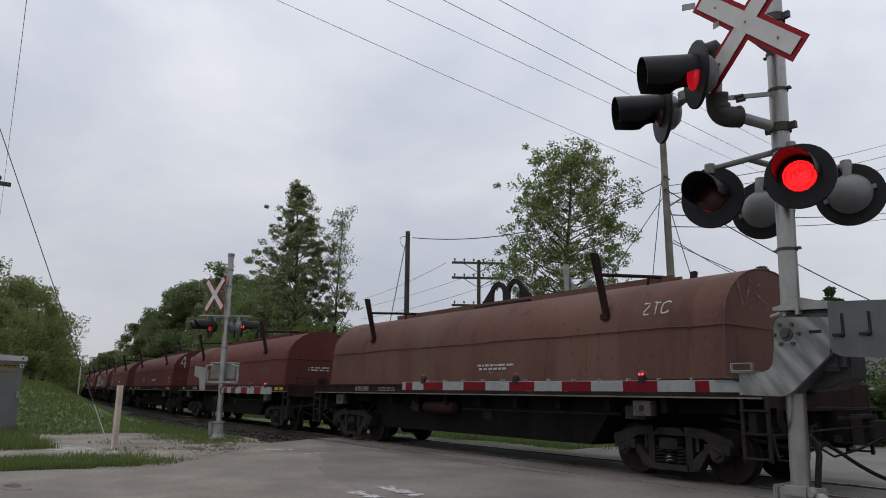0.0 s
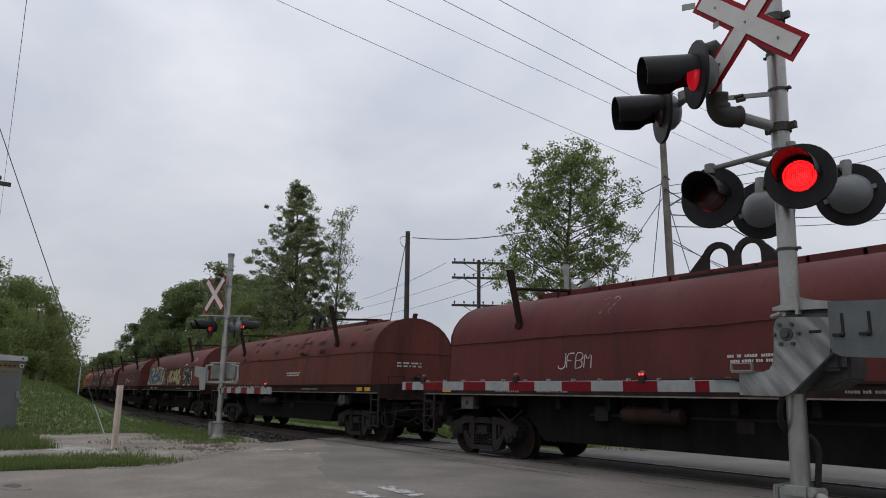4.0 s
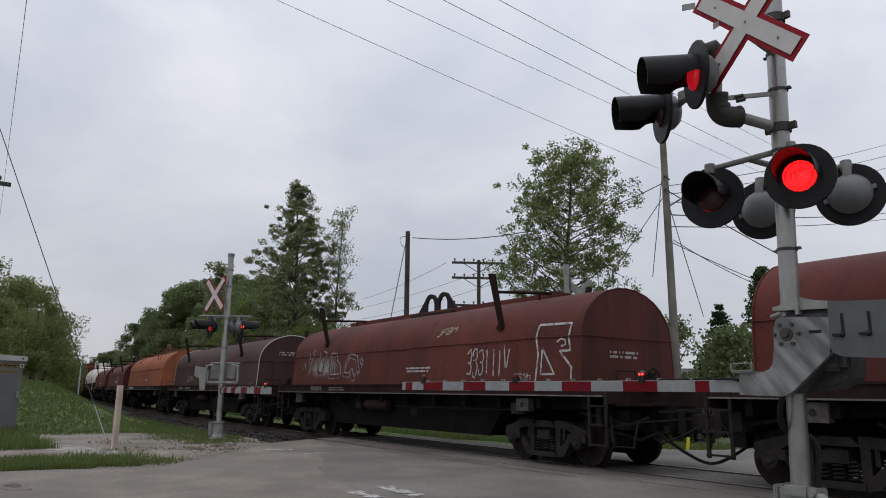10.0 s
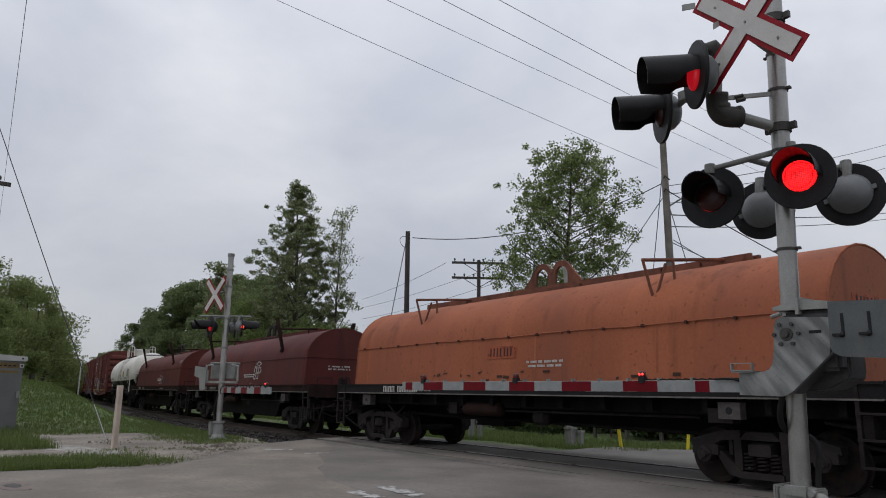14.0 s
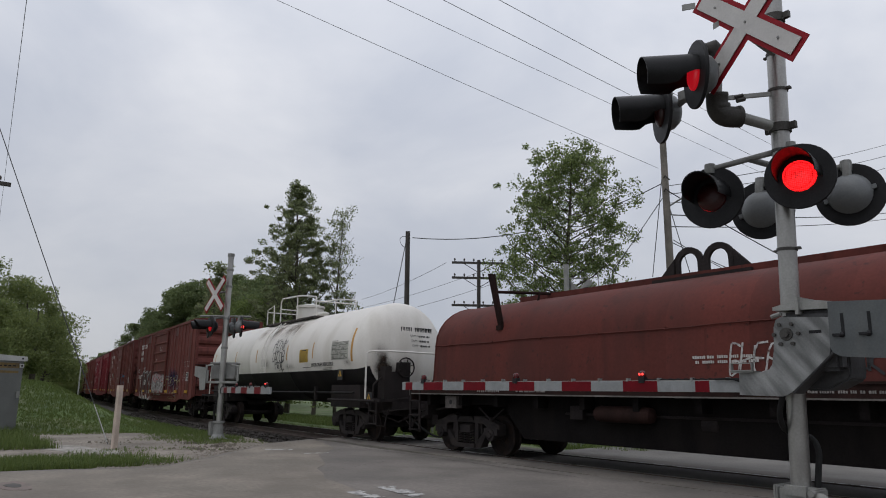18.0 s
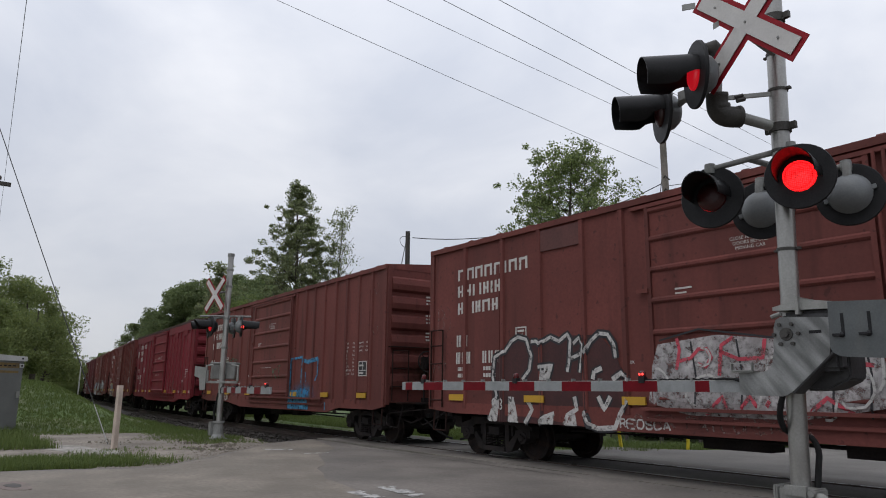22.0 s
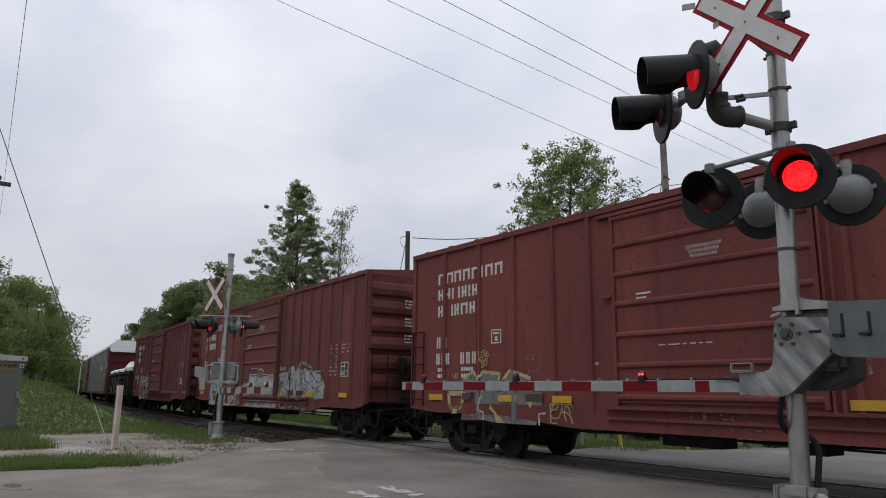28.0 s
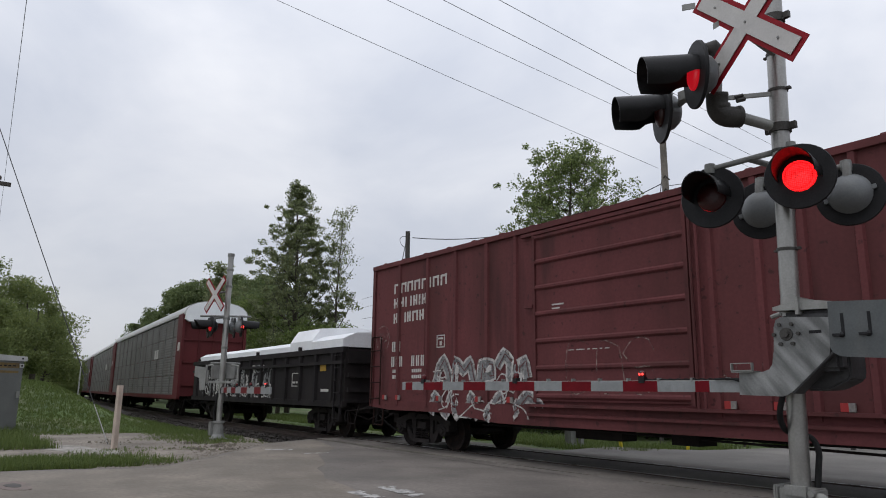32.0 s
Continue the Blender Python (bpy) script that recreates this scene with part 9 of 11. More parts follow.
def boxcar(s, paint, label, style=0, plain=False, third=-2.43):
    car = thing("boxcar", label, "freight car", "boxcars of the train")
    n = paint.name
    body = share("body", cached("boxbody_" + n, m_box_shell, paint), car)
    top = C_BLACK if style == 1 else paint
    roof = share("roof", cached("boxroof_" + top.name, m_box_roof, top), car)
    share_pieces("roof_seam", "roofseam_" + top.name, m_roof_seam, top, roof)
    for x in RIBS:
        share("side_rib", cached("rib_" + n, m_rib, paint), body, Matrix.Translation((x, -1.52, 0)))
        share("side_rib", cached("rib_" + n, m_rib, paint), body, pose(-x, 1.52, 0, 0, 0, 180))
    door = share("sliding_door", cached("boxdoor_" + n, m_box_door, paint), car)
    share_pieces("door_rib", "doorfit_" + n, m_door_fit, paint, door)
    door_b = share("sliding_door", cached("boxdoor_" + n, m_box_door, paint), car, pose(0, 0, 0, 0, 0, 180))
    share_pieces("door_rib", "doorfit_" + n, m_door_fit, paint, door_b)
    share_pieces("side_sill", "boxsill_" + n, m_box_sill, paint, car)
    share_pieces("underframe_beam", "box_under", m_box_under, UNDER, car)
    for turn in (0, 180):
        share("corrugated_end", cached("boxend_" + n, m_box_end, paint), car, pose(0, 0, 0, 0, 0, turn))
        share("end_ladder", cached("boxsteps", m_box_steps, DECK), car, pose(0, 0, 0, 0, 0, turn))
    share_pieces("corner_post", "boxpost_" + n, m_box_corner_post, paint, body)
    share_pieces("raised_panel", "boxpanel_" + n, m_box_panel, paint, body)
    if style == 1:
        share_pieces("header_panel", "boxheader_" + n, m_box_header, paint, body)
    share("brake_wheel", cached("box_brake", m_box_brake, UNDER), car)
    # dark patch paints in the shade behind the brake gear, with some grime
    grime = part("grime", patch(B(), [(-1.36, 1.12), (-1.36, 2.36), (1.36, 2.36), (1.36, 1.12)], lambda a, b: 0.0, 0.0), SOOT_SHADE, body, "painted shade and grime round the brake gear")
    grime.matrix_basis = Matrix(((0, -1, 0, 8.062), (1, 0, 0, 0), (0, 0, 1, 0), (0, 0, 0, 1)))
    # company words and numbers as plain letter bars
    bm = B()
    flat = lambda x, z: -1.52
    for z, ws in ((3.76, (.25, .25, .25, .25, .25, .08, .25, .25)), (3.39, (.20, .20, .18, .07, .18, .07, .19)), (3.01, (.19, .19, .07, .17, .25, .19, .19))):
        x = -6.95
        for w in ws:
            if not any(r - 0.07 < x + w / 2 < r + 0.07 for r in RIBS):
                yy = -1.526 - 0.012 * (-6.35 < x < -5.55)
                box(bm, x + 0.01, x + 0.07, yy, yy + 0.02, z, z + 0.25)
                if w > 0.1:
                    box(bm, x + w - 0.06, x + w, yy, yy + 0.02, z + 0.01, z + 0.26)
                    box(bm, x + 0.07, x + w - 0.06, yy, yy + 0.02, z + (0.10 if w < 0.21 else 0.2), z + (0.15 if w < 0.21 else 0.25))
            x += w + 0.06
    for x, z, ws in ((-6.96, 2.30, (0.16, 0.16)), (-6.98, 1.93, (0.15, 0.08, 0.15)), (-6.08, 1.93, (0.14, 0.14, 0.14))):
        for w in ws:
            bars(bm, x, z, 0.25, (0.045,), flat, 0.018)
            bars(bm, x + w * 0.55, z, 0.25, (0.045,), flat, 0.018)
            x += w + 0.06
    for z in (1.78, 1.64):
        bars(bm, -6.92, z, 0.08, (0.1, 0.16), flat, 0.012, 0.4)
        bars(bm, -6.05, z, 0.08, (0.06, 0.06, 0.06, 0.06, 0.06), flat, 0.018, 0.3)
    if style == 1:
        for i in range(5):
            bars(bm, 6.52, 2.24 - 0.085 * i, 0.035, ((0.16, 0.12, -0.04, 0.14) if i < 2 else (0.06, 0.12)), lambda x, z: -1.55, 0.008, 0.6)
        for a in ((5.62, 6.0, 1.74, 1.765), (5.62, 5.645, 1.68, 1.76), (5.80, 5.825, 1.68, 1.76), (5.975, 6.0, 1.68, 1.76)):
            box(bm, a[0], a[1], -1.528, -1.519, a[2], a[3])
        crest = [(-7.42, 3.62), (-7.30, 3.68), (-7.18, 3.62), (-7.18, 3.36), (-7.30, 3.22), (-7.42, 3.36)]
        part("crest", prism(B(), crest, -1.534, -1.52), STENCIL, body, "worn white shield emblem")
    if style != 1:
        for k, (a, b) in enumerate((("EXH", "15-2"), ("EXW", "10-6"), ("EW", "9-7"), ("IL", "50-6"), ("IW", "9-6"), ("IH", "10-11"), ("FLR H", "3-8"), ("EMPTY CG", "4-5"), ("CU. FT.", "5327"))):
            z = 2.62 - 0.105 * k
            lettering("dimension_text", a, 0.072, side_at(5.71, -1.527, z), STENCIL, body, 0.001, "LEFT")
            lettering("dimension_text", b, 0.072, side_at(6.22, -1.527, z), STENCIL, body, 0.001, "RIGHT")
        for k, (a, b) in enumerate((("EXW W", "1-0"), ("EXW H", "5-3"), ("EW H", "14-8"))):
            lettering("dimension_text", a, 0.072, side_at(6.54, -1.556, 2.61 - 0.105 * k), STENCIL, body, 0.001, "LEFT")
            lettering("dimension_text", b, 0.072, side_at(7.02, -1.556, 2.61 - 0.105 * k), STENCIL, body, 0.001, "RIGHT")
        for x0, x1 in ((3.50, 4.12), (-4.30, -3.30)) if s > -210 else ():
            part("header_plate", box(B(), x0, x1, -1.556, -1.51, 4.03, 4.44), EAVE_PLATE, body, "dull brown plate under the eave")
    # boxed plates
    plate = (6.54, 7.0, 1.72, 2.12, -1.55) if style != 2 else (6.53, 6.88, 1.58, 1.86, -1.55)
    for x0, x1, z0, z1, y in (plate, (-5.06, -4.75, 2.32, 2.61, -1.52))[style == 1:]:
        for a in ((x0, x1, z0, z0 + 0.025), (x0, x1, z1 - 0.025, z1), (x0, x0 + 0.025, z0, z1), (x1 - 0.025, x1, z0, z1)):
            box(bm, a[0], a[1], y - 0.009, y, a[2], a[3])
    if style != 1:
        x0, x1, z0, z1, y = plate
        part("data_plate", box(B(), x0 + 0.005, x1 - 0.005, -1.555, -1.54, z0 + 0.005, z1 - 0.005), STENCIL_BLACK, body, "black data plate in a white frame")
        bars(bm, x0 + 0.005, z0 + 0.14, 0.02, (x1 - x0 - 0.02,), lambda x, z: -1.55, 0.009)
        box(bm, (x0 + x1) / 2 - 0.02, (x0 + x1) / 2, -1.559, -1.55, z0 + 0.15, z1 - 0.01)
        for k in (0.06, 0.26) if style != 2 else (0.06, 0.19):
            bars(bm, x0 + 0.04, z0 + k, 0.045, (0.1, 0.12), lambda x, z: -1.55, 0.009)
    bars(bm, -5.0, 2.51, 0.04, (0.18,), flat, 0.01)
    bars(bm, -4.94, 2.37, 0.10, (0.08,), flat, 0.01)
    end_print = random.Random(int(-s))
    for zz in (3.78, 3.28, 2.82) if style != 2 else (2.85,):
        for i in range(3 if style != 2 else 1):
            y = -0.38
            while y < 0.42 - 0.1 * i:
                w = end_print.uniform(0.025, 0.05)
                box(bm, 8.02, 8.056, y, y + w, zz - i * 0.09, zz - i * 0.09 + 0.042)
                y += w + (0.014 if end_print.random() < 0.75 else 0.06)
    y = 0.55
    for w in (0.09, 0.09, -0.06, 0.09, 0.09, 0.09, 0.09, 0.09, 0.09):
        if w > 0:
            box(bm, 7.93, 7.938, y, y + w, 4.16, 4.30)
        y += abs(w) + 0.03
    tagged(part("stencil_marking", bm, STENCIL, body, "white stencilled markings"), "", "", "", "stuff")
    if style != 2:
        lettering("door_notice", "CLOSE AND LOCK\nDOORS BEFORE\nMOVING CAR" if style != 1 else "CLOSE AND LOCK DOORS\nBEFORE MOVING CAR", 0.075 if style != 1 else 0.10, side_at(0.0, -1.566, 3.52 if style != 1 else 3.02), STENCIL, door)
    if style != 1:
        lettering("size_mark", "60K", 0.085, side_at(-2.24, -1.526, 1.84), STENCIL, body)
    bm = B()
    bars(bm, -1.3, 2.95, 0.028, (0.3,), lambda x, z: -1.56, 0.008)
    bars(bm, -1.3, 2.88, 0.025, (0.2,), lambda x, z: -1.56, 0.008)
    bars(bm, -0.9, 2.09, 0.016, (0.12, 0.2, 0.06, 0.1, 0.05, 0.1), lambda x, z: -1.56, 0.008, 4.0)
    tagged(part("door_stencil", bm, STENCIL, door), "", "", "", "stuff")
    # reflectors
    for nm, mat, spots in (("yellow_reflector", REFL_YELLOW, ((-7.18, 0.5), (-4.79, 0.52), (third, 0.47), (1.92, 0.48), (4.22, 0.48), (6.5, 0.5))),
                           ("red_reflector", REFL_RED, ((-6.2, 0.25), (-3.8, 0.2), (5.15, 0.22), (7.35, 0.25)))):
        for x, w in (spots if style != 2 and (nm[0] == "y" or not plain) else ()):
            z0, z1 = (1.15, 1.28) if nm[0] == "y" else (1.16, 1.27)
            part(nm, box(B(), x, x + w, -1.577, -1.545, z0, z1), mat, body)
            if nm[0] == "r":
                part("white_reflector", box(B(), x + w, x + w + 0.1, -1.577, -1.545, z0, z1), STENCIL, body)
    for x in (-7.3, -6.7, -5.0, -3.6, -2.6, 2.15, 2.89, 3.76, 4.40, 5.09, 5.69, 7.26, 7.60) if style == 2 else ():
        part("red_reflector", box(B(), x, x + 0.10, -1.577, -1.545, 1.13, 1.24), REFL_RED, body)
        part("white_reflector", box(B(), x + 0.10, x + 0.18, -1.577, -1.545, 1.13, 1.24), STENCIL_DIM, body)
    trucks(car, 6.2)
    ends(car, 8.72)
    TRAIN.append((car, s))
    return car, body


def scribble(body, x0, x1, z0, z1, n, width, mat, fit, lift, label="tangled spray-painted lines"):
    """Loose loops and zigzags filling a sprayed field."""
    lines = []
    for _ in range(n):
        x, z, a = R.uniform(x0, x1), R.uniform(z0, z1), R.uniform(0, 6.28)
        pl = [(x, z)]
        turn = R.choice((-0.5, 0.35, 0.6, -0.3))
        for _k in range(R.randint(5, 11)):
            a += turn + R.uniform(-0.5, 0.5)
            x, z = x + 0.11 * math.cos(a), z + 0.11 * math.sin(a)
            x, z = min(x1, max(x0, x)), min(z1, max(z0, z))
            pl.append((x, z))
        lines.append(pl)
    return spray(body, lines, width, mat, fit, lift, label)


car, body = boxcar(-206.38, B_BROWN_C, "brown boxcar with white and purple graffiti low on its side", 0, True)
FILL = surf("dark_maroon_spray", (0.05, 0.016, 0.016), 0.7, 0.0, 0.25, 3.0, 30.0, 0.0)


part("sprayed_patch", patch(B(), [(-5.85, 0.76), (-5.68, 2.0), (-5.2, 2.3), (-4.95, 2.38), (-4.1, 2.33), (-3.6, 2.36), (-2.9, 2.34), (-2.56, 2.0), (-2.35, 1.5), (-2.35, 1.2), (-2.6, 0.76)], box_y, 0.008, 0.06), FILL, body, "dark maroon fill of a graffiti word")
PIECE = [[(-5.87, 0.78), (-5.62, 1.27), (-5.74, 1.63), (-5.68, 2.04), (-5.35, 2.15), (-5.17, 2.33), (-4.97, 2.41), (-4.74, 2.35), (-4.60, 2.03), (-4.66, 1.76), (-4.86, 1.58)],
         [(-4.61, 2.30), (-4.46, 2.30), (-4.37, 2.25), (-4.08, 2.36), (-3.86, 2.27), (-3.65, 2.39), (-3.58, 2.28), (-3.62, 1.89), (-3.67, 1.71)], [(-4.39, 1.81), (-4.05, 1.84), (-4.17, 1.57)],
         [(-3.51, 2.21), (-3.37, 2.31), (-3.28, 2.18), (-3.36, 1.69)], [(-3.56, 1.95), (-3.34, 2.02)], [(-3.25, 2.03), (-3.10, 2.23), (-2.91, 2.36), (-2.71, 2.33), (-2.58, 2.15), (-2.55, 1.92)]]
FEET = [[(-3.07, 1.57), (-3.04, 1.70), (-2.86, 1.76)], [(-2.64, 1.56), (-2.45, 1.67), (-2.31, 1.56)], [(-5.22, 1.25), (-5.24, 0.76)], [(-4.79, 1.26), (-4.59, 1.02), (-4.80, 0.75)], [(-4.42, 0.76), (-4.26, 0.89), (-4.02, 0.96)],
        [(-3.51, 1.27), (-3.46, 1.05), (-3.69, 0.94), (-3.77, 0.77)], [(-3.29, 1.02), (-3.17, 0.79), (-2.98, 0.74)], [(-2.96, 1.28), (-2.84, 1.06), (-2.69, 1.28)], [(-2.33, 1.23), (-2.51, 0.98), (-2.61, 0.77), (-2.98, 0.74)]]
spray(body, PIECE + FEET, 0.15, G_BLACK, box_y, 0.012, "black shadow round the letters")
spray(body, PIECE, 0.065, G_WHITE, box_y, 0.018, "white outline of a graffiti word")
spray(body, FEET, 0.085, G_WHITE, box_y, 0.018, "white outline of a graffiti word")
for pts in ([(-5.24, 0.76), (-5.16, 1.25), (-5.10, 1.25), (-4.98, 0.76)], [(-5.86, 0.76), (-5.66, 1.2), (-5.54, 1.2), (-5.60, 0.76)], [(-4.38, 0.76), (-4.22, 0.9), (-4.02, 0.94), (-4.06, 0.76)], [(-3.72, 0.76), (-3.6, 0.96), (-3.48, 0.96), (-3.46, 0.76)], [(-4.36, 1.56), (-4.32, 1.78), (-4.08, 1.82), (-4.14, 1.56)]):
    part("sprayed_patch", patch(B(), pts, box_y, 0.020, 0.04), G_WHITE, body)
spray(body, strokes("REOSCA", -2.5, 0.78, 0.14, 0.13, 0.3, 0.08, R), 0.03, G_WHITE, box_y, 0.02)
bm = B()
patch(bm, [(-1.9, 1.2), (-1.7, 2.1), (-0.6, 2.2), (0.6, 2.05), (1.6, 2.1), (1.7, 1.2), (0.5, 1.0), (-1.2, 1.02)], box_y, 0.028)
part("sprayed_panel", bm, G_FIELD, body, "pale sprayed graffiti field")
EYES = [[(-1.26, 1.83), (-1.06, 1.87), (-0.92, 2.0), (-0.78, 2.0), (-0.71, 1.87), (-0.81, 1.73), (-0.94, 1.78)], [(-0.60, 1.60), (-0.54, 2.04), (-0.34, 2.15)], [(-0.58, 1.96), (-0.28, 1.83), (0.08, 1.84), (0.13, 2.1)],
        [(-1.32, 1.70), (-1.25, 2.0), (-1.29, 2.18)], [(-0.88, 1.03), (-0.58, 1.3), (-0.51, 1.08)], [(-0.33, 1.1), (-0.15, 1.31), (0.0, 1.06), (0.13, 1.25)], [(0.45, 1.62), (0.50, 2.06), (0.75, 2.12)], [(0.80, 1.94), (1.05, 1.76), (1.5, 1.70)], [(0.6, 1.05), (0.9, 1.3), (1.2, 1.1)]]
spray(body, EYES, 0.055, G_PINK, box_y, 0.036, "red sprayed loops")
spray(body, [[(x, 1.05), (x + 0.06, 1.6), (x, 2.12)] for x in (-1.05, -0.3, 0.3, 0.95, 1.4)] + [[(-1.62, 2.16), (-0.9, 2.3), (0.2, 2.12), (1.6, 2.08)]], 0.028, G_BLACK, box_y, 0.034, "thin black letter outlines")
bm = B()
patch(bm, [(1.9, 1.0), (2.1, 1.7), (3.2, 2.3), (4.6, 2.45), (5.3, 1.9), (5.2, 1.0)], box_y, 0.006)
part("sprayed_panel", bm, HAZE_PURPLE, body, "dark purple sprayed field")
bm = B()
patch(bm, [(1.75, 1.3), (1.75, 2.55), (5.3, 2.55), (5.3, 1.3)], box_y, 0.004)
part("spray_mist", bm, HAZE_NAVY, body, "thin mist of navy blue spray")
LOOPS = [[(1.72, 1.5), (1.80, 1.75), (2.08, 1.84), (2.57, 1.85), (2.77, 1.59)], [(3.04, 1.59), (3.01, 1.90), (3.23, 1.92), (3.19, 1.59)], [(3.66, 1.61), (3.71, 1.88), (3.92, 1.91), (3.99, 1.66)], [(4.08, 1.76), (4.58, 1.75), (4.55, 1.58)],
         [(1.70, 1.26), (1.80, 1.11), (2.29, 1.07), (2.67, 1.38)], [(3.22, 1.1), (3.9, 1.15), (3.99, 1.33)], [(4.54, 1.39), (4.69, 1.13)], [(4.78, 1.80), (4.92, 1.68), (5.15, 1.81), (5.21, 1.64)]]
spray(body, LOOPS, 0.045, G_YELLOW, box_y, 0.014, "straw yellow sprayed outline")
spray(body, strokes("PARR PAILORONOR", -2.2, 0.8, 0.2, 0.16, 0.2, 0.08, R), 0.03, G_FAINT, box_y, 0.02)
spray(body, strokes("GUNK NONNBIL. OST", 2.6, 0.84, 0.12, 0.10, 0.2, 0.08, R), 0.016, G_YELLOW, box_y, 0.02)
spray(body, strokes("PKT", -7.75, 1.75, 0.2, 0.14, 0.2, 0.08, R) + strokes("JBS", -7.8, 2.7, 0.5, 0.2, 0.1, 0.1, R), 0.018, G_FAINT, box_y, 0.05)
spray(body, strokes("08", -5.75, 1.0, 0.2, 0.14), 0.035, G_WHITE, box_y, 0.02)

scribble(body, -1.7, 1.6, 1.02, 2.05, 9, 0.035, G_WHITE, box_y, 0.042)
scribble(body, 2.0, 5.1, 1.0, 2.0, 10, 0.04, G_GREY, box_y, 0.018)

car, body = boxcar(-224.22, B_BROWN_C, "brown boxcar with a light blue sprayed outline", 0, True)
spray(body, [[(1.80, 0.78), (1.80, 2.36)]], 0.17, G_CYAN, box_y, 0.022, "light blue sprayed bar")
spray(body, [[(1.80, 2.32), (2.68, 2.36)], [(2.70, 2.40), (2.66, 1.55)], [(3.88, 2.28), (3.86, 1.8), (3.70, 1.62)]], 0.075, G_CYAN, box_y, 0.01, "light blue sprayed outline")
spray(body, [[(2.70, 2.26), (3.2, 2.2), (3.88, 2.28)]], 0.13, G_CYAN, box_y, 0.011, "broad light blue stroke")
spray(body, [[(4.5, 1.0), (4.5, 0.78)], [(3.0, 1.9), (3.08, 1.6)]], 0.06, G_CYAN, box_y, 0.024)
bm = B()
patch(bm, [(1.72, 0.75), (1.72, 1.34), (2.5, 1.34), (3.0, 1.2), (3.3, 0.98), (3.35, 0.76)], box_y, 0.024)
part("sprayed_panel", bm, G_CYAN, body, "light blue sprayed patch")
bm = B()
patch(bm, [(1.72, 0.8), (1.72, 1.7), (4.0, 1.7), (4.0, 0.8)], box_y, 0.006)
part("spray_mist", bm, HAZE_BLUE, body, "thin mist of blue spray")
spray(body, strokes("SNOZ", -5.0, 2.2, 0.3, 0.34, 0.0, 0.15, R), 0.035, G_GREEN, box_y, 0.01)
spray(body, strokes("KT", 0.4, 1.75, 0.35, 0.34, 0.1, 0.15, R), 0.04, G_GREEN, box_y, 0.04)
spray(body, strokes("VHOG", -5.2, 0.95, 0.26, 0.18, 0.25, 0.03, R), 0.04, G_WHITE, box_y, 0.02)
spray(body, strokes("YOZUWN", -1.6, 1.22, 0.30, 0.3, 0.15, 0.1, R), 0.03, G_FAINT, box_y, 0.03)
spray(body, strokes("KOPEL", -1.5, 1.85, 0.18, 0.16, 0.15, 0.1, R), 0.022, G_FAINT, box_y, 0.03)
spray(body, strokes("AGH", -3.6, 1.4, 0.26, 0.16, 0.05, 0.1, R), 0.035, G_WHITE, box_y, 0.01)
spray(body, [[(7.45 + 0.13 * math.sin(a), 4.0 + dz + 0.14 * math.cos(a)) for a in np.linspace(0, 5.2, 9)] for dz in (0, -1.1)], 0.03, G_FAINT, box_y, 0.045)

car, body = boxcar(-242.04, B_RED, "cherry red boxcar with faint white tags by its sill", 1)
spray(body, strokes("MAN", -5.6, 1.25, 0.6, 0.26, 0.05, 0.12, R), 0.05, G_FAINT, box_y, 0.01)
spray(body, strokes("SAMO", 2.4, 1.3, 0.4, 0.5, 0.15, 0.12, R), 0.05, G_FAINT, box_y, 0.01)
spray(body, strokes("EZO", 5.3, 1.25, 0.35, 0.4, 0.15, 0.12, R), 0.04, G_FAINT, box_y, 0.01)
end_spray(body, strokes("UB JUBLE", -0.9, 3.2, 0.35, 0.2, 0.2, 0.1, R) + strokes("VESO", 0.2, 2.8, 0.35, 0.2, 0.2, 0.1, R), 0.03, G_FAINT, 8.05)

car, body = boxcar(-259.50, B_BROWN, "brown boxcar with yellow and grey graffiti near one end", 0, True, -3.28)
ASH = surf("ash_grey_spray", (0.125, 0.128, 0.128), 0.7, 0.0, 0.3, 2.5, 18.0, 0.0)
thin(ASH, 0.28, 0.46, 0.45, 4.0)
CAPS = [[(-5.98, 1.58), (-5.63, 1.77), (-5.47, 1.59), (-5.31, 1.75), (-4.78, 1.70), (-4.81, 1.57)], [(-4.69, 1.57), (-4.47, 1.76), (-4.19, 1.69), (-3.88, 1.60)]]
for pts in (CAPS[0] + [(-4.9, 1.32), (-5.98, 1.32)], CAPS[1] + [(-3.8, 1.32), (-4.69, 1.32)],
            [(-5.91, 1.34), (-3.58, 1.34), (-3.58, 0.97), (-3.68, 0.95), (-3.74, 0.73), (-4.93, 0.73), (-5.25, 0.77), (-6.04, 0.75), (-5.97, 0.96), (-5.56, 0.99), (-5.56, 1.3)]):
    part("graffiti_letter", fill(B(), pts, box_y, 0.010), ASH, body, "ash grey sprayed letter")
spray(body, CAPS, 0.07, G_YELLOW, box_y, 0.015, "straw yellow rim of the letters")
spray(body, [[(-5.31, 1.45), (-5.44, 0.96), (-5.28, 0.92), (-5.30, 0.77)], [(-3.49, 0.96), (-3.66, 0.94), (-3.66, 0.73)]], 0.035, G_WHITE, box_y, 0.017, "white letter outline")
spray(body, [[(-6.48, 1.30), (-5.94, 1.30), (-6.04, 1.02), (-6.27, 0.98), (-6.44, 0.99), (-6.48, 1.30)]], 0.10, G_YELLOW, box_y, 0.015, "straw yellow sprayed loop")
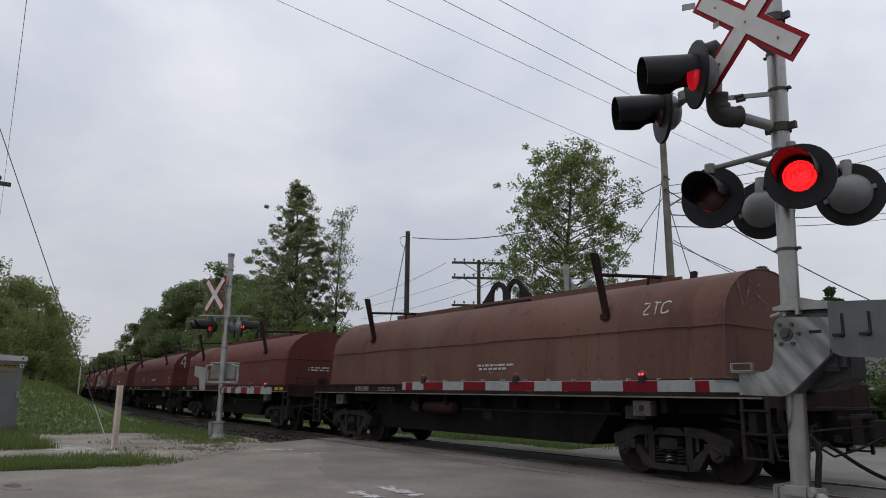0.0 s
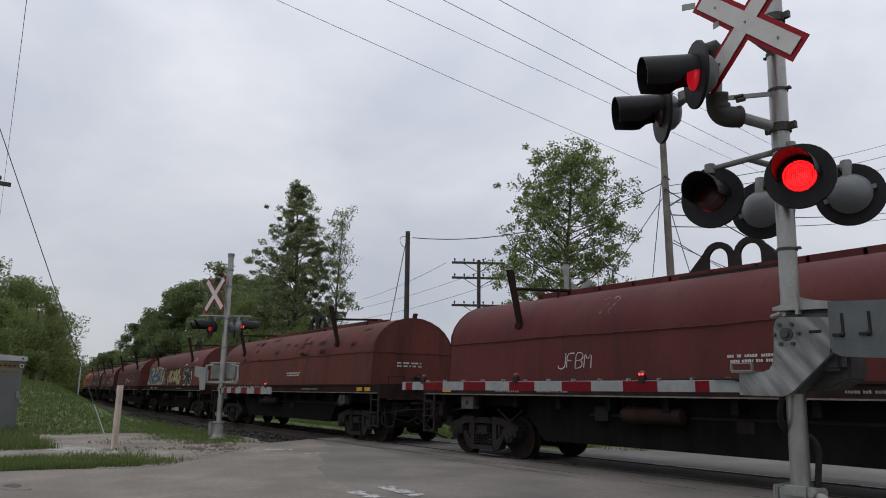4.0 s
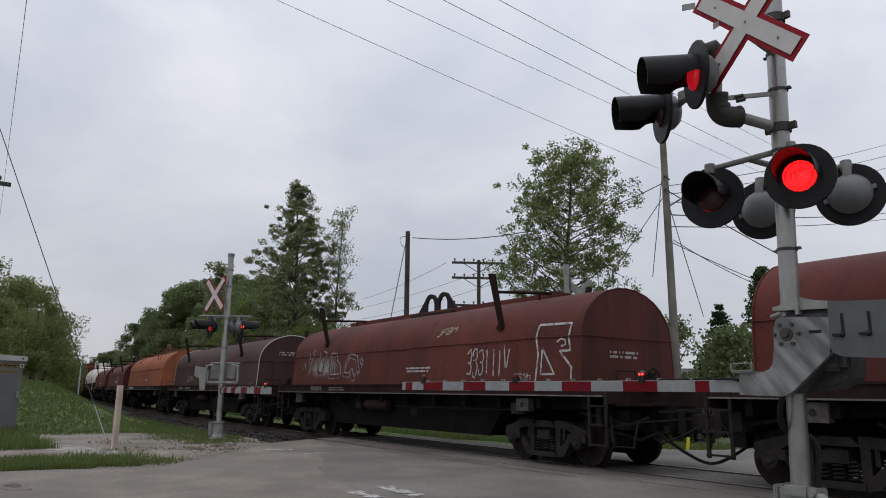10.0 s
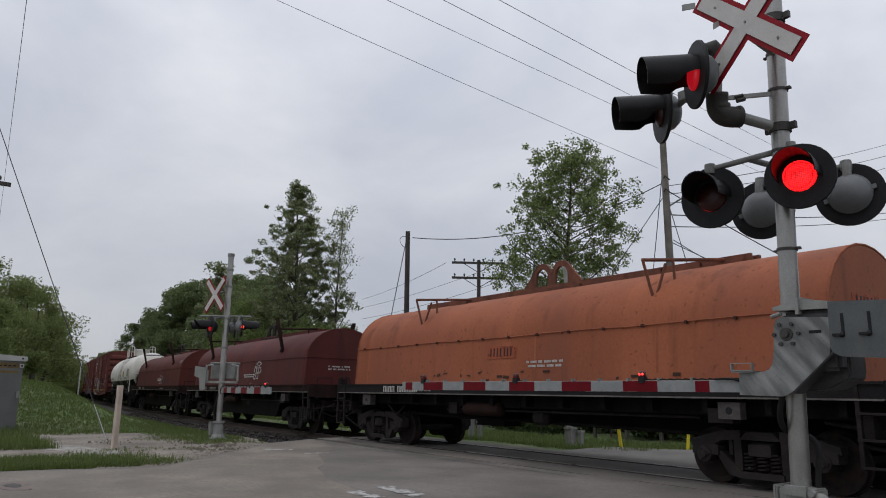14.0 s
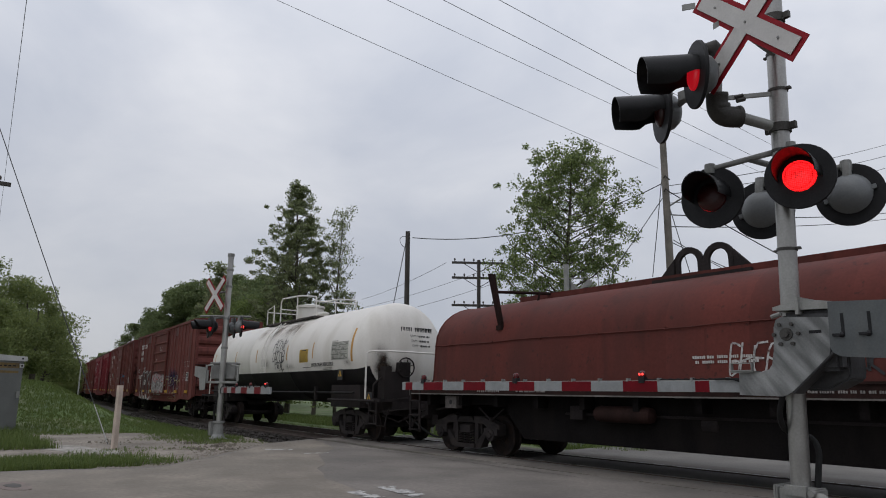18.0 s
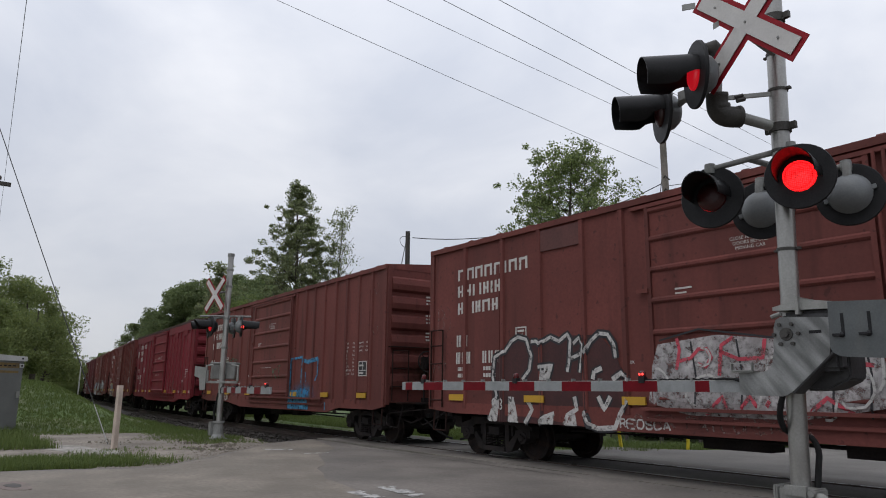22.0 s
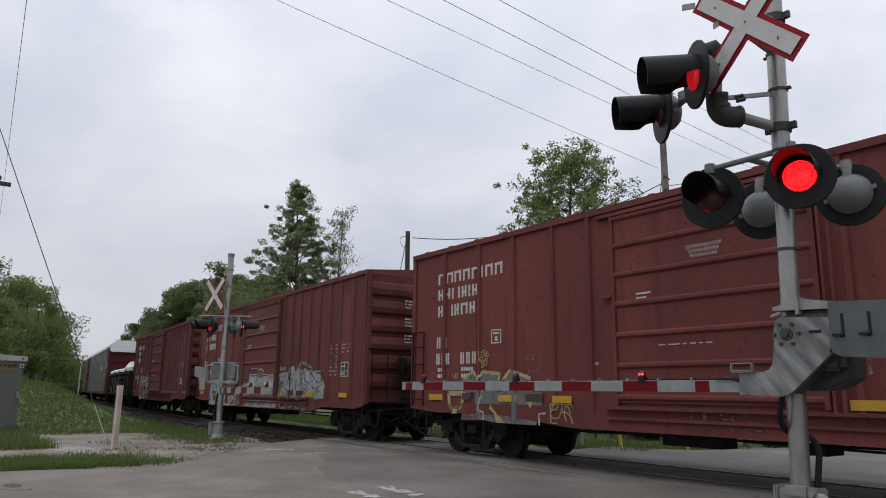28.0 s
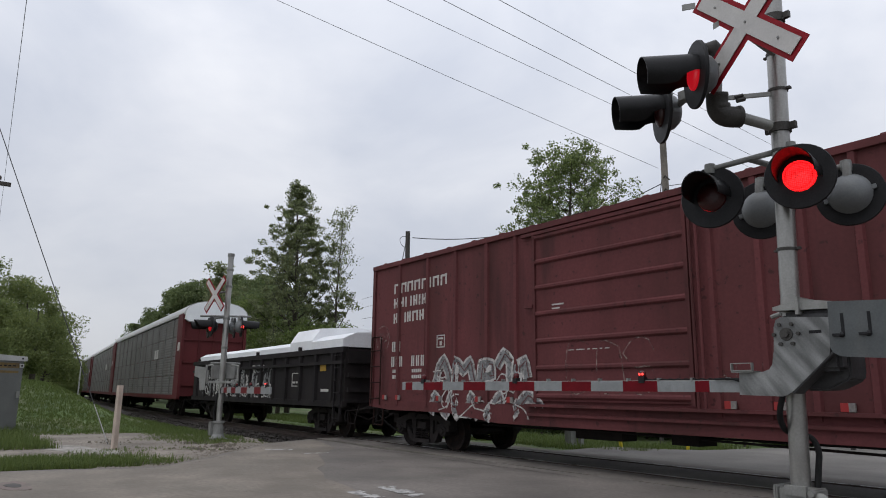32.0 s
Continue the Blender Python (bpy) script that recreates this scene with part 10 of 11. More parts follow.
for pts in ([(-6.31, 0.98), (-6.17, 0.96), (-6.2, 0.88), (-6.37, 0.86)], [(-5.07, 1.1), (-4.93, 0.95), (-4.62, 0.74), (-4.9, 0.73), (-4.93, 0.9), (-5.1, 1.0)], [(-3.99, 1.16), (-3.83, 1.16), (-3.89, 1.03)]):
    part("sprayed_patch", fill(B(), pts, box_y, 0.018), G_YELLOW, body)
RUDDY = surf("faded_orange_spray", (0.22, 0.07, 0.04), 0.7, 0.0, 0.3, 5.0, 30.0, 0.0)
thin(RUDDY, 0.42, 0.58, 0.1)
spray(body, strokes("RXVRE", -5.97, 0.79, 0.07, 0.09, 0.3, 0.06, R) + strokes("NV", -4.5, 0.78, 0.08, 0.12, 0.9, 0.08, R), 0.03, RUDDY, box_y, 0.019)
scribble(body, -3.36, -2.82, 0.79, 1.13, 6, 0.022, G_YELLOW, box_y, 0.02, "yellow scribbled loops")
spray(body, strokes("KSA", -5.40, 2.08, 0.11, 0.09, 0.1, 0.08, R) + strokes("DUE", -5.38, 1.96, 0.10, 0.08, 0.1, 0.08, R) + strokes("SV", -5.36, 1.84, 0.10, 0.09, 0.1, 0.08, R) + strokes("QUO", -6.42, 1.63, 0.10, 0.08, 0.1, 0.08, R), 0.016, G_YELLOW, box_y, 0.016)
spray(body, strokes("NAPE", -4.02, 1.92, 0.16, 0.11, 0.1, 0.08, R, 0.1) + strokes("ZUS", -3.96, 1.72, 0.15, 0.12, 0.1, 0.08, R, 0.1), 0.018, G_FAINT, box_y, 0.016)
for x0, x1 in ((-4.02, -3.55), (-6.0, -5.7)):
    part("repaint_patch", fill(B(), [(x0, 1.17), (x0, 1.31), (x1, 1.31), (x1, 1.17)], box_y, 0.022, 0.1), BUFF, body, "brown touch-up rectangle")
spray(body, strokes("NWHTEX", 2.2, 1.55, 0.75, 0.55, 0.2, 0.12, R), 0.045, G_FAINT, box_y, 0.014)
spray(body, strokes("FUKERE", -0.6, 0.85, 0.25, 0.2, 0.1, 0.12, R), 0.035, G_FAINT, box_y, 0.02)

car, body = boxcar(-277.62, B_BROWN_C, "brown boxcar with pale blue graffiti along its lower side", 0, True)
TAN = surf("tan_spray", (0.17, 0.105, 0.06), 0.7, 0.0, 0.2, 3.0, 30.0, 0.0)
ROCK = surf("pale_grey_blue_spray", (0.31, 0.325, 0.335), 0.7, 0.0, 0.35, 2.2, 14.0, 0.0, (0.17, 0.165, 0.165), 0.6)
WASH = surf("washed_blue_spray", (0.20, 0.285, 0.37), 0.7, 0.0, 0.3, 3.0, 20.0, 0.0)
thin(ROCK, 0.30, 0.50, 0.35, 4.0)
thin(WASH, 0.34, 0.56, 0.15, 4.0)
for x, z, w, h, mat in ((-6.1, 0.9, 1.6, 1.1, HAZE_PALE), (-5.2, 1.2, 1.3, 1.1, HAZE_WHITE), (-4.0, 1.3, 1.5, 0.8, HAZE_PALE), (-3.3, 0.75, 1.5, 0.8, HAZE_WHITE)):
    part("spray_mist", patch(B(), [(x, z), (x, z + h), (x + w, z + h), (x + w, z)], box_y, 0.006 + 0.002 * (w % 0.9)), mat, body, "soft cloud of pale spray")
FIELD = [(-5.94, 0.73), (-5.92, 1.11), (-5.76, 1.65), (-5.53, 1.73), (-5.13, 1.83), (-4.78, 1.98), (-4.53, 2.08), (-4.28, 1.97), (-4.13, 1.68), (-4.01, 1.28), (-3.74, 1.26), (-3.46, 1.0), (-3.29, 1.14), (-2.7, 1.29), (-2.45, 1.16), (-2.28, 0.98), (-2.05, 0.98), (-2.01, 0.76), (-3.62, 0.71), (-4.56, 0.72)]
part("sprayed_patch", fill(B(), FIELD, box_y, 0.012), ROCK, body, "brushed pale blue-grey paint")
for pts in ([(-5.49, 1.7), (-4.92, 1.69), (-4.95, 1.33), (-5.42, 1.33)], [(-3.28, 1.0), (-2.86, 1.15), (-2.69, 1.01), (-2.93, 0.82), (-3.23, 0.81)], [(-3.75, 1.68), (-3.58, 1.93), (-3.4, 1.95), (-3.39, 1.57), (-3.75, 1.56)], [(-3.27, 1.92), (-2.71, 1.91), (-2.71, 1.72), (-3.24, 1.72)], [(-5.89, 1.05), (-5.49, 1.22), (-5.48, 0.98), (-5.84, 0.89)]):
    part("sprayed_patch", fill(B(), pts, box_y, 0.016), WASH, body, "washed-out blue paint")
part("sprayed_patch", fill(B(), [(-2.69, 0.97), (-2.29, 1.02), (-2.2, 0.8), (-2.68, 0.76)], box_y, 0.016), TAN, body)
spray(body, [[(-4.87, 0.92), (-4.48, 0.98), (-4.25, 1.23), (-4.22, 1.53), (-4.43, 1.89)], [(-4.78, 1.95), (-4.8, 1.48)], [(-4.09, 0.79), (-3.73, 1.14), (-3.64, 1.24)], [(-5.17, 0.83), (-4.77, 0.79), (-4.38, 0.93)], [(-4.6, 1.9), (-4.55, 1.3)], [(-3.0, 0.85), (-2.7, 1.2)]], 0.07, G_WHITE, box_y, 0.020, "white brushed swooshes")
# black lines paint in the shaded sides of the ribs
spray(body, [[(x, 0.95), (x + 0.01, 1.62)] for x in (-5.5, -4.92, -4.1, -3.4, -2.66)], 0.025, G_BLACK, box_y, 0.022, "dark upright lines painting the shade beside the ribs")
spray(body, strokes("X", -2.25, 1.02, 0.14, 0.12) + strokes("WS", -2.2, 0.80, 0.16, 0.09, 0.2, 0.1, R), 0.02, G_CREAM, box_y, 0.02)
# repainted rectangles over the spray
for x0, x1, z0, z1 in ((-5.39, -5.07, 1.16, 1.29), (-4.02, -3.51, 1.14, 1.29), (-3.36, -2.69, 1.14, 1.30), (0.14, 0.81, 1.22, 1.33), (2.65, 3.19, 1.17, 1.33), (3.41, 3.96, 1.17, 1.32)):
    part("repaint_patch", fill(B(), [(x0, z0), (x0, z1), (x1, z1), (x1, z0)], box_y, 0.052 if -1.9 < x0 < 1.8 else 0.03, 0.1), BUFF, body, "brown touch-up rectangle")
# the long word across the door
UPPER = [(-0.89, 1.89), (-0.52, 1.86), (-0.16, 1.88), (0.02, 1.84), (0.03, 1.95), (0.12, 2.03), (0.36, 2.06), (0.57, 1.97), (0.6, 1.87), (1.11, 1.84), (1.24, 1.78), (1.38, 1.87), (1.48, 1.81), (1.56, 1.73), (1.55, 1.33), (-1.7, 1.33), (-1.65, 1.5), (-0.89, 1.6)]
part("sprayed_patch", fill(B(), UPPER, box_y, 0.030), ROCK, body, "pale sprayed letters on the door")
spray(body, [UPPER[:14]], 0.05, G_WHITE, box_y, 0.034, "white rim of the word")
spray(body, [[(x, z - 0.035) for x, z in UPPER[:14]], [(0.55, 1.86), (0.42, 1.76), (0.60, 1.64)], [(1.11, 1.80), (1.10, 1.66)], [(-0.1, 1.84), (-0.05, 1.7), (-0.14, 1.64)]], 0.03, G_BLACK, box_y, 0.038, "black letter outlines")
part("sprayed_patch", fill(B(), [(0.12, 1.98), (0.36, 2.02), (0.49, 1.93), (0.39, 1.81), (0.19, 1.76), (0.12, 1.84)], box_y, 0.042), TAN, body, "tan six-sided shape")
spray(body, [[(0.12, 1.98), (0.36, 2.02), (0.49, 1.93), (0.39, 1.81), (0.19, 1.76), (0.12, 1.84), (0.12, 1.98)]], 0.028, G_BLACK, box_y, 0.046)
part("repaint_patch", fill(B(), [(-1.54, 2.0), (-0.89, 1.99), (-0.89, 1.73), (-1.54, 1.72)], box_y, 0.042, 0.1), BUFF, body, "brown touch-up rectangle")
spray(body, [[(-1.5, 1.98), (-1.25, 2.06), (-0.92, 2.0)]], 0.03, G_BLACK, box_y, 0.046)
part("sprayed_patch", fill(B(), [(-1.62, 1.34), (-1.60, 1.08), (0.1, 1.11), (1.5, 1.09), (1.55, 1.34)], box_y, 0.036, 0.1), ROCK, body, "pale sprayed band under the word")
part("sprayed_patch", fill(B(), [(-1.60, 0.98), (-1.55, 0.74), (0.0, 0.73), (1.8, 0.76), (1.82, 0.98)], box_y, 0.020, 0.1), ROCK, body, "pale sprayed band along the sill")
spray(body, [[(a, 1.33), (a - 0.07, 1.22), (a - 0.17, 1.10)] for a in (-1.1, -0.84, -0.62, -0.32, -0.04, 0.9, 1.15, 1.36)] + [[(1.0, 1.3), (1.2, 1.16), (1.4, 1.2)]], 0.022, G_BLACK, box_y, 0.042, "thin black slanting lines")
spray(body, [[(a, 0.97), (a + 0.04, 0.88), (a - 0.03, 0.78)] for a in (-0.99, -0.39, 0.04, 0.31, 0.66, 1.32)], 0.026, G_BLACK, box_y, 0.026, "thin black wavering lines")
spray(body, [[(a - 0.28, 0.80), (a - 0.22, 0.77), (a - 0.06, 0.77)] for a in (-0.99, -0.39, 0.04, 0.66, 1.32, 1.8)], 0.02, G_WHITE, box_y, 0.026)
# the rounded letters beyond the door
RIGHT = [(1.85, 1.34), (1.94, 1.8), (2.04, 1.89), (2.42, 1.91), (2.61, 1.91), (2.77, 1.99), (2.86, 2.05), (3.01, 2.12), (3.14, 2.06), (3.22, 1.94), (3.27, 1.8), (3.34, 1.93), (3.47, 2.01), (3.59, 2.02), (3.82, 1.95), (4.01, 2.01), (4.19, 1.98), (4.3, 1.9), (4.44, 1.94), (4.7, 1.9), (5.2, 1.8), (5.5, 1.5), (5.4, 1.05), (1.9, 1.02)]
part("sprayed_patch", fill(B(), RIGHT, box_y, 0.010), ROCK, body, "pale rounded sprayed letters")
spray(body, [[(3.51, 1.99), (3.56, 2.13), (3.74, 2.19), (4.02, 2.15), (4.27, 2.09), (4.55, 1.97)]], 0.11, G_GREY, box_y, 0.013, "grey sprayed arc")
spray(body, [[(1.93, 1.5), (2.1, 1.75), (2.3, 1.82)], [(2.2, 1.45), (2.28, 1.7), (2.5, 1.85), (2.52, 1.45)], [(2.66, 1.5), (2.70, 1.93), (2.95, 1.5)], [(2.78, 1.97), (2.92, 1.62), (3.1, 1.9), (3.12, 1.5)], [(3.34, 1.92), (3.5, 1.8), (3.44, 1.45)], [(3.55, 1.93), (3.8, 1.84), (3.75, 1.5)], [(3.9, 1.95), (4.05, 1.6)],
             [(4.2, 1.95), (4.1, 1.7), (4.4, 1.5)], [(4.45, 1.9), (4.7, 1.7), (5.1, 1.55)], [(1.95, 1.1), (2.3, 1.02), (2.6, 1.2)], [(3.2, 1.05), (3.4, 1.25)], [(4.0, 1.08), (4.15, 1.28), (4.6, 1.1)]], 0.04, G_BLACK, box_y, 0.016, "black letter outlines")
spray(body, [[(1.97, 1.55), (2.12, 1.7), (2.28, 1.6), (2.3, 1.45)], [(2.74, 1.6), (2.8, 1.8)], [(4.15, 1.62), (4.5, 1.56), (4.8, 1.7)]], 0.06, WASH, box_y, 0.018, "washed blue strokes")
scribble(body, 2.0, 5.3, 1.05, 1.9, 16, 0.03, G_WHITE, box_y, 0.020)
scribble(body, 2.0, 5.3, 1.05, 1.95, 12, 0.022, G_BLACK, box_y, 0.022)
scribble(body, -1.4, 1.4, 1.36, 1.78, 6, 0.018, G_WHITE, box_y, 0.040)
scribble(body, -5.8, -2.4, 0.76, 1.2, 8, 0.045, G_WHITE, box_y, 0.021)
spray(body, strokes("SMER", 2.06, 1.98, 0.09, 0.09, 0.2, 0.06, R) + [[(2.0, 2.08), (2.1, 2.13), (2.06, 2.05)]], 0.022, G_WHITE, box_y, 0.018)
part("sprayed_patch", fill(B(), [(2.55, 1.05), (2.7, 1.16), (2.95, 1.1), (2.9, 1.0)], box_y, 0.018), TAN, body)
spray(body, [[(1.9, 0.9), (2.1, 0.86), (2.2, 0.74), (2.5, 0.78), (2.7, 0.92)], [(2.78, 0.9), (2.9, 0.77), (3.05, 0.86), (3.15, 0.77), (3.25, 0.9)], [(3.42, 0.92), (3.52, 0.78), (3.7, 0.8), (3.66, 0.92)], [(3.78, 0.9), (3.95, 0.75), (4.2, 0.77), (4.22, 0.92)]], 0.06, G_GREY, box_y, 0.022, "grey bubbles along the sill")
part("sprayed_patch", fill(B(), [(2.85, 0.92), (2.9, 0.80), (3.02, 0.88), (3.15, 0.80), (3.2, 0.92)], box_y, 0.020), G_PURPLE, body)

car, body = boxcar(-295.28, B_BROWN_B, "maroon boxcar with silver graffiti letters by its end", 2, True)
WORD = [[(-5.09, 1.45), (-4.93, 1.88), (-4.76, 2.05), (-4.58, 1.75), (-4.50, 1.42)], [(-4.40, 1.45), (-4.28, 1.99), (-4.05, 1.78), (-3.82, 1.98), (-3.66, 1.45)], [(-3.50, 1.42), (-3.42, 1.91), (-3.11, 1.90), (-3.07, 1.67), (-3.36, 1.64)],
        [(-2.93, 1.84), (-2.72, 2.10), (-2.52, 1.94), (-2.52, 1.42)], [(-2.33, 1.45), (-2.28, 1.82), (-2.10, 1.94), (-2.02, 1.60)]]
BASE = [[(-5.25, 0.84), (-5.09, 1.25), (-4.67, 0.84), (-4.47, 1.26), (-4.16, 0.78)], [(-3.90, 0.80), (-3.78, 1.26), (-3.50, 0.80)], [(-3.29, 0.80), (-2.84, 1.27), (-2.78, 0.80)], [(-2.56, 0.82), (-2.05, 1.28), (-1.70, 1.13), (-1.90, 0.80)]]
spray(body, WORD + BASE, 0.27, G_WHITE, box_y, 0.008, "white outline of a graffiti word")
spray(body, WORD + BASE, 0.165, G_GREY, box_y, 0.013, "silver graffiti letters")
spray(body, [[(x + 0.05, z) for x, z in pl] for pl in WORD + BASE], 0.022, B_BROWN_B, box_y, 0.018, "dark inner lines of the letters")
part("sprayed_patch", patch(B(), [(-2.1, 0.76), (-1.95, 1.28), (-1.55, 1.12), (-1.32, 0.76)], box_y, 0.006, 0.05), G_PALE, body, "pale paint at the end of the word")
spray(body, strokes("COS", -0.9, 1.3, 0.95, 0.6, 0.1, 0.1, R), 0.022, G_FAINT, box_y, 0.04)
spray(body, strokes("NAIS", 2.1, 1.35, 0.4, 0.24, 0.1, 0.12, R), 0.025, G_FAINT, box_y, 0.014)
spray(body, strokes("SENOR", 2.9, 1.5, 0.26, 0.15, 0.05, 0.1, R), 0.025, G_FAINT, box_y, 0.014)
spray(body, strokes("KUU", 4.6, 1.45, 0.4, 0.18, 0.05, 0.1, R, 0.15), 0.022, G_WHITE)
spray(body, strokes("AHGS", 6.45, 1.6, 0.2, 0.14, 0.0, 0.15, R, 0.1), 0.022, G_WHITE, box_y, 0.014)
spray(body, [[(-7.35 + 0.32 * math.cos(a), 2.65 + 0.32 * math.sin(a)) for a in np.linspace(0, 6.28, 15)]] + strokes("JEW", -7.6, 2.5, 0.28, 0.14, 0.1, 0.1, R), 0.04, G_FAINT, box_y, 0.05)

scribble(body, -5.3, -2.0, 0.8, 1.8, 12, 0.03, G_WHITE, box_y, 0.021)

# ---- gondola and autoracks
def gondola(s):
    car = thing("gondola_car", "black gondola with white covers over its load", "freight car")
    bm = B()
    for sy in (-1, 1):
        box(bm, -7.7, 7.7, sy * 1.42, sy * 1.48, 1.0, 2.45)
        box(bm, -7.75, 7.75, sy * 1.40, sy * 1.56, 2.40, 2.56)
        box(bm, -7.75, 7.75, sy * 1.40, sy * 1.54, 0.88, 1.05)
        part("side_rail", box(B(), -7.70, 7.70, sy * 1.482, sy * 1.575, 2.08, 2.17), GOND, car)
    for e in (-1, 1):
        box(bm, e * 7.68, e * 7.75, -1.48, 1.48, 1.0, 2.5)
        for z in (1.3, 1.7, 2.1):
            box(bm, e * 7.75, e * 7.84, -1.4, 1.4, z, z + 0.12)
    box(bm, -7.7, 7.7, -1.45, 1.45, 1.0, 1.1)
    body = part("body", bm, GOND, car)
    rib = part("side_rib", prism(B(), [(-0.09, 0), (0.09, 0), (0.06, -0.08), (-0.06, -0.08)], 1.0, 2.42, "z"), GOND, body)
    rib.matrix_basis = Matrix.Translation((-7.0, -1.48, 0))
    for i in range(1, 13):
        share("side_rib", rib.data, body, Matrix.Translation((-7.0 + i * 14.0 / 12, -1.48, 0)))
    for i in range(13):
        share("side_rib", rib.data, body, pose(-7.0 + i * 14.0 / 12, 1.48, 0, 0, 0, 180))
    bm = B()
    prism(bm, [(-1.47, 2.565), (-1.47, 2.74), (-1.2, 2.88), (0, 2.96), (1.2, 2.88), (1.47, 2.74), (1.47, 2.565)], -7.0, 3.6, "x")
    part("load_cover", bm, TARP, car, "white load cover")
    bm = B()
    prism(bm, [(-1.47, 2.565), (-1.46, 2.86), (-1.2, 3.24), (0, 3.34), (1.2, 3.24), (1.46, 2.86), (1.47, 2.565)], 3.6, 5.4, "x")
    part("load_cover", bm, TARP, car, "white raised load cover")
    bm = B()
    prism(bm, [(-1.50, 2.565), (-1.50, 2.80), (-1.1, 2.98), (0, 3.06), (1.1, 2.98), (1.50, 2.80), (1.50, 2.565)], 5.4, 7.6, "x")
    part("load_cover", bm, TARP, car, "white raised load cover")
    bm = B()
    for x in (-7.0, -3.2, 0.6, 4.5):
        box(bm, x, x + 0.12, -1.55, -1.47, 2.56, 2.68)
    part("cover_latch", bm, UNDER, car)
    bm = B()
    box(bm, -8.1, 8.1, -0.33, 0.33, 0.72, 1.0)
    for x in np.linspace(-4, 4, 7):
        box(bm, x - 0.06, x + 0.06, -1.4, 1.4, 0.8, 1.0)
    part("underframe", bm, UNDER, car)
    for e in (0, 180):
        lad = ladder(car, 7.25, 7.65, -1.55, 0.5, 2.4, 6, GOND, "end_ladder")
        lad.matrix_basis = pose(0, 0, 0, 0, 0, e)
    bm = B()
    for x0, z0 in ((4.0, 1.55), (4.3, 1.55)):
        box(bm, x0, x0 + 0.22, -1.492, -1.478, z0, z0 + 0.06)
    for a in ((3.95, 4.6, 1.85, 1.88), (3.95, 4.6, 1.45, 1.48), (3.95, 3.98, 1.45, 1.88), (4.57, 4.6, 1.45, 1.88)):
        box(bm, a[0], a[1], -1.492, -1.478, a[2], a[3])
    bars(bm, 6.2, 1.3, 0.08, (0.3, 0.2), lambda x, z: -1.48, 0.01)
    part("stencil_marking", bm, STENCIL, body)
    part("yellow_reflector", box(B(), 6.1, 6.5, -1.492, -1.478, 1.9, 2.15), REFL_YELLOW, body)
    flat = lambda x, z: -1.488
    bm = B()
    for i in range(26):
        x, z, w = R.uniform(-6.8, 2.0), R.uniform(1.1, 1.8), R.uniform(0.1, 0.3)
        patch(bm, [(x, z), (x + w, z - 0.1), (x + w, z + R.uniform(0.2, 0.6)), (x + 0.02, z + R.uniform(0.2, 0.5))], flat, 0.006)
    tagged(part("graffiti_tag", bm, G_GREY, body, "blotched pale graffiti"), "", "", "", "stuff")
    scribble(body, -6.6, 2.2, 1.1, 2.2, 60, 0.05, G_WHITE, flat, 0.016)
    scribble(body, -6.6, 2.2, 1.1, 2.2, 40, 0.05, G_GREY, flat, 0.02)
    spray(body, strokes("SKVMNLH", -4.9, 1.15, 0.8, 0.6, 0.25, 0.12, R), 0.06, G_WHITE, flat, 0.012)
    trucks(car, 5.6)
    ends(car, 8.55)
    TRAIN.append((car, s))


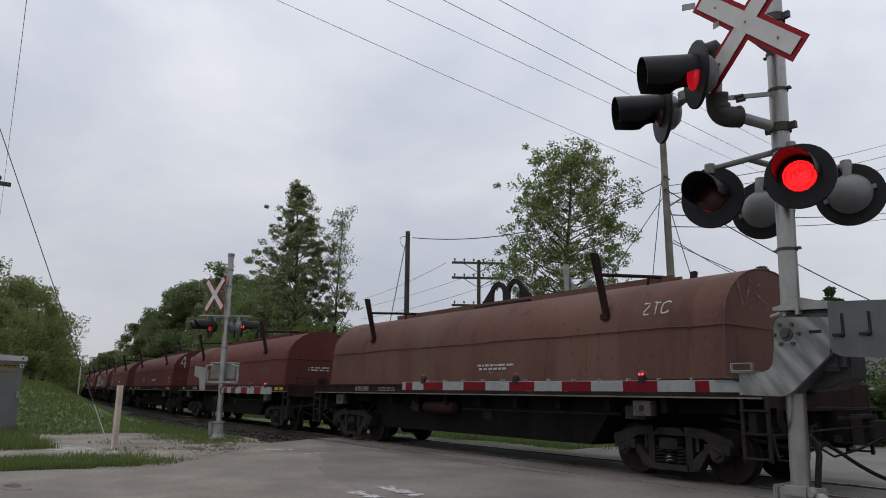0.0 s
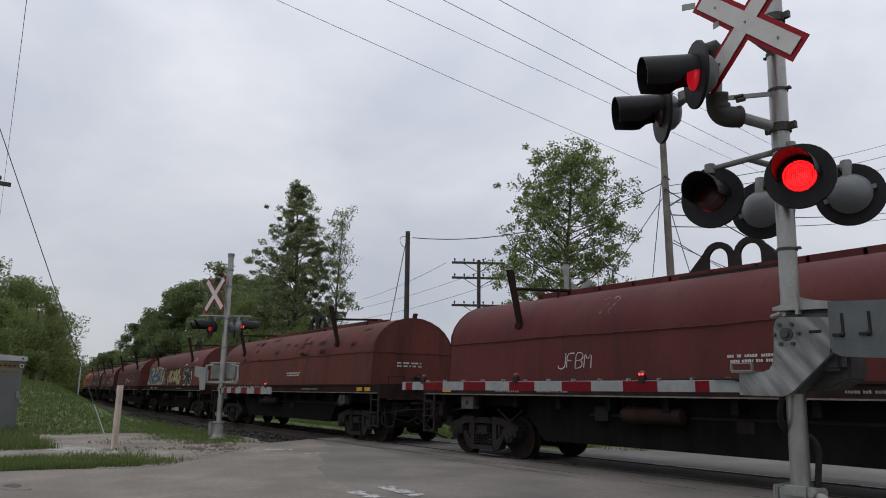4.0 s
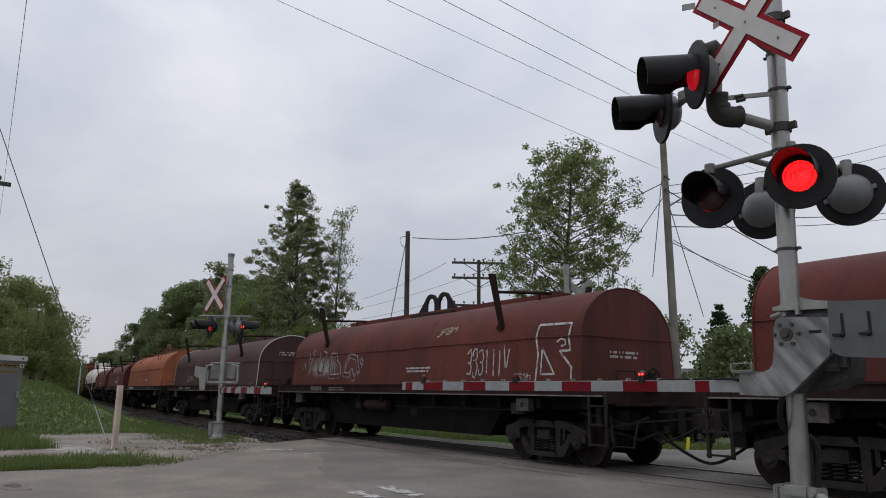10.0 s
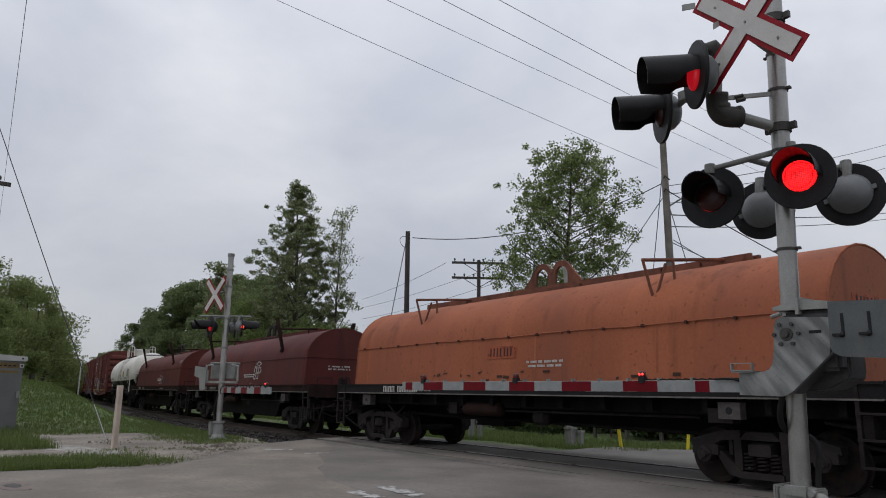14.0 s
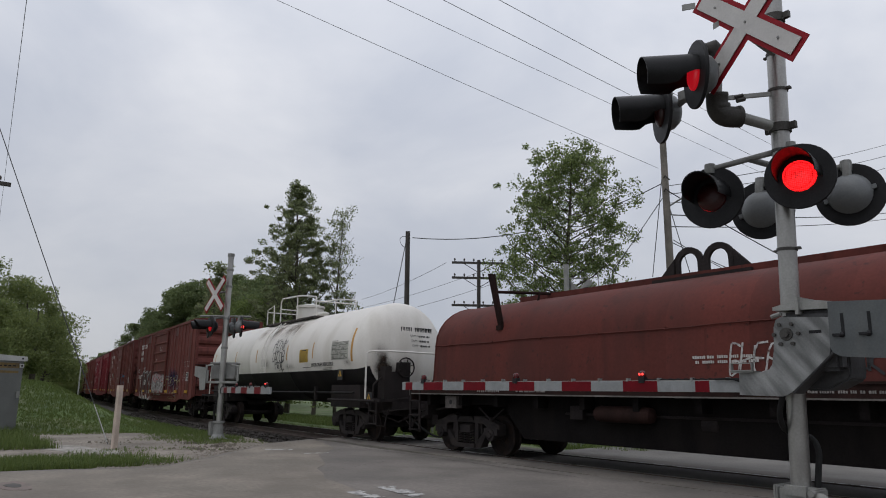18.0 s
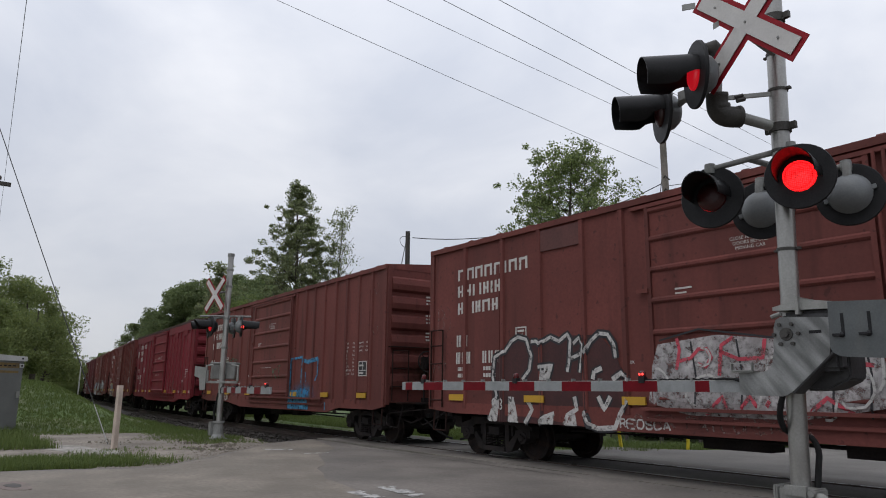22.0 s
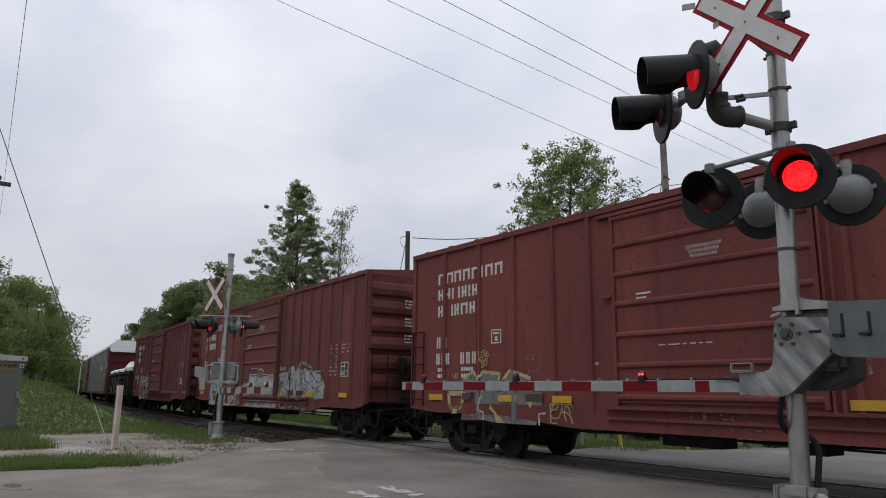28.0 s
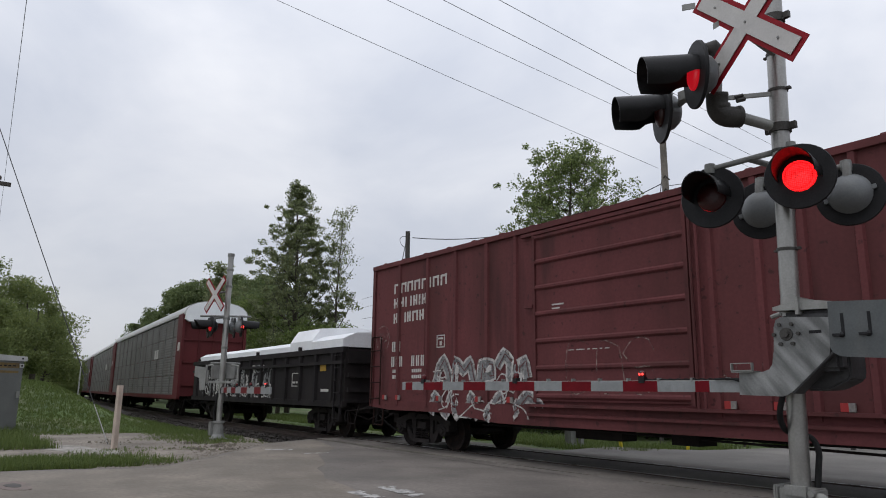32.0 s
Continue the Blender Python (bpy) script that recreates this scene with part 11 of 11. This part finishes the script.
def autorack(s, label):
    car = thing("autorack_car", label, "freight car", "autoracks of the train")
    bm = B()
    box(bm, -13.4, 13.4, -1.40, 1.40, 1.0, 5.0)
    core = part("body", bm, RACK_RED, car)
    bm = B()
    prism(bm, [(-1.55, 4.95), (-1.55, 5.08), (-1.46, 5.26), (-1.28, 5.43), (-1.0, 5.56), (-0.6, 5.64), (0, 5.68), (0.6, 5.64), (1.0, 5.56), (1.28, 5.43), (1.46, 5.26), (1.55, 5.08), (1.55, 4.95)], -13.9, 13.9, "x")
    part("roof", bm, surf("pale_galvanised_roof", (0.42, 0.42, 0.41), 0.55, 0.1, 0.12), car, "pale galvanised roof")
    panel = None
    for sy, turn in ((-1, 0), (1, 180)):
        for row in range(4):
            for i in range(12):
                x = -12.3 + i * 2.13
                m = pose(x if sy < 0 else -x, sy * 1.47, 1.05 + row * 0.97, 0, 0, turn)
                if panel is None:
                    bm = B()
                    prof = []
                    for k in range(7):
                        prof += [(-0.01, k * 0.134), (-0.024, k * 0.134 + 0.03), (-0.024, k * 0.134 + 0.09), (-0.01, k * 0.134 + 0.12)]
                    prof += [(-0.01, 0.94), (0.02, 0.94), (0.02, 0.0)]
                    prism(bm, prof, 0.0, 2.0, "x")
                    panel = part("side_panel", bm, RACK_GREY, core)
                    panel.matrix_basis = m
                else:
                    share("side_panel", panel.data, core, m)
    bm = B()
    for sy in (-1, 1):
        for i in range(14):
            x = -12.36 + i * 2.13 if i < 13 else -13.4
            if x < 13.5:
                part("side_post", box(B(), x - 0.045, x + 0.045, sy * 1.515, sy * 1.42, 0.95, 5.0), RACK_GREY, car)
        box(bm, -13.5, 13.5, sy * 1.56, sy * 1.40, 0.85, 1.05)
        for e in (-1, 1):
            box(bm, e * 12.55, e * 13.7, sy * 1.58, sy * 1.44, 0.9, 5.0)
    bm.verts.index_update()
    for b2 in islands(bm):
        part("end_post", b2, RACK_RED, car)
    bm = B()
    for e in (-1, 1):
        box(bm, e * 13.4, e * 13.6, -1.45, 1.45, 1.0, 4.6)
        for y in (-0.7, 0.0, 0.7):
            box(bm, e * 13.6, e * 13.65, y - 0.04, y + 0.04, 1.0, 4.6)
        for z in (1.5, 2.6, 3.7):
            box(bm, e * 13.6, e * 13.68, -1.4, 1.4, z, z + 0.08)
    bm.verts.index_update()
    for b2 in islands(bm):
        part("end_door", b2, RACK_RED, car)
    for e in (-1, 1):
        part("end_cap", prism(B(), [(-1.5, 4.72), (-1.3, 4.6), (1.3, 4.6), (1.5, 4.72), (1.5, 5.06), (1.42, 5.24), (1.25, 5.40), (0.97, 5.53), (0.58, 5.61), (0, 5.645), (-0.58, 5.61), (-0.97, 5.53), (-1.25, 5.40), (-1.42, 5.24), (-1.5, 5.06)], e * 13.62, e * 13.92, "x"), TARP, car, "white roof end cap")
    bm = B()
    box(bm, -13.6, 13.6, -0.4, 0.4, 0.7, 1.0)
    part("underframe", bm, UNDER, car)
    flat = lambda x, z: -1.515
    bm = B()
    bars(bm, 6.0, 3.0, 0.5, (0.5, 0.5), flat, 0.01)
    bars(bm, 12.95, 3.2, 0.4, (0.5,), lambda x, z: -1.58, 0.01)
    bm.verts.index_update()
    for b2 in islands(bm):
        part("marking_plate", b2, STENCIL, car)
    trucks(car, 10.0)
    ends(car, 14.25)
    TRAIN.append((car, s))


gondola(-312.5)
autorack(-335.9, "maroon autorack with grey slatted side panels")
autorack(-364.6, "grey autorack with weathered slatted side panels")
autorack(-393.3, "grey autorack with weathered slatted side panels")


# ---------------------------------------------------------------- what moves
def motions():
    times = [i * 0.5 for i in range(65)]
    for car, s0 in TRAIN:
        rows = []
        for t in times:
            s = s0 + run(t)
            a, b = rail_y(s - 5.5), rail_y(s + 5.5)
            rows.append((t, Matrix.Translation((s, (a + b) / 2, 0)) @ Matrix.Rotation(math.atan2(b - a, 11.0), 4, "Z")))
        walk(car, rows)
    place = dict(TRAIN)
    for car, axle, x in AXLES:
        s0, rows, last, base = place[car] + x, [], None, None
        home = axle.matrix_basis.translation.copy()
        t = 0.0
        while t <= 32.0:
            s = s0 + run(t)
            if -62 < s < 6:
                turn = s / 0.42
                rows.append((t, Matrix.Translation(home) @ Matrix.Rotation(turn, 4, "Y")))
            t += 1 / 15
        if not rows:
            rows = [(0.0, Matrix.Translation(home)), (32.0, Matrix.Translation(home))]
        if rows[0][0] > 0.04:
            rows.insert(0, (0.0, rows[0][1]))
        if rows[-1][0] < 31.96:
            rows.append((32.0, rows[-1][1]))
        walk(axle, rows)
    # the two-faced lenses turn over in place of switching, by turns, a little faster than once a second
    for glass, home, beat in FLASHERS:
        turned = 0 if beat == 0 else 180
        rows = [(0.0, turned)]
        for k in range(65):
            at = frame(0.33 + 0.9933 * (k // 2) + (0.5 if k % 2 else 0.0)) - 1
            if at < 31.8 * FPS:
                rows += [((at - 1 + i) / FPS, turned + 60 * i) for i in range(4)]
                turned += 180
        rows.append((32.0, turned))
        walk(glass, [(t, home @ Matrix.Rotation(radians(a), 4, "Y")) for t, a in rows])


motions()
